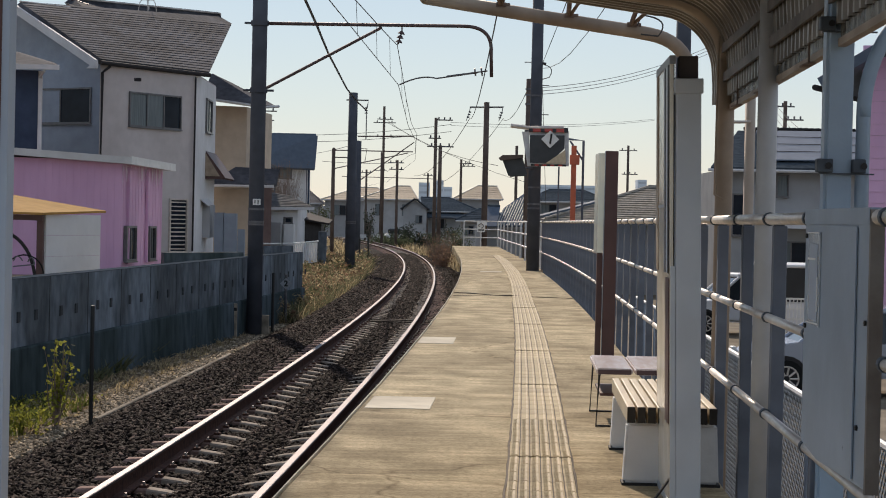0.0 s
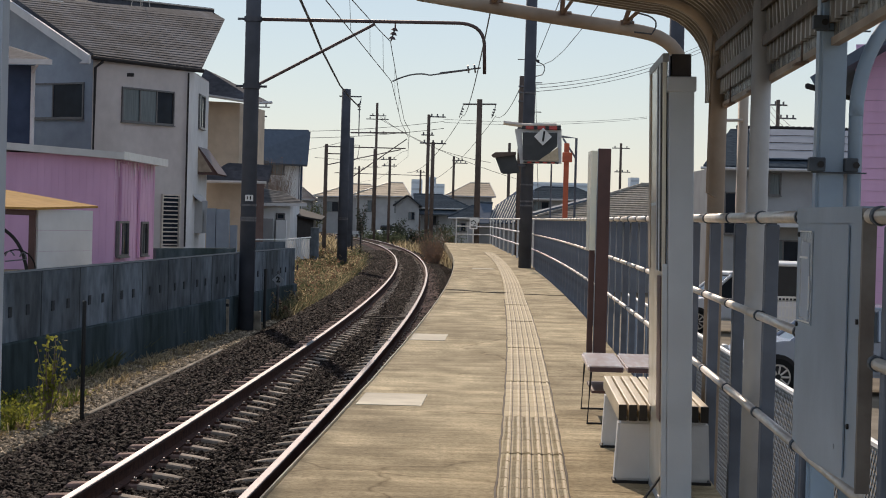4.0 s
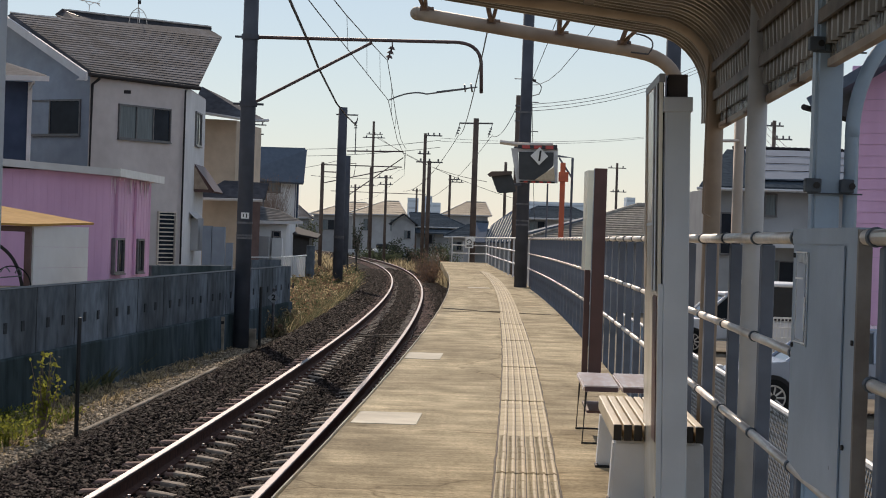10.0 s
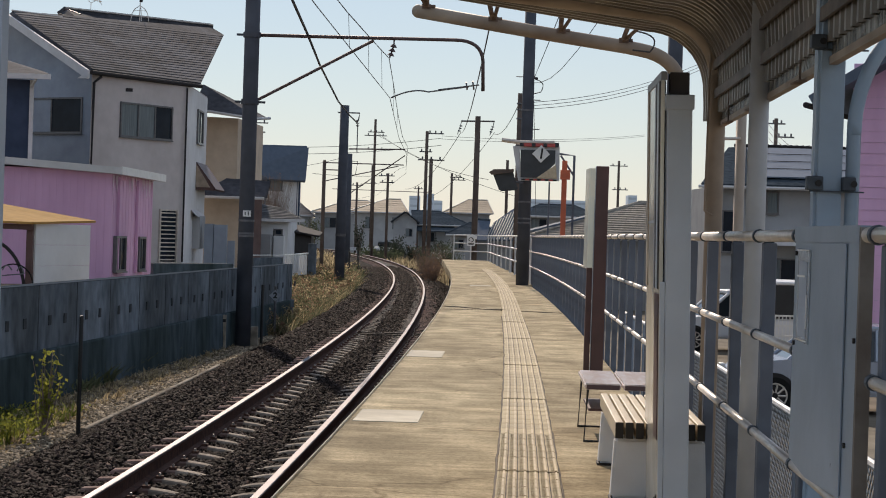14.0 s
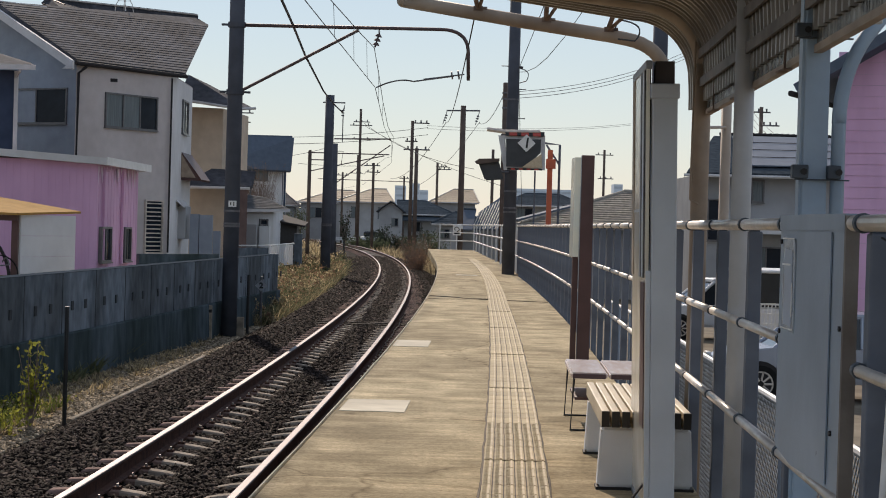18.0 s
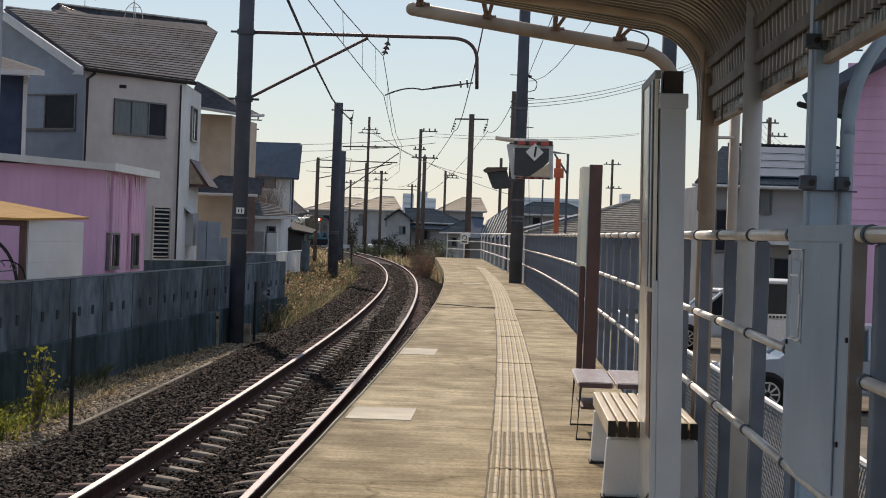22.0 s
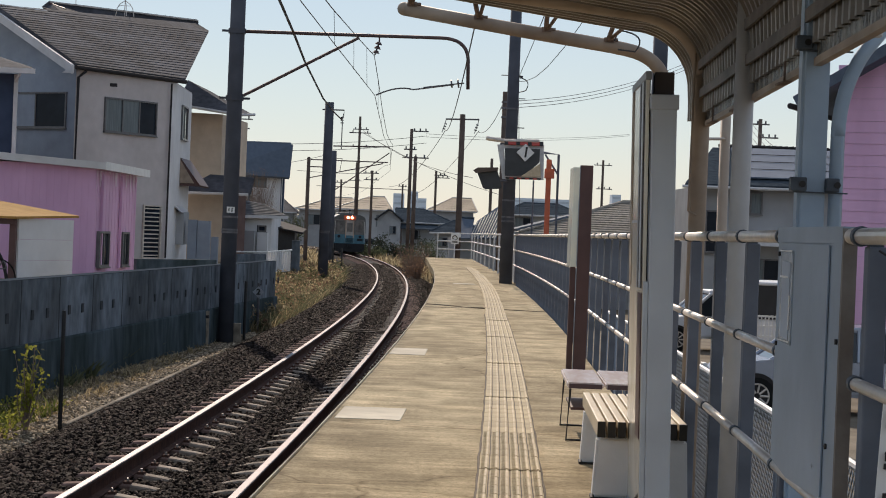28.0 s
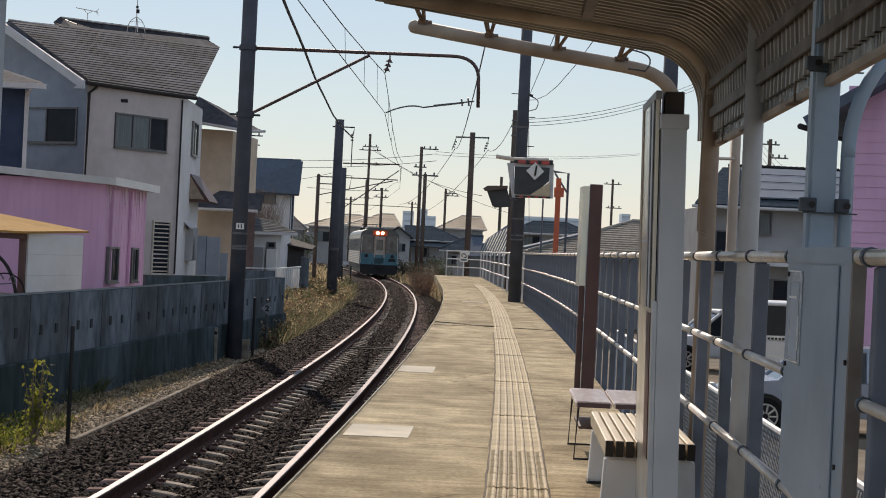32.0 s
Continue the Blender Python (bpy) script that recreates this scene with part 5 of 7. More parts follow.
stake(-3.83, 21.7, 1.33, 0.023, "black", "thin black stake in the gravel verge")
stake(-3.42, 40.0, 1.22, 0.03, "black", "thin black stake beside the track")
stake(-4.1, 97.0, 1.4, 0.05, "black", "thin black stake beside the far curve")
stake(-3.75, 99.0, 1.4, 0.05, "black", "thin black stake beside the far curve")
ms = thing("marker_sign", "grey diamond marker with the figure 2 on a thin post", "marker", at=(-3.42, 43.3, 0))
bm = B()
tube(bm, [(0, 0, -1.35), (0, 0, -0.1)], 0.03, 8)
part("post", bm, "steel_grey", ms)
bm = B()
slab(bm, [(0, -0.045, -0.43), (0.13, -0.045, -0.30), (0, -0.045, -0.17), (-0.13, -0.045, -0.30)], 0.012)
dk = part("plate", bm, "board_edge", ms)
fm2cu = bpy.data.curves.new("figure", "FONT")
fm2cu.body, fm2cu.size, fm2cu.extrude, fm2cu.align_x, fm2cu.align_y = "2", 0.17, 0.003, "CENTER", "CENTER"
fm2cu.offset = 0.008
tmp = bpy.data.objects.new("figure", fm2cu)
scene.collection.objects.link(tmp)
bpy.context.view_layer.update()
fm = bpy.data.meshes.new_from_object(tmp)
bpy.data.objects.remove(tmp)
fm.materials.clear()
fm.materials.append(M["black"])
fig = new("figure", fm)
fig.parent = dk
fig.matrix_basis = pose(0, -0.05, -0.30, 90, 0, 0)
wp = thing("white_marker", "short white concrete marker post by the wall", "marker", at=(-3.98, 37.9, 0))
bm = B()
box(bm, -0.06, 0.06, -0.05, 0.05, -1.3, -0.52, bev=0.01)
part("post", bm, "kerb_pale", wp)
bm = B()
box(bm, -0.06, 0.06, -0.055, -0.05, -0.66, -0.60)
part("bar", bm, "dark", wp)
cs = thing("concrete_stub", "pale concrete stub at the foot of the pole", "marker", at=(-3.5, 39.3, 0))
bm = B()
box(bm, -0.07, 0.07, -0.07, 0.07, -1.3, -0.80, bev=0.01)
part("block", bm, "kerb_pale", cs)

# ==== houses ====
def window(parent, m, w, h, split=2, sky_pane=(), frame="alu", louvre=0):
    """A framed window set in a wall: local x along the wall, -y outwards."""
    win = new("window")
    win.parent, win.matrix_basis = parent, m
    bm = B()
    t = 0.05
    for a in ((-w / 2 - t, w / 2 + t, -h / 2 - t, -h / 2), (-w / 2 - t, w / 2 + t, h / 2, h / 2 + t), (-w / 2 - t, -w / 2, -h / 2, h / 2), (w / 2, w / 2 + t, -h / 2, h / 2)):
        box(bm, a[0], a[1], -0.06, 0.05, a[2], a[3])
    for k in range(1, split):
        x = -w / 2 + w * k / split
        box(bm, x - 0.025, x + 0.025, -0.045, 0.04, -h / 2, h / 2)
    for k in range(louvre):
        z = -h / 2 + h * (k + 0.5) / louvre
        box(bm, -w / 2, w / 2, -0.05, 0.0, z - h / louvre * 0.15, z + h / louvre * 0.13)
    part("frame", bm, frame, win)
    for k in range(split):
        bm = B()
        x0 = -w / 2 + w * k / split
        box(bm, x0 + 0.012, x0 + w / split - 0.012, -0.012 - 0.008 * (k % 2), 0.012, -h / 2, h / 2)
        part("pane", bm, "sky_pane" if k in sky_pane else "glass", win)
    bm = B()
    box(bm, -w / 2 - 0.07, w / 2 + 0.07, -0.09, 0.0, -h / 2 - 0.08, -h / 2 - 0.05)
    part("sill", bm, frame, win)
    return win


def wall_pose(a, b, s, z, out=0.0):
    """The pose of a window on the wall from a to b, at the share s of its length; the outside is on the right hand of a to b."""
    a, b = Vector((*a, 0)), Vector((*b, 0))
    d = (b - a).normalized()
    n = Vector((d.y, -d.x, 0))
    p = a.lerp(b, s) + n * out
    return pose(p.x, p.y, z, 0, 0, math.degrees(math.atan2(d.y, d.x)))


def tiled(parent, pts, material, rows, name="roof", lift=0.035):
    """A roof plane: a slab with raised courses of shingles. pts: eave start, eave end, ridge end, ridge start."""
    pts = [Vector(p) for p in pts]
    bm = B()
    slab(bm, pts, 0.12)
    roof = part(name, bm, material, parent)
    nrm = (pts[1] - pts[0]).cross(pts[-1] - pts[0]).normalized()
    for k in range(rows):
        t0, t1 = k / rows, (k + 1) / rows
        a, b = pts[0].lerp(pts[3], t0), pts[1].lerp(pts[2], t0)
        c, d = pts[1].lerp(pts[2], t1), pts[0].lerp(pts[3], t1)
        bm = B()
        slab(bm, [a + nrm * lift, b + nrm * lift, c + nrm * 0.006, d + nrm * 0.006], 0.004)
        part("shingle_course", bm, material, roof)
    return roof


# grey two-storey house
h1 = thing("house", "grey two-storey house with a dark shingle roof", "house", group="houses by the line")
P = [(-10.5, 60.0), (-8.1, 63.7), (-8.15, 70.0), (-13.4, 73.0), (-16.5, 64.0)]
bm = B()
prism(bm, P, -0.4, 5.75)
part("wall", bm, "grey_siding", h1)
bm = B()
v = [Vector((-10.52, 60.03, 5.7)), Vector((-13.5, 62.05, 7.62)), Vector((-16.4, 64.0, 5.7))]
slab(bm, v, 0.15)
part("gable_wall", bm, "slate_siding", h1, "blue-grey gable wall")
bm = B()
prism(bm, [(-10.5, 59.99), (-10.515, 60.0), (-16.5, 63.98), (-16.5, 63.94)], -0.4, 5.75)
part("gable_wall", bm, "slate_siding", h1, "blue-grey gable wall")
bm = B()
prism(bm, [(-8.09, 63.72), (-8.085, 63.75), (-8.13, 69.9), (-8.16, 69.9)], -0.4, 5.7)
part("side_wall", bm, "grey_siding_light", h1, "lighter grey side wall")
tiled(h1, [(-10.45, 59.75, 5.80), (-7.72, 64.4, 5.82), (-8.06, 73.86, 8.34), (-13.3, 61.5, 7.64)], "roof_dark", 22, lift=0.022)
bm = B()
slab(bm, [(-8.06, 73.86, 8.34), (-8.53, 74.18, 8.62), (-13.5, 62.45, 7.78)], 0.12)
slab(bm, [(-13.5, 62.5, 7.76), (-8.53, 74.2, 8.6), (-12.5, 78.0, 5.7), (-17.0, 65.0, 5.7)], 0.12)
part("rear_roof", bm, "roof_dark", h1)
bm = B()
slab(bm, [(-14.45, 75.0, 9.01), (-14.18, 75.0, 9.24), (-8.52, 74.4, 8.71), (-8.6, 74.3, 8.0), (-12.6, 70.5, 8.2)], 0.12)
part("upper_roof", bm, "roof_dark", h1, "dark upper roof behind the front gable")
bm = B()
tube(bm, [(-14.2, 74.95, 9.22), (-13.45, 74.0, 8.92)], 0.05, 6)
part("gable_edge", bm, "dark_red", h1, "dark red gable edge")
bm = B()
tube(bm, [(-14.18, 74.9, 9.27), (-8.52, 74.3, 8.74)], 0.03, 5)
part("ridge_cap", bm, "galv", h1, "sunlit metal ridge cap")
bm = B()
tube(bm, [(-13.3, 61.5, 7.68), (-12.3, 64.4, 7.83)], 0.03, 5)
part("ridge_cap", bm, "galv", h1, "sunlit metal ridge cap")
bm = B()
slab(bm, [(-10.55, 59.35, 5.76), (-13.55, 61.45, 7.63), (-13.55, 61.45, 7.37), (-10.55, 59.35, 5.48)], 0.10)
slab(bm, [(-13.55, 61.45, 7.63), (-16.9, 64.0, 5.74), (-16.9, 64.0, 5.48), (-13.55, 61.45, 7.37)], 0.10)
slab(bm, [(-10.85, 59.5, 5.50), (-10.50, 59.3, 5.50), (-10.50, 59.3, 5.74)], 0.08)
part("barge_board", bm, "trim_white", h1, "pale barge board along the gable")
bm = B()
tube(bm, [(-10.45, 59.62, 5.70), (-7.70, 64.35, 5.72)], 0.07, 8)
part("gutter", bm, "gutter", h1)
bm = B()
tube(bm, [(-10.2, 60.0, 5.62), (-10.42, 59.95, 5.42), (-10.45, 59.92, 0.0)], 0.045, 8)
part("downpipe", bm, "gutter", h1)
bm = B()
tube(bm, [(-8.06, 63.6, 5.6), (-8.06, 63.6, 0.0)], 0.03, 8)
part("downpipe", bm, "gutter", h1)
window(h1, wall_pose(P[0], P[1], 0.57, 4.40), 2.35, 0.98, 3, (0, 1))
window(h1, wall_pose(P[0], P[1], 0.84, 0.82), 0.78, 1.62, 1, (), "galv", 12)
window(h1, wall_pose(P[1], P[2], 0.62, 4.55, 0.02), 1.6, 1.05, 2, (0,))
window(h1, wall_pose(P[4], P[0], 0.775, 4.43), 2.5, 1.0, 2, (0,))
bm = B()
slab(bm, [(-8.1, 67.0, 3.35), (-7.45, 67.3, 2.45), (-7.45, 70.2, 2.45), (-8.1, 70.0, 3.35)], 0.08)
slab(bm, [(-8.1, 67.0, 3.35), (-8.1, 67.0, 2.4), (-7.5, 67.2, 2.4)], 0.05)
part("side_awning", bm, "sign_brown", h1, "dark brown lean-to awning")
bm = B()
slab(bm, [(-8.1, 66.94, 3.28), (-8.1, 66.94, 2.5), (-7.62, 67.08, 2.5)], 0.03)
part("awning_side", bm, "frame_brown", h1, "pale side of the awning")
bm = B()
box(bm, -8.16, -7.85, 66.4, 67.9, 0.42, 1.52)
part("meter_box", bm, "far_wall", h1)
bm = B()
slab(bm, [(-8.13, 65.8, 1.75), (-7.85, 65.8, 1.50), (-7.85, 68.0, 1.50), (-8.13, 68.0, 1.75)], 0.03)
part("window_hood", bm, "trim_white", h1)
bm = B()
box(bm, -9.62, -9.42, 60.95, 61.1, 5.25, 5.35)
part("vent", bm, "gutter", h1)
ah = thing("tv_aerial", "thin metal television aerial on the roof", "aerial", at=(-13.3, 75.3, 9.1))
bm = B()
tube(bm, [(0, 0, -0.1), (0, 0, 0.45)], 0.014, 5)
tube(bm, [(-0.45, 0, 0.62), (0.40, 0, 0.50)], 0.012, 4)
tube(bm, [(-0.15, 0, 0.56), (0, 0, 0.42), (0.2, 0, 0.53)], 0.010, 4)
for k in range(7):
    q = 0.02 * k
    tube(bm, [(-0.4 + 0.125 * k, -0.25, 0.61 - q), (-0.4 + 0.125 * k, 0.25, 0.62 - q)], 0.008, 4)
for dz in (-0.12, 0.12):
    tube(bm, [(0.30, 0, 0.51), (0.42, 0, 0.50 + dz)], 0.010, 4)
part("mast", bm, "galv", ah)
at2 = thing("roof_mast", "slim metal mast on bowed legs standing on the roof", "aerial", at=(-11.13, 73.3, 8.72))
bm = B()
for dx, dy in ((-0.34, 0.0), (0.34, 0.0), (-0.05, 0.3), (0.1, -0.3)):
    tube(bm, [(dx, dy, -0.05), (dx * 0.85, dy * 0.85, 0.25), (dx * 0.55, dy * 0.55, 0.42), (0, 0, 0.55)], 0.015, 5)
tube(bm, [(-0.25, 0, 0.36), (0.25, 0, 0.36)], 0.008, 4)
part("legs", bm, "galv", at2)
bm = B()
tube(bm, [(0, 0, 0.45), (0.02, 0, 2.6)], 0.016, 6)
part("pole", bm, "galv", at2)
bm = B()
box(bm, -0.02, 0.09, -0.05, 0.05, 0.68, 0.82)
box(bm, -0.03, 0.05, -0.05, 0.05, 0.86, 0.95)
part("junction_box", bm, "dark", at2)

# navy wing in front of it
h2 = thing("house", "navy blue house wall under a dark eave with white trim", "house", group="houses by the line")
bm = B()
prism(bm, [(-16.0, 55.2), (-11.32, 55.2), (-12.1, 58.5), (-16.0, 58.5)], -0.4, 5.1)
part("wall", bm, "navy_siding", h2)
bm = B()
slab(bm, [(-16.5, 54.6, 5.2), (-10.68, 54.6, 5.2), (-11.2, 56.5, 5.42), (-13.4, 57.5, 6.05), (-16.5, 57.5, 6.05)], 0.1)
part("roof", bm, "roof_dark", h2)
bm = B()
box(bm, -16.5, -10.68, 54.5, 54.6, 5.08, 5.22)
part("eave_board", bm, "trim_white", h2)
bm = B()
box(bm, -11.36, -11.26, 55.1, 55.2, 0.0, 5.08)
tube(bm, [(-11.1, 54.6, 5.05), (-11.3, 55.0, 4.9)], 0.04, 6)
part("corner_trim", bm, "trim_white", h2)

# pink shed and carport
h3 = thing("pink_shed", "long lilac-pink metal-clad building with a white roof edge", "building", group="houses by the line")
bm = B()
prism(bm, [(-14.0, 42.0), (-7.33, 45.0), (-6.98, 49.0), (-13.8, 49.0)], -0.4, 2.36)
part("wall", bm, "pink_siding", h3)
bm = B()
for k in range(46):
    s = k / 46
    x, y = -14.0 + 6.67 * s, 42.0 + 3.0 * s
    box(bm, -0.012, 0.012, -0.004, 0.004, 0.0, 2.34, pose(x, y - 0.003, 0, 0, 0, 24.2))
for k in range(14):
    s = (k + 0.5) / 14
    x, y = -7.33 + 0.35 * s, 45.0 + 4.0 * s
    box(bm, -0.012, 0.012, -0.004, 0.004, 0.0, 2.34, pose(x + 0.003, y, 0, 0, 0, 85))
part("cladding_ribs", bm, "pink_siding", h3)
# pale streaks: peeled paint, and reflected light painted under the eave
rng_ = random.Random(77)
for k in range(26):
    s = rng_.uniform(0.02, 0.97) if k > 6 else rng_.uniform(0.0, 0.12)
    x, y = -7.33 + 0.35 * s, 45.0 + 4.0 * s
    l = rng_.uniform(0.12, 0.6) ** 1.5
    bm = B()
    w_ = rng_.uniform(0.03, 0.12)
    slab(bm, [(x + 0.009, y - w_, 2.26), (x + 0.009, y + w_, 2.26), (x + 0.009, y + w_ * 0.3, 2.26 - l), (x + 0.009, y - w_ * 0.4, 2.26 - l * 0.9)], 0.004)
    part("peeled_streak", bm, "pink_pale", h3, "pale streak for peeled paint and light reflected under the eave")
bm = B()
slab(bm, [(-14.2, 41.6, 2.80), (-7.08, 44.85, 2.44), (-6.70, 49.3, 2.40), (-13.9, 49.3, 2.75)], 0.16)
part("roof", bm, "trim_white", h3, "pale grey flat metal roof edge")
bm = B()
slab(bm, [(-7.08, 44.84, 2.46), (-7.08, 44.84, 2.28), (-6.70, 49.3, 2.24), (-6.70, 49.3, 2.42)], 0.03)
part("gutter", bm, "white", h3, "white rain gutter")
A1, A2 = (-7.33, 45.0), (-6.98, 49.0)
window(h3, wall_pose(A1, A2, 0.17, 0.47, 0.03), 0.85, 0.72, 2, (0,), "alu")
window(h3, wall_pose(A1, A2, 0.69, 0.46, 0.03), 0.6, 0.72, 2, (0,), "alu")
bm = B()
box(bm, -0.04, 0.04, -0.03, 0.03, 0.0, 2.2, wall_pose(A1, A2, 0.12, 0, 0.04))
box(bm, -0.04, 0.04, -0.03, 0.03, 0.0, 2.2, wall_pose(A1, A2, 0.57, 0, 0.04))
tube(bm, [(-7.28, 45.4, 2.2), (-7.25, 46.6, 2.16)], 0.04, 6)
part("corner_trim", bm, "pink_siding", h3)
h4 = thing("carport", "small garage with white panels and a yellow sheet roof", "carport", group="houses by the line")
bm = B()
slab(bm, [(-9.5, 33.2, 1.16), (-6.82, 33.7, 1.14), (-6.20, 36.3, 1.20), (-9.2, 37.5, 1.62)], 0.04)
part("roof", bm, "roof_yellow", h4, "ochre yellow corrugated sheet roof")
for k in range(3):
    bm = B()
    slab(bm, [(-6.83, 34.0, 0.02 + 0.365 * k), (-6.24, 36.0, 0.02 + 0.365 * k), (-6.24, 36.0, 0.381 + 0.365 * k), (-6.83, 34.0, 0.381 + 0.365 * k)], 0.04)
    part("wall_panel", bm, "white_siding", h4)
bm = B()
box(bm, -6.97, -6.86, 33.9, 34.0, -0.3, 1.12)
slab(bm, [(-9.4, 33.5, 1.10), (-6.86, 33.85, 1.10), (-6.86, 33.85, 1.00), (-9.4, 33.5, 1.04)], 0.05)
part("door_frame", bm, "sign_brown", h4)
bm = B()
tube(bm, arc((-7.5, 33.9, 0.80), (-7.05, 33.9, 0.62), (-6.98, 33.9, 0.0)), 0.03, 8)
part("arched_brace", bm, "dark", h4)
bk = thing("bicycle", "parked bicycle with silver handlebars in the garage", "bicycle", at=(-7.28, 33.75, -0.25))
bm = B()
tube(bm, arc((-0.05, 0, 0.55), (0.02, 0, 0.72), (0.12, -0.05, 0.56)), 0.012, 6)
tube(bm, arc((0.2, 0, 0.54), (0.27, 0, 0.72), (0.33, -0.05, 0.5)), 0.012, 6)
tube(bm, [(-0.05, 0, 0.46), (0.3, 0, 0.5)], 0.012, 6)
part("handlebar", bm, "alu", bk)
bm = B()
tube(bm, [(0.12 + 0.33 * math.cos(a), 0.1, 0.33 + 0.33 * math.sin(a)) for a in np.linspace(0, math.tau, 28)], 0.013, 6)
part("wheel", bm, "tyre", bk)

# tan house behind, with a brick-red lower storey
h5 = thing("house", "tan two-storey house with dark tiled hip roofs", "house", group="houses by the line")
bm = B()
prism(bm, [(-9.2, 76.0), (-7.7, 76.6), (-7.2, 82.0), (-10.5, 82.0)], -0.4, 5.4)
part("wall", bm, "tan_siding", h5)
bm = B()
prism(bm, [(-8.6, 73.6), (-7.12, 74.3), (-7.12, 78.0), (-8.6, 78.0)], -0.4, 2.32)
part("lower_wall", bm, "tan_siding", h5)
bm = B()
prism(bm, [(-7.10, 74.3), (-6.54, 75.0), (-6.9, 79.0), (-7.10, 79.0)], -0.4, 2.30)
part("lower_wall", bm, "brown_siding", h5, "brick-red side wall")
bm = B()
slab(bm, [(-9.3, 75.2, 5.66), (-6.9, 75.2, 5.40), (-6.55, 76.0, 5.44), (-8.3, 76.7, 6.32), (-9.1, 76.7, 6.68)], 0.12)
part("roof", bm, "roof_dark", h5)
bm = B()
slab(bm, [(-8.7, 72.5, 2.32), (-6.28, 72.9, 2.36), (-6.2, 73.2, 2.42), (-6.15, 73.8, 2.95), (-7.8, 73.8, 3.0)], 0.12)
part("lower_roof", bm, "roof_dark", h5)
bm = B()
tube(bm, [(-9.5, 74.45, 5.62), (-6.9, 75.1, 5.32), (-6.45, 76.2, 5.42)], 0.06, 6)
part("gutter", bm, "trim_white", h5)
bm = B()
tube(bm, [(-8.7, 72.2, 2.26), (-6.28, 72.8, 2.28)], 0.06, 6)
part("gutter", bm, "trim_white", h5)
bm = B()
box(bm, -7.72, -7.42, 66.6, 67.0, -0.25, 1.27)
box(bm, -7.40, -6.98, 66.62, 67.0, -0.25, 1.25)
box(bm, -6.97, -6.74, 67.0, 67.3, -0.25, 0.72)
whole("storage_unit", bm, "slate_siding", "pale grey garden storage unit behind the wall", "storage unit")

# navy house further back
h6 = thing("house", "white house under a large navy blue roof", "house", group="houses by the line")
bm = B()
prism(bm, [(-11.5, 110.5), (-7.62, 112.2), (-8.0, 117), (-11.5, 118)], -0.4, 4.4)
part("wall", bm, "white_siding", h6)
bm = B()
slab(bm, [(-11.5, 109.8, 4.02), (-7.32, 111.6, 3.95), (-7.26, 112.6, 5.86), (-11.5, 111.5, 5.80)], 0.15)
part("roof", bm, "roof_navy", h6)
bm = B()
slab(bm, [(-7.36, 112.64, 5.83), (-11.5, 111.6, 5.77), (-11.5, 117.8, 4.1), (-7.75, 117.2, 4.1)], 0.15)
part("rear_roof", bm, "roof_navy", h6)
window(h6, wall_pose((-11.5, 110.5), (-7.62, 112.2), 0.5, 3.65, 0.02), 1.9, 0.5, 3, (0, 2))
bm = B()
tube(bm, [(-7.68, 111.95, 3.9), (-7.68, 111.95, 0.5)], 0.05, 6)
tube(bm, [(-7.8, 111.9, 3.9), (-7.8, 111.9, 0.5)], 0.02, 6)
part("downpipe", bm, "navy_siding", h6)
bal = thing("roof_railing", "grey metal balcony railing between two houses", "railing", at=(-8.6, 92, 0))
bm = B()
tube(bm, [(-0.2, 0, 3.85), (0.75, 0, 3.55), (0.7, 0, 2.1)], 0.05, 6)
tube(bm, [(-0.2, 0, 3.3), (0.7, 0, 3.1)], 0.04, 6)
tube(bm, [(-0.2, 0, 2.9), (0.7, 0, 2.9)], 0.04, 6)
part("rail", bm, "steel_grey", bal)
bm = B()
tube(bm, [(0.7, 0, 2.2), (0.7, 0, 0.0)], 0.05, 6)
part("leg", bm, "steel_grey", bal)

# small white house with grey tiled roof
h7 = thing("house", "small white bungalow with a grey tiled hip roof", "house", group="houses by the line")
bm = B()
prism(bm, [(-7.6, 78.2), (-5.88, 79.6), (-5.8, 84), (-7.6, 84)], -0.3, 1.6)
part("wall", bm, "white_siding", h7)
tiled(h7, [(-7.4, 77.2, 1.56), (-5.3, 80.0, 1.60), (-6.3, 80.9, 2.05), (-7.4, 78.9, 2.22)], "roof_grey", 8)
bm = B()
slab(bm, [(-7.4, 77.1, 1.56), (-5.28, 80.0, 1.60), (-5.28, 80.0, 1.48), (-7.4, 77.1, 1.44)], 0.06)
part("eave_board", bm, "trim_white", h7)
bm = B()
box(bm, -6.95, -6.4, 77.7, 78.3, -0.1, 0.95)
part("water_heater", bm, "far_wall", h7, "grey water heater cabinet")
bm = B()
box(bm, -6.35, -5.95, 78.6, 79.2, -0.1, 0.9)
part("shutter_box", bm, "white_siding", h7)
window(h7, wall_pose((-7.6, 78.2), (-5.88, 79.6), 0.78, 1.05, 0.02), 0.3, 0.16, 1)
sh = thing("dark_shed", "low dark shed behind the white fence", "shed", at=(0, 0, 0))
bm = B()
prism(bm, [(-6.1, 82.5), (-5.2, 84), (-5.2, 86), (-6.2, 86)], -0.6, 1.05)
part("wall", bm, "dark", sh)
bm = B()
slab(bm, [(-6.3, 82.0, 1.2), (-4.85, 84, 0.95), (-4.85, 86.5, 1.1), (-6.3, 86.5, 1.5)], 0.08)
part("roof", bm, "gutter", sh)
fw = thing("white_fence", "low white slatted garden fence", "fence")
bm = B()
slab(bm, [(-6.6, 73.0, -0.45), (-5.65, 75.0, -0.5), (-5.65, 75.0, 0.10), (-6.6, 73.0, 0.08)], 0.08)
part("block_base", bm, "wall_concrete", fw)
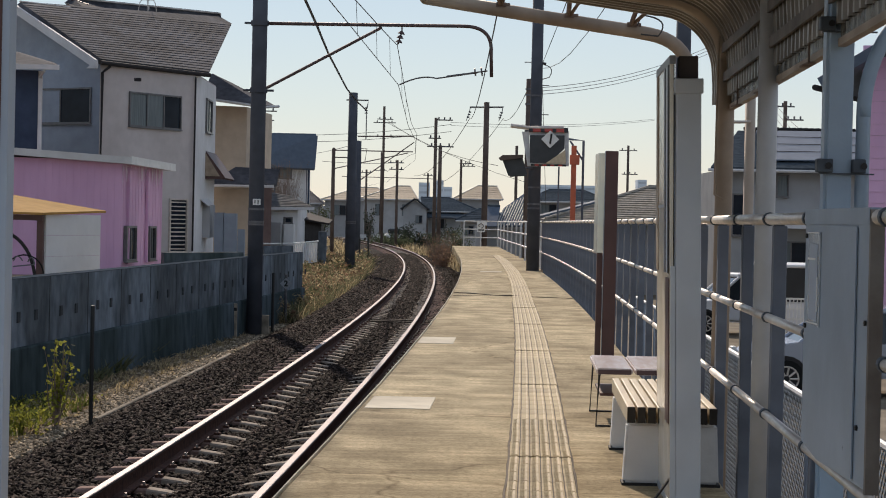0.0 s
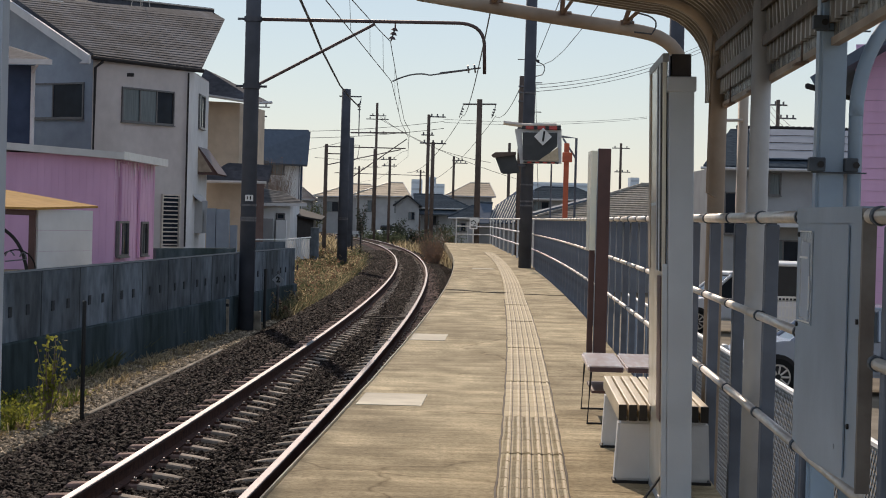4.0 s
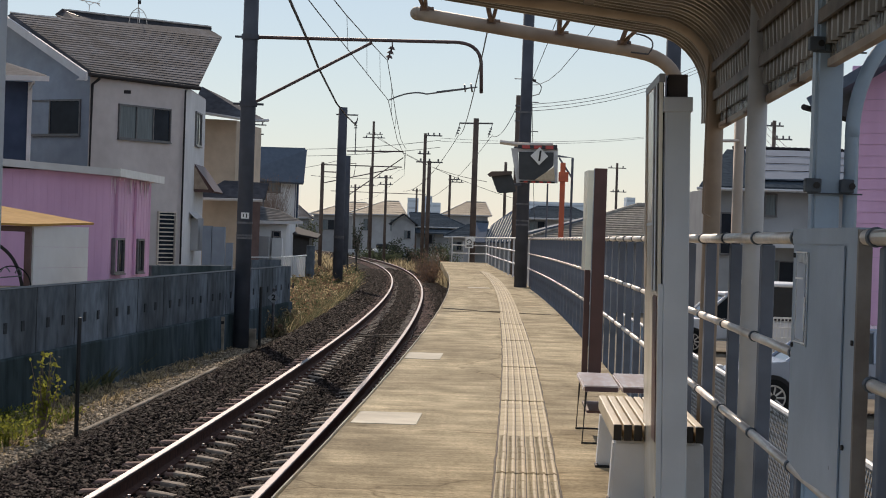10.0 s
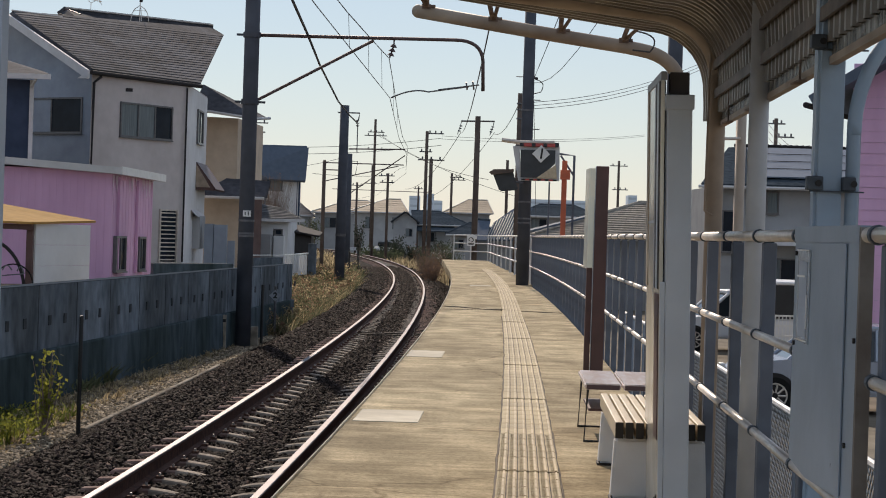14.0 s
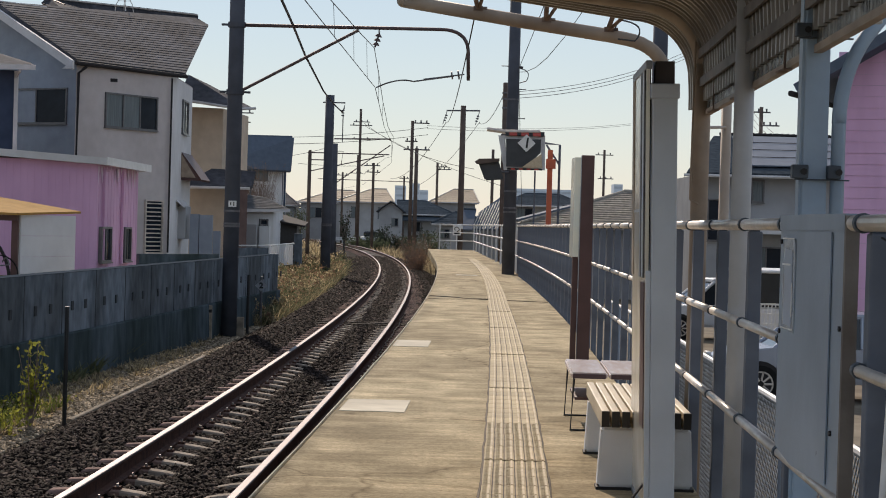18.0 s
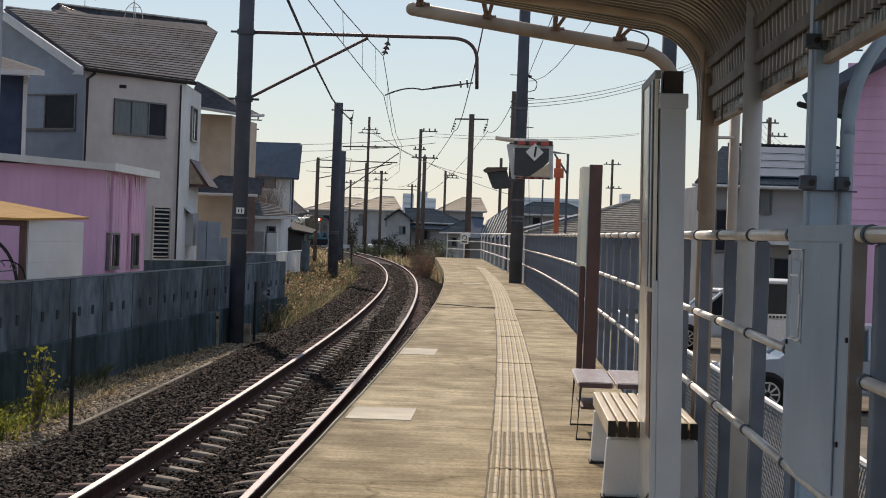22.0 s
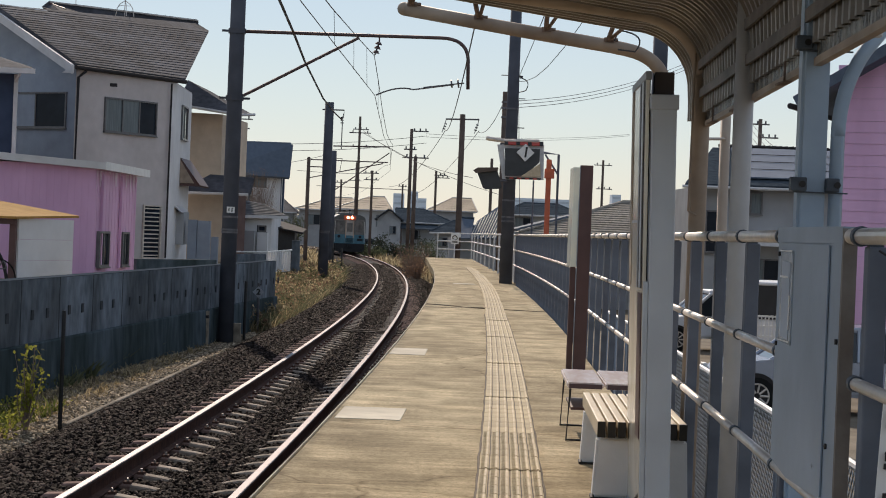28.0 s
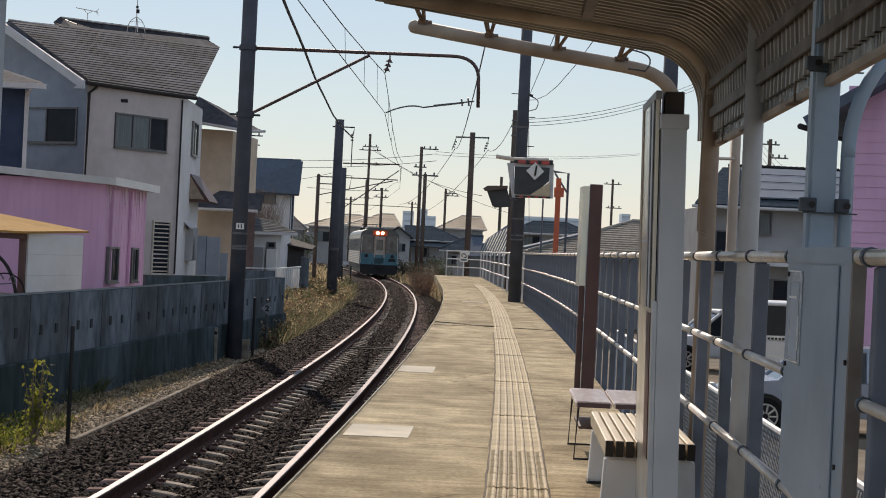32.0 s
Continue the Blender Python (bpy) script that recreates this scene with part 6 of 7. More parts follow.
for k in range(14):
    s = k / 14
    bm = B()
    x, y = -5.65 + 0.6 * s, 75.0 + 5.0 * s
    box(bm, x - 0.03, x + 0.03, y - 0.14, y + 0.14, -0.62, 0.18)
    part("slat", bm, "white_siding", fw)
bm = B()
tube(bm, [(-6.9, 73.5, 0.16), (-5.65, 75.0, 0.18), (-5.05, 80.0, 0.23)], 0.03, 6)
part("top_rail", bm, "white", fw)
gt = thing("gate_pillar", "blue-grey concrete gate pillar at the end of the fence", "pillar")
bm = B()
box(bm, -5.18, -4.85, 82.0, 82.4, -0.9, 0.62, bev=0.03)
part("pillar", bm, "wall_concrete", gt)

# ---- far houses beyond the curve ----
def far_house(x0, x1, y, z0, ze, zr, rx0, rx1, wall_m, roof_m, label, wins=(), over=0.5, depth=9.0, rows=6):
    h = thing("house", label, "house", group="far houses")
    bm = B()
    prism(bm, [(x0, y), (x1, y), (x1, y + depth), (x0, y + depth)], z0, ze)
    part("wall", bm, wall_m, h)
    ridge_a, ridge_b = (rx0, y + depth / 2, zr), (rx1, y + depth / 2, zr)
    roof = tiled(h, [(x0 - over, y - over, ze - 0.05), (x1 + over, y - over, ze - 0.05), ridge_b, ridge_a], roof_m, rows)
    bm = B()
    slab(bm, [(x1 + over, y - over, ze - 0.05), (x1 + over, y + depth + over, ze - 0.05), ridge_b], 0.12)
    slab(bm, [(x0 - over, y + depth + over, ze - 0.05), (x0 - over, y - over, ze - 0.05), ridge_a], 0.12)
    slab(bm, [(x1 + over, y + depth + over, ze - 0.05), (x0 - over, y + depth + over, ze - 0.05), ridge_a, ridge_b], 0.12)
    part("rear_roof", bm, roof_m, h)
    bm = B()
    tube(bm, [ridge_a, ridge_b], 0.10, 6)
    tube(bm, [ridge_b, (x1 + over, y - over, ze)], 0.07, 6)
    tube(bm, [ridge_a, (x0 - over, y - over, ze)], 0.07, 6)
    part("ridge_tiles", bm, "ridge_sunlit" if roof_m == "roof_brown" else roof_m, h)
    bm = B()
    tube(bm, [(x0 - over, y - over - 0.05, ze - 0.12), (x1 + over, y - over - 0.05, ze - 0.12)], 0.08, 6)
    part("gutter", bm, "trim_white", h)
    for wx, wz, ww, wh in wins:
        window(h, pose(wx, y - 0.02, wz), ww, wh, 2, (0,))
    return h


far_house(-15.4, -6.5, 256, -1.7, 3.7, 5.35, -11.3, -8.8, "far_wall", "roof_brown", "far cream house with a sunlit tan tiled roof", ((-13.5, 2.3, 1.6, 1.2), (-8.6, 2.3, 1.6, 1.2)))
far_house(-9.8, -3.6, 241, -1.7, 3.75, 5.40, -6.0, -4.2, "far_wall", "roof_brown", "far grey house with a sunlit brown tiled roof", ((-7.9, 2.4, 0.9, 1.3), (-4.6, 2.4, 0.9, 1.3)))


def gable_house(x0, x1, y, z0, ze, zr, depth, wall_m, roof_m, label):
    """A house that turns its gable to the line."""
    h = thing("house", label, "house", group="far houses")
    xm = (x0 + x1) / 2
    bm = B()
    prism(bm, [(x0, y), (x1, y), (x1, y + depth), (x0, y + depth)], z0, ze)
    part("wall", bm, wall_m, h)
    bm = B()
    slab(bm, [(x0, y, ze), (x1, y, ze), (xm, y, zr - 0.1)], 0.1)
    part("gable", bm, wall_m, h)
    over, drop = 0.25, (zr - ze) / (xm - x0) * 0.25
    for s in (-1, 1):
        e = x0 - over if s < 0 else x1 + over
        bm = B()
        slab(bm, [(xm, y - 0.4, zr), (xm, y + depth, zr), (e, y + depth, ze - drop), (e, y - 0.4, ze - drop)][::s], 0.12)
        part("roof", bm, roof_m, h)
        bm = B()
        tube(bm, [(xm, y - 0.42, zr), (e, y - 0.42, ze - drop)], 0.06, 6)
        part("barge_board", bm, "gutter", h)
    window(h, pose(x1 - 0.75, y - 0.02, 1.3), 0.6, 0.7, 2, (0,))
    return h


gable_house(-4.1, -1.75, 200, -1.7, 2.45, 3.35, 9.0, "far_wall", "roof_tile", "far grey house with its gable towards the line")
wing = far_house(-1.6, 3.3, 203, -1.7, 2.25, 3.60, -2.4, 0.6, "far_wall", "roof_tile", "far low house with a dark slate hip roof", ((-0.4, 0.9, 1.2, 0.9),), 0.5, 8)
bm = B()
slab(bm, [(-2.0, 201.2, 1.55), (2.1, 201.2, 1.55), (2.1, 202.9, 2.0), (-2.0, 202.9, 2.0)], 0.1)
part("porch_roof", bm, "roof_tile", wing)
for x in (-1.8, 0.1, 1.9):
    bm = B()
    tube(bm, [(x, 201.4, -1.7), (x, 201.4, 1.5)], 0.06, 6)
    part("porch_post", bm, "steel_grey", wing)
far_house(1.6, 7.2, 258, -1.7, 4.2, 5.95, 4.4, 7.0, "far_wall", "roof_brown", "far house with a sunlit tan roof", ((3.0, 2.6, 1.6, 1.0),))
far_house(1.3, 4.4, 150, -1.7, 1.3, 2.15, 2.7, 3.9, "far_wall", "roof_tile", "low house with a dark tiled roof beyond the platform", ((1.9, 0.5, 0.7, 0.6), (3.4, 0.5, 0.7, 0.6)), 0.4, 6)
far_house(6.0, 10.6, 132, -1.7, 2.7, 3.45, 7.2, 9.6, "far_wall", "roof_tile", "house with a blue-grey tiled roof behind the fence", ((7.0, 2.0, 1.0, 0.8),), 0.5, 8)
far_house(4.6, 13.0, 80, -1.7, 1.34, 2.78, 8.6, 11.5, "far_wall", "roof_worn", "low house with a worn grey-brown tiled roof behind the fence", (), 0.5, 7, 16)
far_house(-22, -16.5, 262, -1.7, 3.2, 4.8, -20, -18, "far_wall", "roof_dark", "far house under a dark roof", ())
far_house(9.0, 15.5, 250, -1.7, 3.2, 4.9, 11, 13.5, "far_wall", "roof_dark", "far house with a dark roof", ())
# ribbed roof and lean-to by the platform end
sr = thing("house", "small house with a dark ribbed tile roof beyond the platform", "house", group="far houses", at=(0, 108, 0))
bm = B()
box(bm, 2.3, 5.2, 1.2, 6.0, -1.7, 1.0)
part("wall", bm, "far_wall", sr)
bm = B()
slab(bm, [(2.85, 0.0, 0.98), (4.6, 0.0, 1.0), (5.5, 3.0, 2.86), (4.55, 3.0, 2.84), (3.28, 1.5, 1.92)], 0.08)
roof = part("roof", bm, "roof_navy", sr)
for k in range(13):
    x0 = 2.90 + 0.135 * k
    bm = B()
    f = min(1.0, 0.52 + 0.06 * k)
    tube(bm, [(x0, -0.03, 1.01), (x0 + 0.87 * f, 2.98 * f, 1.01 + 1.84 * f)], 0.022, 5)
    part("tile_rib", bm, "ridge_sunlit", roof)
bm = B()
slab(bm, [(2.1, -0.4, 0.95), (2.88, -0.4, 0.95), (3.12, 1.6, 2.03), (2.42, 1.6, 2.05)], 0.08)
part("side_roof", bm, "roof_navy", sr)
bm = B()
tube(bm, [(2.42, 1.6, 2.08), (3.12, 1.6, 2.06)], 0.06, 6)
part("ridge", bm, "roof_tile", sr)
bm = B()
box(bm, 1.75, 2.29, 0.3, 2.0, -1.7, 0.95)
part("side_wall", bm, "far_wall", sr)
lr = thing("lean_to_roof", "dark lean-to roof with a pale sunlit edge behind the fence", "roof", at=(0, 0, 0))
bm = B()
slab(bm, [(3.3, 66, 1.35), (3.3, 72, 1.35), (5.6, 72, 2.0), (5.6, 66, 2.0)], 0.06)
part("roof", bm, "roof_navy", lr)
bm = B()
box(bm, 3.4, 5.5, 66.3, 71.7, -1.66, 1.3)
part("wall", bm, "far_wall", lr)

# hills and town on the skyline
hl = B()
n = 60
top = [(-900 + 1800 * i / n, 2600, 16 + 9 * noise.noise((i * 0.31, 0.2, 0)) + 5 * noise.noise((i * 0.9, 3.1, 0))) for i in range(n + 1)]
for (xa, ya, za), (xb, yb, zb) in zip(top, top[1:]):
    vs = [hl.verts.new(p) for p in ((xa, ya, -4), (xb, yb, -4), (xb, yb, zb), (xa, ya, za), (xa, ya + 300, -4), (xb, yb + 300, -4))]
    hl.faces.new((vs[0], vs[1], vs[2], vs[3]))
    hl.faces.new((vs[3], vs[2], vs[5], vs[4]))
whole("far_hills", hl, "hill", "low hills on the horizon, haze put into their blue colour", "hills", kind="structure")
for x0, x1, z1 in ((-11.6, -6.7, 18.6), (-3.7, -0.4, 19.8), (-0.4, 3.5, 16.8), (14, 25, 15), (70, 78, 18), (88, 92, 22), (92.5, 104, 16), (-40, -25, 14), (43, 78, 18.8), (112, 120, 20)):
    t = thing("far_block", "distant block of flats with haze in its blue-grey colour", "building", group="skyline")
    bm = B()
    box(bm, x0, x1, 900, 912, -1.7, z1)
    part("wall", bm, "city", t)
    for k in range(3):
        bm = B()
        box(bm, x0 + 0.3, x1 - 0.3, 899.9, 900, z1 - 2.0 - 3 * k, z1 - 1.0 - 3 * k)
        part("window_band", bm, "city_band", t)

# ---- behind the fence on the other side ----
h8 = thing("house", "grey house with tiled eaves and solar panels on its roof", "house", group="houses behind the fence")
bm = B()
prism(bm, [(9.9, 70), (16.5, 70), (16.5, 78), (9.9, 78)], -1.7, 3.2)
part("wall", bm, "far_wall", h8)
bm = B()
slab(bm, [(9.3, 69.2, 3.25), (17, 69.2, 3.30), (17, 74.5, 4.85), (11.0, 74.5, 4.80)], 0.15)
part("roof", bm, "roof_tile", h8)
bm = B()
slab(bm, [(11.3, 69.9, 3.58), (17, 69.9, 3.62), (17, 74.0, 4.83), (11.6, 74.0, 4.80)], 0.05)
part("solar_panel", bm, "solar", h8)
bm = B()
for k in range(1, 4):
    t = k / 4
    tube(bm, [(11.3 + 0.3 * t, 69.9 + 4.1 * t, 3.60 + 1.23 * t), (17, 69.9 + 4.1 * t, 3.64 + 1.22 * t)], 0.012, 4)
part("panel_joint", bm, "gutter", h8)
for k in range(26):
    bm = B()
    tube(bm, [(11.2 + 0.22 * k, 74.4, 4.86), (11.41 + 0.22 * k, 74.4, 4.89)], 0.075, 6)
    part("ridge_tile", bm, "gutter", h8)
bm = B()
tube(bm, [(9.2, 69.1, 3.14), (17, 69.1, 3.18)], 0.06, 6)
part("gutter", bm, "trim_white", h8)
bm = B()
tube(bm, [(11.3, 69.85, 3.1), (11.2, 69.85, -1.6)], 0.04, 6)
part("downpipe", bm, "trim_white", h8)
window(h8, pose(11.95, 69.95, 2.65), 0.35, 0.7, 1, (0,))
window(h8, pose(10.2, 69.95, 1.6), 0.8, 1.4, 2)
window(h8, pose(12.3, 69.95, -0.2), 1.3, 1.7, 2, (0,))
bm = B()
box(bm, 11.0, 16.0, 68.6, 69.95, 1.15, 1.30)
part("porch_roof", bm, "trim_white", h8)
h9 = thing("house", "pink clapboard house with dark eaves", "house", group="houses behind the fence")
bm = B()
prism(bm, [(8.13, 38.75), (16, 35), (18.6, 40.45), (10.73, 44.2)], -1.7, 4.60)
part("wall", bm, "far_wall", h9)
for k in range(28):
    z = -1.4 + 0.22 * k
    bm = B()
    slab(bm, [(8.13, 38.72, z), (16, 34.97, z), (16, 34.985, z + 0.217), (8.13, 38.735, z + 0.217)], 0.01)
    part("clapboard", bm, "pink_siding", h9)
bm = B()
slab(bm, [(7.2, 38.5, 4.08), (12.2, 36.1, 7.3), (15.1, 42.2, 7.3), (10.1, 44.6, 4.08)], 0.2)
slab(bm, [(12.2, 36.1, 7.3), (17.2, 33.7, 4.08), (20.1, 39.8, 4.08), (15.1, 42.2, 7.3)], 0.2)
part("roof", bm, "roof_navy", h9)
bm = B()
slab(bm, [(8.13, 38.77, 4.60), (16.0, 35.02, 4.60), (12.2, 36.83, 7.0)], 0.1)
part("gable", bm, "pink_siding", h9)
bm = B()
tube(bm, [(7.16, 38.5, 3.9), (10.06, 44.6, 3.9)], 0.06, 8)
part("gutter", bm, "gutter", h9)


# ---- vehicles ----
def wheel(parent, x, y, z, r, w=0.18):
    wh = new("wheel")
    wh.parent, wh.matrix_basis = parent, pose(x, y, z)
    bm = B()
    tube(bm, [(0, -w / 2, 0), (0, w / 2, 0)], r, 24)
    part("tyre", bm, "tyre", wh)
    bm = B()
    tube(bm, [(0, -w / 2 - 0.005, 0), (0, -w / 2, 0)], r * 0.68, 20)
    part("rim_back", bm, "dark", wh)
    bm = B()
    for k in range(9):
        a = k * math.tau / 9
        tube(bm, [(0.05 * math.cos(a), -w / 2 - 0.015, 0.05 * math.sin(a)), (r * 0.64 * math.cos(a), -w / 2 - 0.012, r * 0.64 * math.sin(a))], 0.018, 5)
    tube(bm, [(r * 0.65 * math.cos(a), -w / 2 - 0.01, r * 0.65 * math.sin(a)) for a in np.linspace(0, math.tau, 25)], 0.015, 5)
    part("rim", bm, "galv", wh)


def car(x, y, z, rz, paint, label, length=4.2, height=1.5, kind="hatch"):
    c = thing("car", label, "car", group="parked cars", at=(x, y, z), rz=rz)
    L, H = length, height
    low = [(0.0, 0.35), (0.02, 0.62), (0.25, 0.82), (1.0, 0.92), (L - 0.1, 0.95), (L, 0.6), (L - 0.03, 0.3)]
    if kind == "van":
        low = [(0.0, 0.3), (0.0, 0.75), (0.35, 1.0), (L, 1.05), (L, 0.3)]
    bm = B()
    v0 = [bm.verts.new((px, -0.8, pz)) for px, pz in low]
    v1 = [bm.verts.new((px, 0.8, pz)) for px, pz in low]
    bm.faces.new(v0)
    bm.faces.new(v1[::-1])
    for i in range(len(low)):
        j = (i + 1) % len(low)
        bm.faces.new((v0[i], v1[i], v1[j], v0[j]))
    bmesh.ops.bevel(bm, geom=bm.edges[:], offset=0.06, segments=2, affect="EDGES")
    part("body", bm, paint, c, smooth=False)
    cab = [(0.95, 0.9), (1.65, H - 0.08), (L - 0.55, H - 0.08), (L - 0.12, 0.93)] if kind == "hatch" else [(0.35, 1.0), (0.9, H - 0.06), (L - 0.05, H - 0.06), (L, 1.03)]
    bm = B()
    v0 = [bm.verts.new((px, -0.72 if pz > 1.2 else -0.78, pz)) for px, pz in cab]
    v1 = [bm.verts.new((px, 0.72 if pz > 1.2 else 0.78, pz)) for px, pz in cab]
    bm.faces.new(v0)
    bm.faces.new(v1[::-1])
    for i in range(4):
        j = (i + 1) % 4
        bm.faces.new((v0[i], v1[i], v1[j], v0[j]))
    part("glasshouse", bm, "car_glass", c, "dark glass")
    bm = B()
    (xa, za), (xb, zb) = cab[1], cab[2]
    box(bm, xa - 0.05, xb + 0.05, -0.74, 0.74, za - 0.02, H, bev=0.03)
    part("roof", bm, paint, c)
    for (p, q) in ((cab[0], cab[1]), (cab[2], cab[3])):
        for s in (-1, 1):
            bm = B()
            tube(bm, [(p[0], s * 0.76, p[1]), (q[0], s * 0.74, q[1])], 0.04, 6)
            part("pillar", bm, paint, c)
    for s in (-1, 1):
        bm = B()
        mid = (cab[0][0] + cab[3][0]) / 2
        tube(bm, [(mid, s * 0.785, 0.92), (mid, s * 0.735, H - 0.06)], 0.035, 6)
        part("pillar", bm, paint, c)
    for px in (0.72, L - 0.75):
        bm = B()
        tube(bm, [(px, -0.82, 0.31), (px, -0.5, 0.31)], 0.37, 20)
        part("wheel_arch", bm, "dark", c)
    for px in (0.72, L - 0.75):
        wheel(c, px, -0.78, 0.30, 0.31)
        wheel(c, px, 0.70, 0.30, 0.31)
    for s in (-0.6, 0.6):
        bm = B()
        box(bm, -0.01, 0.08, s - 0.15, s + 0.15, 0.6, 0.74, bev=0.02)
        part("headlight", bm, "white", c)
    return c


car(5.05, 33.8, -1.66, 0, "car_blue", "silver-blue hatchback parked behind the platform", 4.0, 1.5)
car(8.75, 52.4, -1.66, -90, "car_white", "white minivan parked by the pink house", 4.4, 1.93, "van")
car(6.0, 52.0, -1.66, 8, "car_white", "silver estate car parked behind the fence", 4.3, 1.6)
car(10.2, 33.0, -1.66, 10, "car_white", "white car parked near the pink house", 4.3, 1.55)

# low wire fence between the platform and the car park
cf = thing("wire_fence", "low chain-link fence with a pale top rail behind the platform", "fence")


def cf_x(y):
    return fence_x(y) + 0.95


for y in steps(7.0, 31.0, 2.0):
    bm = B()
    tube(bm, [(cf_x(y), y, -1.66), (cf_x(y), y, 0.02)], 0.025, 8)
    part("post", bm, "panel_grey", cf)
ys = steps(7.0, 31.0, 2.0)
for a, b in zip(ys, ys[1:]):
    bm = B()
    tube(bm, [(cf_x(a), a, 0.02), (cf_x(b), b, 0.02)], 0.025, 8)
    part("top_rail", bm, "white_rail", cf)
bm = B()
y = 7.0
while y < 24:
    for d in (-1, 1):
        ya, yb = (y, y + 1.6) if d > 0 else (y + 1.6, y)
        tube(bm, [(cf_x(ya), ya, -1.6), (cf_x(yb), yb, 0.0)], 0.004, 3, caps=False)
    y += 0.075
part("mesh", bm, "mesh_wire", cf, "diamond wire mesh")
wg = thing("white_grille", "white metal grille fence in the car park", "fence", at=(7.0, 43.0, 0))
for k in range(24):
    bm = B()
    box(bm, 0.08 * k, 0.08 * k + 0.022, -0.01, 0.01, -1.66, -0.38)
    part("bar", bm, "white", wg)
for z in (-0.40, -0.62, -0.84, -1.2):
    bm = B()
    box(bm, 0, 1.88, -0.02, 0.02, z, z + 0.04)
    part("rail", bm, "white", wg)

# far road side rail by the crossing
gr = thing("guard_rail", "white guard rail along the far road", "guard rail", at=(0, 185, 0))
bm = B()
box(bm, -9, 4.5, 0, 0.05, -0.55, -0.25)
part("beam", bm, "white_rail", gr)
for k in range(6):
    bm = B()
    tube(bm, [(-8.5 + 2.4 * k, 0.1, -1.7), (-8.5 + 2.4 * k, 0.1, -0.25)], 0.06, 6)
    part("post", bm, "white_rail", gr)
bm = B()
box(bm, -12, 8, 178, 196, -1.75, -1.0)
whole("far_road", bm, "asphalt", "grey road crossing behind the curve", "road", kind="structure")
sc = thing("car", "white car far off on the road", "car", group="parked cars", at=(-5.6, 186.5, -1.0))
bm = B()
box(bm, 0, 1.9, 0, 1.6, 0.2, 0.85, bev=0.15)
part("body", bm, "white", sc)
bm = B()
box(bm, 0.35, 1.6, 0.1, 1.5, 0.85, 1.35, bev=0.15)
part("glasshouse", bm, "car_glass", sc)

# ==== plants ====
def tuft(name, n, area, zf, h, material, label, seed, width=0.012, lean=0.5, category="weeds"):
    """Grass: many thin bent blades. area(rng, n) gives x, y."""
    rng = np.random.default_rng(seed)
    x, y = area(rng, n)
    z = zf(x, y)
    hh = h * rng.uniform(0.35, 1.15, n) * (0.7 + 0.6 * np.abs(np.sin(x * 3.1 + y * 0.9)))
    a = rng.uniform(0, math.tau, n)
    w = width * rng.uniform(0.6, 1.5, n) * np.maximum(1, y / 45)
    lx, ly = rng.normal(0, lean, n) * hh * 0.6, rng.normal(0, lean, n) * hh * 0.6
    ca, sa = np.cos(a) * w, np.sin(a) * w
    v = np.stack([np.stack([x - ca, y - sa, z], -1), np.stack([x + ca, y + sa, z], -1),
                  np.stack([x + lx * 0.4 + ca * 0.8, y + ly * 0.4 + sa * 0.8, z + hh * 0.6], -1), np.stack([x + lx * 0.4 - ca * 0.8, y + ly * 0.4 - sa * 0.8, z + hh * 0.6], -1),
                  np.stack([x + lx, y + ly, z + hh], -1)], 1).reshape(-1, 3)
    i = 5 * np.arange(n)[:, None]
    f = [tuple(r) for r in (i + np.array([0, 1, 2, 3])).tolist()] + [tuple(r) for r in (i + np.array([3, 2, 4])).tolist()]
    me = bpy.data.meshes.new(name)
    me.from_pydata(v.tolist(), [], f)
    me.materials.append(M[material])
    return tagged(new(name, me), label, category, kind="stuff")


def strip(o0, o1, y0, y1, power=1.0, clump=0.0):
    def area(rng, n):
        y = y0 + (y1 - y0) * rng.random(n) ** power
        o = rng.uniform(o0, o1, n)
        if clump:
            cy = np.round(y / clump) * clump
            y = cy + (y - cy) * 0.55
        return np.array([line_x(t) for t in y]) + o, y
    return area


def flat(z):
    return lambda x, y: np.full_like(x, z)


tuft("dry_weeds", 15000, strip(-4.3, -2.05, 43, 105, 1.3, 1.3), flat(-1.2), 0.42, "dry_grass", "tall dry yellow-brown weeds beside the curve", 11, 0.006, 0.85)
tuft("dark_weeds", 22000, strip(-4.4, -2.1, 43, 105, 1.2, 2.3), flat(-1.2), 0.40, "dark_weed", "dark green weeds among the dry grass", 12, 0.01, 0.9)
tuft("verge_grass", 5000, strip(-3.75, -2.75, 16, 40, 1.2, 0.8), flat(-1.2), 0.10, "dry_grass", "short dry grass on the verge", 13, 0.008, 0.9)
tuft("verge_weeds", 1500, strip(-3.9, -2.75, 16, 24, 1.0, 0.7), flat(-1.2), 0.16, "green_grass", "patches of yellow-green grass by the stake", 14, 0.012, 0.8)
tuft("wall_weeds", 1200, strip(-3.75, -3.35, 27, 36, 1.0, 1.2), flat(-1.2), 0.26, "dark_weed", "dark weeds at the foot of the wall", 15, 0.015, 0.8)
tuft("dry_weeds", 2500, strip(-7.5, -3.2, 95, 150, 1.0, 3), flat(-1.1), 0.7, "dry_grass", "pale dry grass along the far curve", 16, 0.02)
tuft("dry_weeds", 1500, strip(1.2, 3.0, 96, 150, 1.0, 3), flat(-1.4), 0.7, "dry_grass", "dry grass beyond the platform", 17, 0.02)


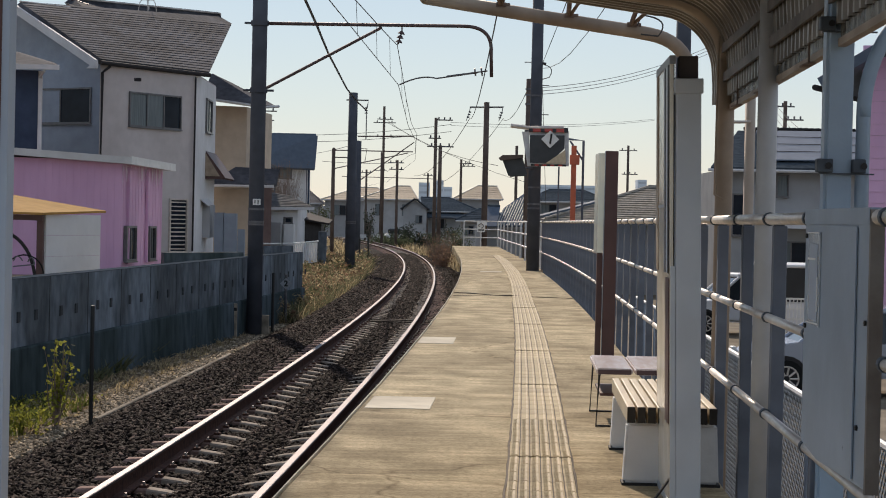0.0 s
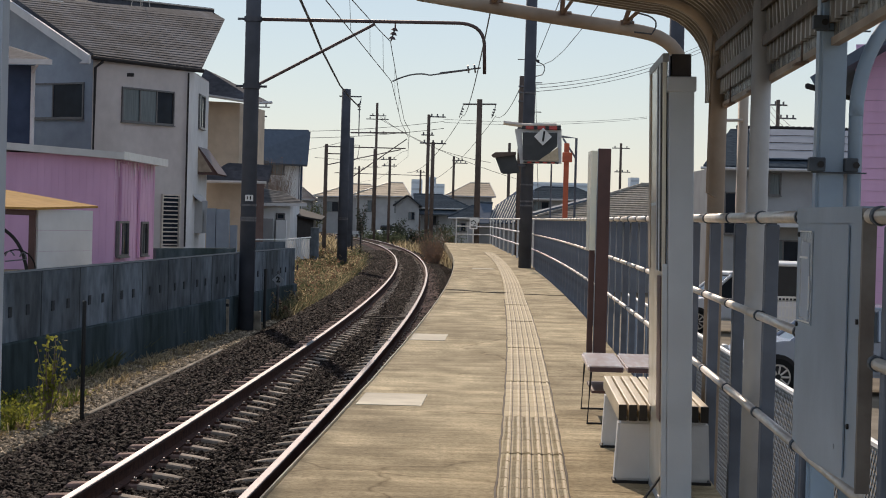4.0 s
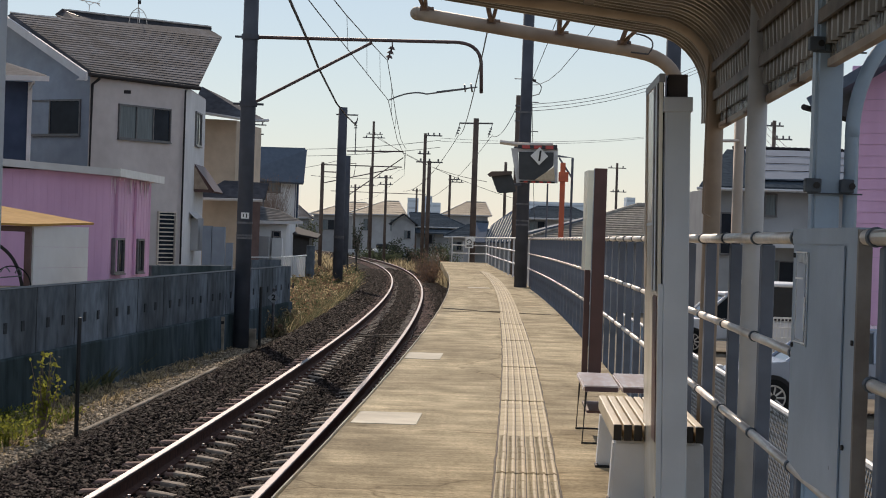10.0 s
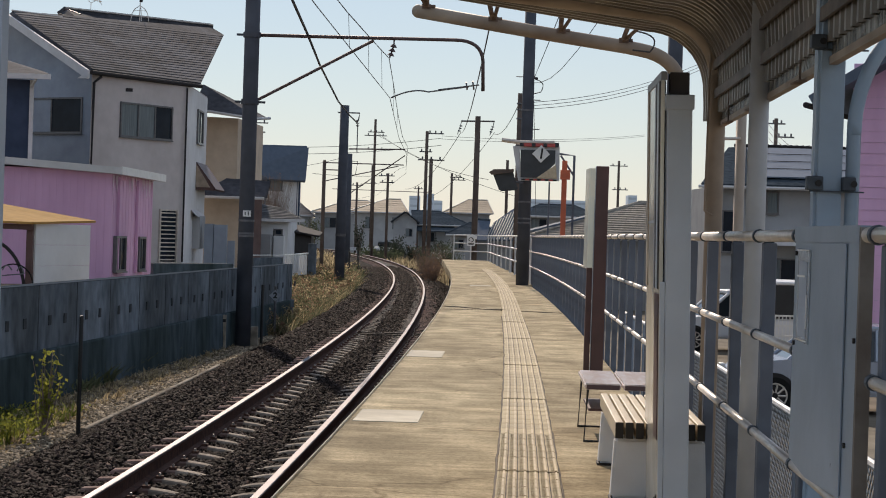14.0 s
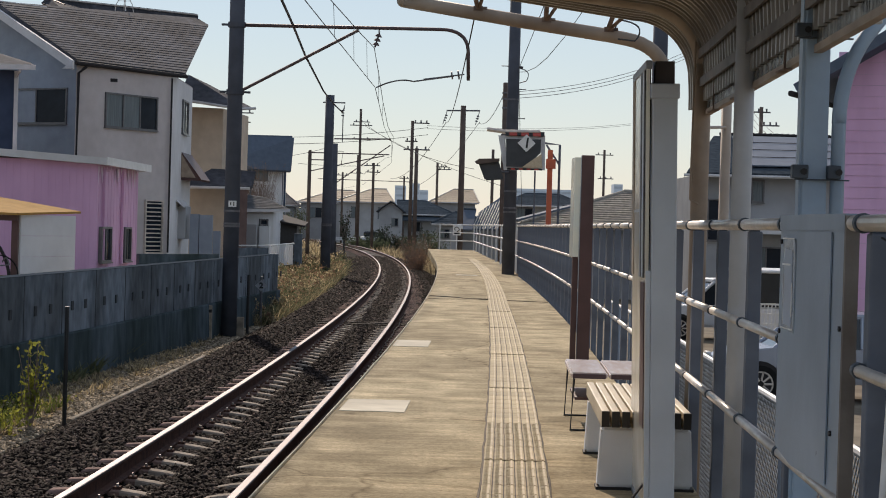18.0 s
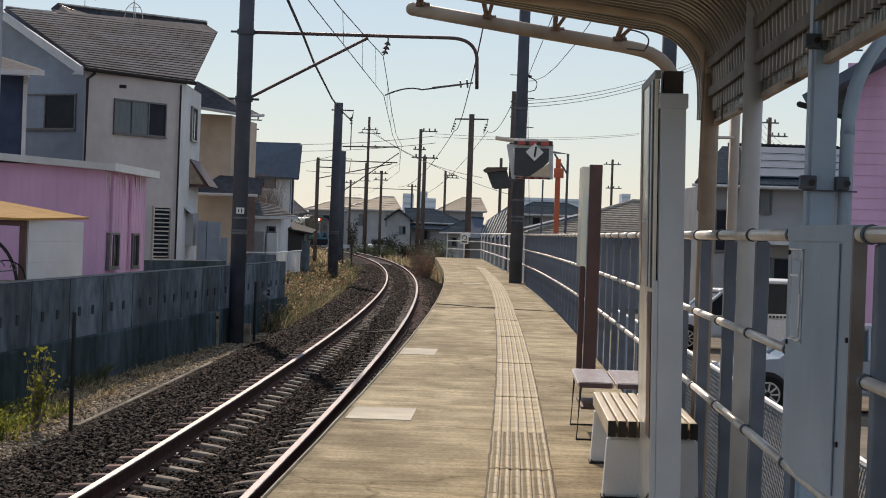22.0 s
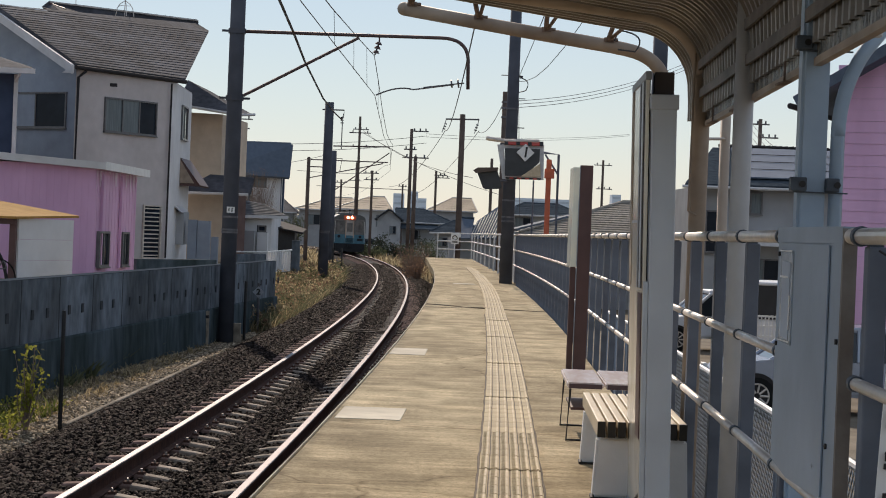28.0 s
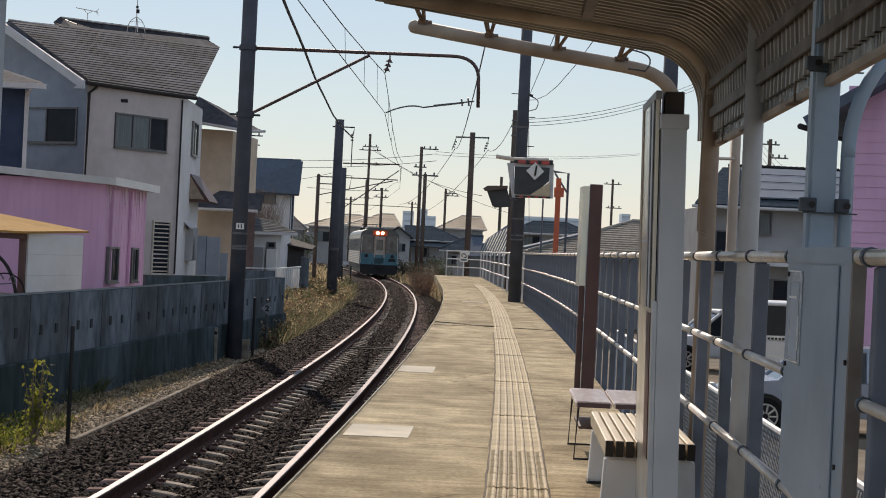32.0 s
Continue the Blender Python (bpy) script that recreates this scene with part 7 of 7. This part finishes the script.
def speckle(name, n, area, z0, h, leaf, material, label, seed, category="weeds"):
    """Seed heads and small leaves floating on thin stems among the grass: many tiny turned quads."""
    rng = np.random.default_rng(seed)
    x, y = area(rng, n)
    hump = 0.55 + 0.45 * np.sin(x * 2.3 + 1.1) * np.sin(y * 0.55) + 0.25 * np.sin(y * 1.9 + x)
    z = z0 + h * np.clip(hump, 0.25, 1.2) * rng.random(n) ** 0.6
    u = rng.normal(size=(n, 3))
    u /= np.linalg.norm(u, axis=1)[:, None]
    v = np.cross(u, rng.normal(size=(n, 3)))
    v /= np.linalg.norm(v, axis=1)[:, None]
    s = leaf * rng.uniform(0.5, 1.4, n)[:, None] * np.maximum(1, y / 60)[:, None]
    c = np.stack([x, y, z], -1)
    q = np.stack([c - u * s, c + v * s * 0.6, c + u * s, c - v * s * 0.6], 1).reshape(-1, 3)
    me = bpy.data.meshes.new(name)
    me.from_pydata(q.tolist(), [], (4 * np.arange(n)[:, None] + np.arange(4)).tolist())
    me.materials.append(M[material])
    return tagged(new(name, me), label, category, kind="stuff")


speckle("weed_heads", 20000, strip(-4.3, -2.1, 43, 105, 1.3, 1.9), -1.2, 0.8, 0.036, "dry_grass", "pale seed heads on the dry weeds beside the curve", 31)
speckle("weed_leaves", 14000, strip(-4.4, -2.1, 43, 100, 1.3, 2.6), -1.2, 0.68, 0.042, "dark_weed", "dark leaves among the dry weeds", 32)
speckle("weed_leaves", 3500, strip(-4.3, -3.2, 43, 62, 1.3, 4.1), -1.2, 0.45, 0.04, "leaf_yellow", "yellow-green leaves among the dry weeds", 38)
speckle("weed_leaves", 9000, strip(-4.2, -2.1, 43, 95, 1.3, 3.1), -1.2, 0.75, 0.036, "bush_brown", "reddish leaves among the dry weeds", 33)
speckle("ground_leaves", 5000, strip(-3.7, -2.6, 16, 40, 1.3, 0.9), -1.19, 0.07, 0.016, "dry_grass", "dead leaves and tufts on the verge", 34)
speckle("ground_leaves", 2600, strip(-3.8, -2.8, 16, 25, 1.0, 0.7), -1.19, 0.16, 0.018, "leaf_yellow", "yellow-green small weeds on the verge", 35)
speckle("moss_leaves", 4000, strip(-3.9, -3.35, 26, 40, 1.0, 1.5), -1.19, 0.22, 0.03, "dark_weed", "dark ivy and weeds at the foot of the wall", 36)


def shrub(name, x, y, z, h, w, n, leaf, material, label, seed, twigs=14, category="shrub", thick=0.012):
    rng = random.Random(seed)
    s = thing(name, label, category, at=(x, y, z))
    bm = B()
    tips = []
    for k in range(twigs):
        a, l = rng.uniform(0, math.tau), rng.uniform(0.5, 1.0)
        tip = Vector((math.cos(a) * w * rng.uniform(0.1, 0.55), math.sin(a) * w * rng.uniform(0.1, 0.55), h * l))
        mid = tip * 0.5 + Vector((rng.uniform(-0.1, 0.1) * w, rng.uniform(-0.1, 0.1) * w, 0))
        tube(bm, [(0, 0, 0), mid, tip], thick * h, 4, 0.25 * thick * h)
        tips.append((mid, tip))
    part("stem", bm, "twig", s)
    bm = B()
    for k in range(n):
        mid, tip = rng.choice(tips)
        c = mid.lerp(tip, rng.uniform(-0.3, 1.05)) + Vector([rng.gauss(0, 0.09 * w) for _ in range(3)])
        c.z = max(c.z, 0.02)
        u = Vector([rng.gauss(0, 1) for _ in range(3)]).normalized() * leaf * rng.uniform(0.6, 1.3)
        v = u.cross(Vector([rng.gauss(0, 1) for _ in range(3)])).normalized() * leaf * 0.5
        vs = [bm.verts.new(c + q) for q in (-u, v, u, -v)]
        bm.faces.new(vs)
    part("leaves", bm, material, s)
    return s


shrub("weed_plant", -4.15, 21.4, -1.2, 0.98, 0.34, 260, 0.034, "leaf_yellow", "slender weed with yellow-green leaves on the verge", 5)
shrub("weed_plant", -4.3, 20.6, -1.2, 0.35, 0.6, 300, 0.03, "leaf_yellow", "low yellow-green weed on the verge", 6)
shrub("dry_shrub", -0.15, 93, -1.2, 1.8, 1.7, 1200, 0.04, "bush_brown", "reddish-brown dry shrub beside the platform end", 7, 170, "shrub", 0.006)
shrub("dry_shrub", 0.0, 88, -1.2, 1.3, 1.1, 450, 0.045, "bush_brown", "reddish-brown dry shrub beside the platform", 8, 70, "shrub", 0.006)
shrub("shrub", -0.2, 115, -1.2, 1.2, 1.6, 900, 0.06, "bush_green", "dark shrub beyond the platform end", 9, 30)
shrub("shrub", -3.6, 165, -1.2, 0.9, 2.2, 900, 0.09, "bush_green", "dark green shrub by the far road", 10, 30)
shrub("shrub", -5.6, 172, -1.2, 0.9, 2.4, 900, 0.09, "bush_green", "dark green shrub by the far road", 21, 30)
shrub("shrub", -5.6, 88, -0.2, 1.9, 1.1, 1100, 0.06, "bush_green", "clipped dark garden tree behind the shed", 22, 24)
shrub("shrub", 0.9, 120, -1.2, 1.8, 1.8, 1100, 0.07, "bush_green", "dark shrub with pale flowers beyond the railing", 23, 30)
shrub("shrub", 0.55, 120, -1.2, 1.5, 1.2, 260, 0.06, "flower_white", "low shrub covered in white flowers beyond the railing", 41, 20)
shrub("bare_tree", -8.2, 100, 0.0, 4.0, 2.2, 300, 0.04, "bush_brown", "bare brown tree between the houses", 24, 380, "tree", 0.003)
shrub("shrub", -1.0, 175, -1.2, 1.1, 2.4, 900, 0.09, "bush_green", "dark green hedge by the far road", 25, 30)

for k in range(5):
    shrub("hedge", -4.6 + 0.9 * k, 174, -1.2, 1.25, 1.5, 420, 0.10, "hedge_dark", "clipped dark green hedge in front of the far houses", 50 + k, 12)
shrub("garden_tree", -6.6, 177, -1.2, 3.5, 1.1, 420, 0.11, "hedge_dark", "tall slim dark garden tree before the far houses", 61, 16, "tree", 0.012)
shrub("garden_tree", -3.4, 178, -1.2, 2.1, 1.8, 520, 0.11, "hedge_dark", "rounded dark garden tree before the far houses", 62, 16, "tree", 0.012)
shrub("garden_tree", 0.6, 176, -1.2, 1.8, 2.0, 520, 0.11, "hedge_dark", "low dark garden tree before the far houses", 63, 16, "tree", 0.012)

# ==== the train ====
train = thing("train_car", "silver and teal electric railcar with lit headlights", "train")
W2, LEN = 1.28, 19.5
Z0, ZR = 0.35, 3.16
prof = [(-W2, Z0 + 0.45), (-W2, 2.66)]
for a in np.linspace(0.2, math.pi / 2, 7):
    prof.append((-W2 * math.cos(a) ** 0.55, 2.66 + (ZR - 2.66) * math.sin(a) ** 0.9))
full = prof + [(-px, pz) for px, pz in reversed(prof[:-1])]
bm = B()
v0 = [bm.verts.new((px, 0.0, pz)) for px, pz in full]
v1 = [bm.verts.new((px, LEN, pz)) for px, pz in full]
bm.faces.new(v0)
bm.faces.new(v1[::-1])
for i in range(len(full)):
    j = (i + 1) % len(full)
    bm.faces.new((v0[i], v1[i], v1[j], v0[j]))
body = part("body", bm, "train_silver", train)
bm = B()
box(bm, -W2 + 0.01, W2 - 0.01, -0.03, 0.0, 0.80, 1.52, bev=0.01)
part("front_band", bm, "train_teal", train, "teal lower front")
for xa, xb in ((-W2 + 0.04, -0.42), (0.42, W2 - 0.04)):
    bm = B()
    box(bm, xa, xb, -0.03, 0.0, 1.52, 2.75, bev=0.01)
    part("front_mask", bm, "train_mask", train)
for x0, x1 in ((-1.10, -0.50), (0.50, 1.10)):
    bm = B()
    box(bm, x0, x1, -0.045, -0.03, 1.72, 2.62, bev=0.006)
    part("front_window", bm, "train_window", train)
bm = B()
box(bm, -0.36, 0.36, -0.045, 0.0, 0.85, 2.66, bev=0.01)
door = part("front_door", bm, "train_cream", train, "pale end door")
bm = B()
box(bm, -0.35, 0.35, -0.052, -0.0455, 0.86, 1.45)
part("door_foot", bm, "train_teal", door, "teal lower part of the door")
bm = B()
box(bm, -0.22, 0.22, -0.056, -0.05, 1.75, 2.45)
part("door_window", bm, "train_window", door)
for xa in (-0.34, 0.28):
    bm = B()
    box(bm, xa, xa + 0.06, -0.055, -0.044, 1.25, 2.62)
    part("door_edge", bm, "train_tan", door, "tan door edge")
for k in range(5):
    bm = B()
    box(bm, -0.30, 0.30, -0.10, -0.04, 0.92 + 0.07 * k, 0.94 + 0.07 * k)
    part("step_rung", bm, "train_dark", door)
for s in (-1, 1):
    bm = B()
    tube(bm, [(s * 1.2, -0.03, 0.9), (s * 1.2, -0.06, 1.6), (s * 1.16, -0.06, 2.6)], 0.018, 5)
    part("hand_rail", bm, "train_rib", train)
bm = B()
box(bm, 0.62, 1.08, -0.05, -0.03, 1.02, 1.22)
part("coupling_box", bm, "train_dark", train)
# orange colour stands for the reddish halo round the headlights
bm = B()
box(bm, -0.5, 0.5, -0.05, 0.0, 2.68, 3.05, bev=0.03)
part("light_housing", bm, "orange", train, "headlight housing coloured orange for the lamps' reddish halo")
for s in (-0.16, 0.16):
    bm = B()
    tube(bm, [(s, -0.05, 2.88), (s, -0.08, 2.88)], 0.11, 14)
    part("headlight", bm, "headlight", train, "glowing headlight")
for s in (-0.85, 0.85):
    bm = B()
    tube(bm, [(s, -0.03, 1.36), (s, -0.06, 1.36)], 0.12, 12)
    part("tail_lamp", bm, "train_dark", train)
bm = B()
box(bm, -W2 + 0.06, W2 - 0.06, 0.05, LEN - 0.05, 0.25, 0.82)
box(bm, -1.1, 1.1, -0.12, 0.3, 0.15, 0.80)
part("underframe", bm, "train_dark", train, "dark skirt and underframe")
bm = B()
box(bm, -0.14, 0.14, -0.35, 0.0, 0.52, 0.76, bev=0.02)
part("coupler", bm, "train_dark", train)
for k in range(11):
    y0 = 0.9 + k * 1.65
    for s in (-1, 1):
        bm = B()
        box(bm, s * W2 - 0.012, s * W2 + 0.012, y0, y0 + 1.05, 1.65, 2.45)
        part("side_window", bm, "car_glass", train)
for z in (0.84, 0.96, 1.08, 1.20, 1.32, 1.44, 1.56, 2.50, 2.60):
    for s in (-1, 1):
        bm = B()
        box(bm, s * W2 - 0.014, s * W2 + 0.014, 0.1, LEN, z, z + 0.075)
        part("side_rib", bm, "train_rib", train)
for yy in (2.2, LEN - 2.2):
    for d in (-0.9, 0.9):
        bm = B()
        for s in (-1, 1):
            tube(bm, [(s * 0.5335, yy + d, 0.40), (s * 0.62, yy + d, 0.40)], 0.40, 20)
        tube(bm, [(-0.6, yy + d, 0.40), (0.6, yy + d, 0.40)], 0.07, 8)
        part("wheelset", bm, "train_dark", train)
bm = B()
for s in (-0.55, 0.55):
    tube(bm, [(s, 14.4, 3.3), (s, 15.9, 3.48), (s * 0.9, 14.6, 3.58)], 0.03, 5)
tube(bm, [(-0.6, 14.6, 3.6), (0.6, 14.6, 3.6)], 0.035, 6)
box(bm, -0.7, 0.7, 14.2, 15.9, 3.12, 3.3)
part("pantograph", bm, "train_dark", train)
bm = B()
box(bm, -0.6, 0.6, 6.5, 9.5, 3.1, 3.33, bev=0.06)
part("roof_unit", bm, "train_silver", train)
bm = B()
tube(bm, [(0.0, 0.5, 3.2), (0.0, 0.5, 3.5)], 0.03, 6)
tube(bm, [(0.0, 0.5, 3.42), (0.0, 0.5, 3.54)], 0.07, 8)
part("horn", bm, "train_dark", train)


def motions():
    """The railcar rolls along the curve towards the platform."""
    rows = []
    for t, y in ((0.0, 385.0), (4.0, 354.0), (8.0, 323.0), (12.0, 292.0), (16.0, 261.0), (19.0, 237.5), (21.0, 221.5), (22.0, 211.5), (23.0, 202.0), (24.0, 193.5),
                 (25.0, 184.0), (26.0, 176.0), (27.0, 167.6), (28.0, 159.4), (29.0, 151.5), (30.0, 143.7), (31.0, 136.8), (32.0, 130.3)):
        yb = y + LEN
        ang = math.degrees(math.atan2(line_x(yb) - line_x(y), LEN))
        rows.append((t, pose(line_x(y), y, RAIL_TOP, 0, 0, -ang)))
    walk(train, rows)


motions()
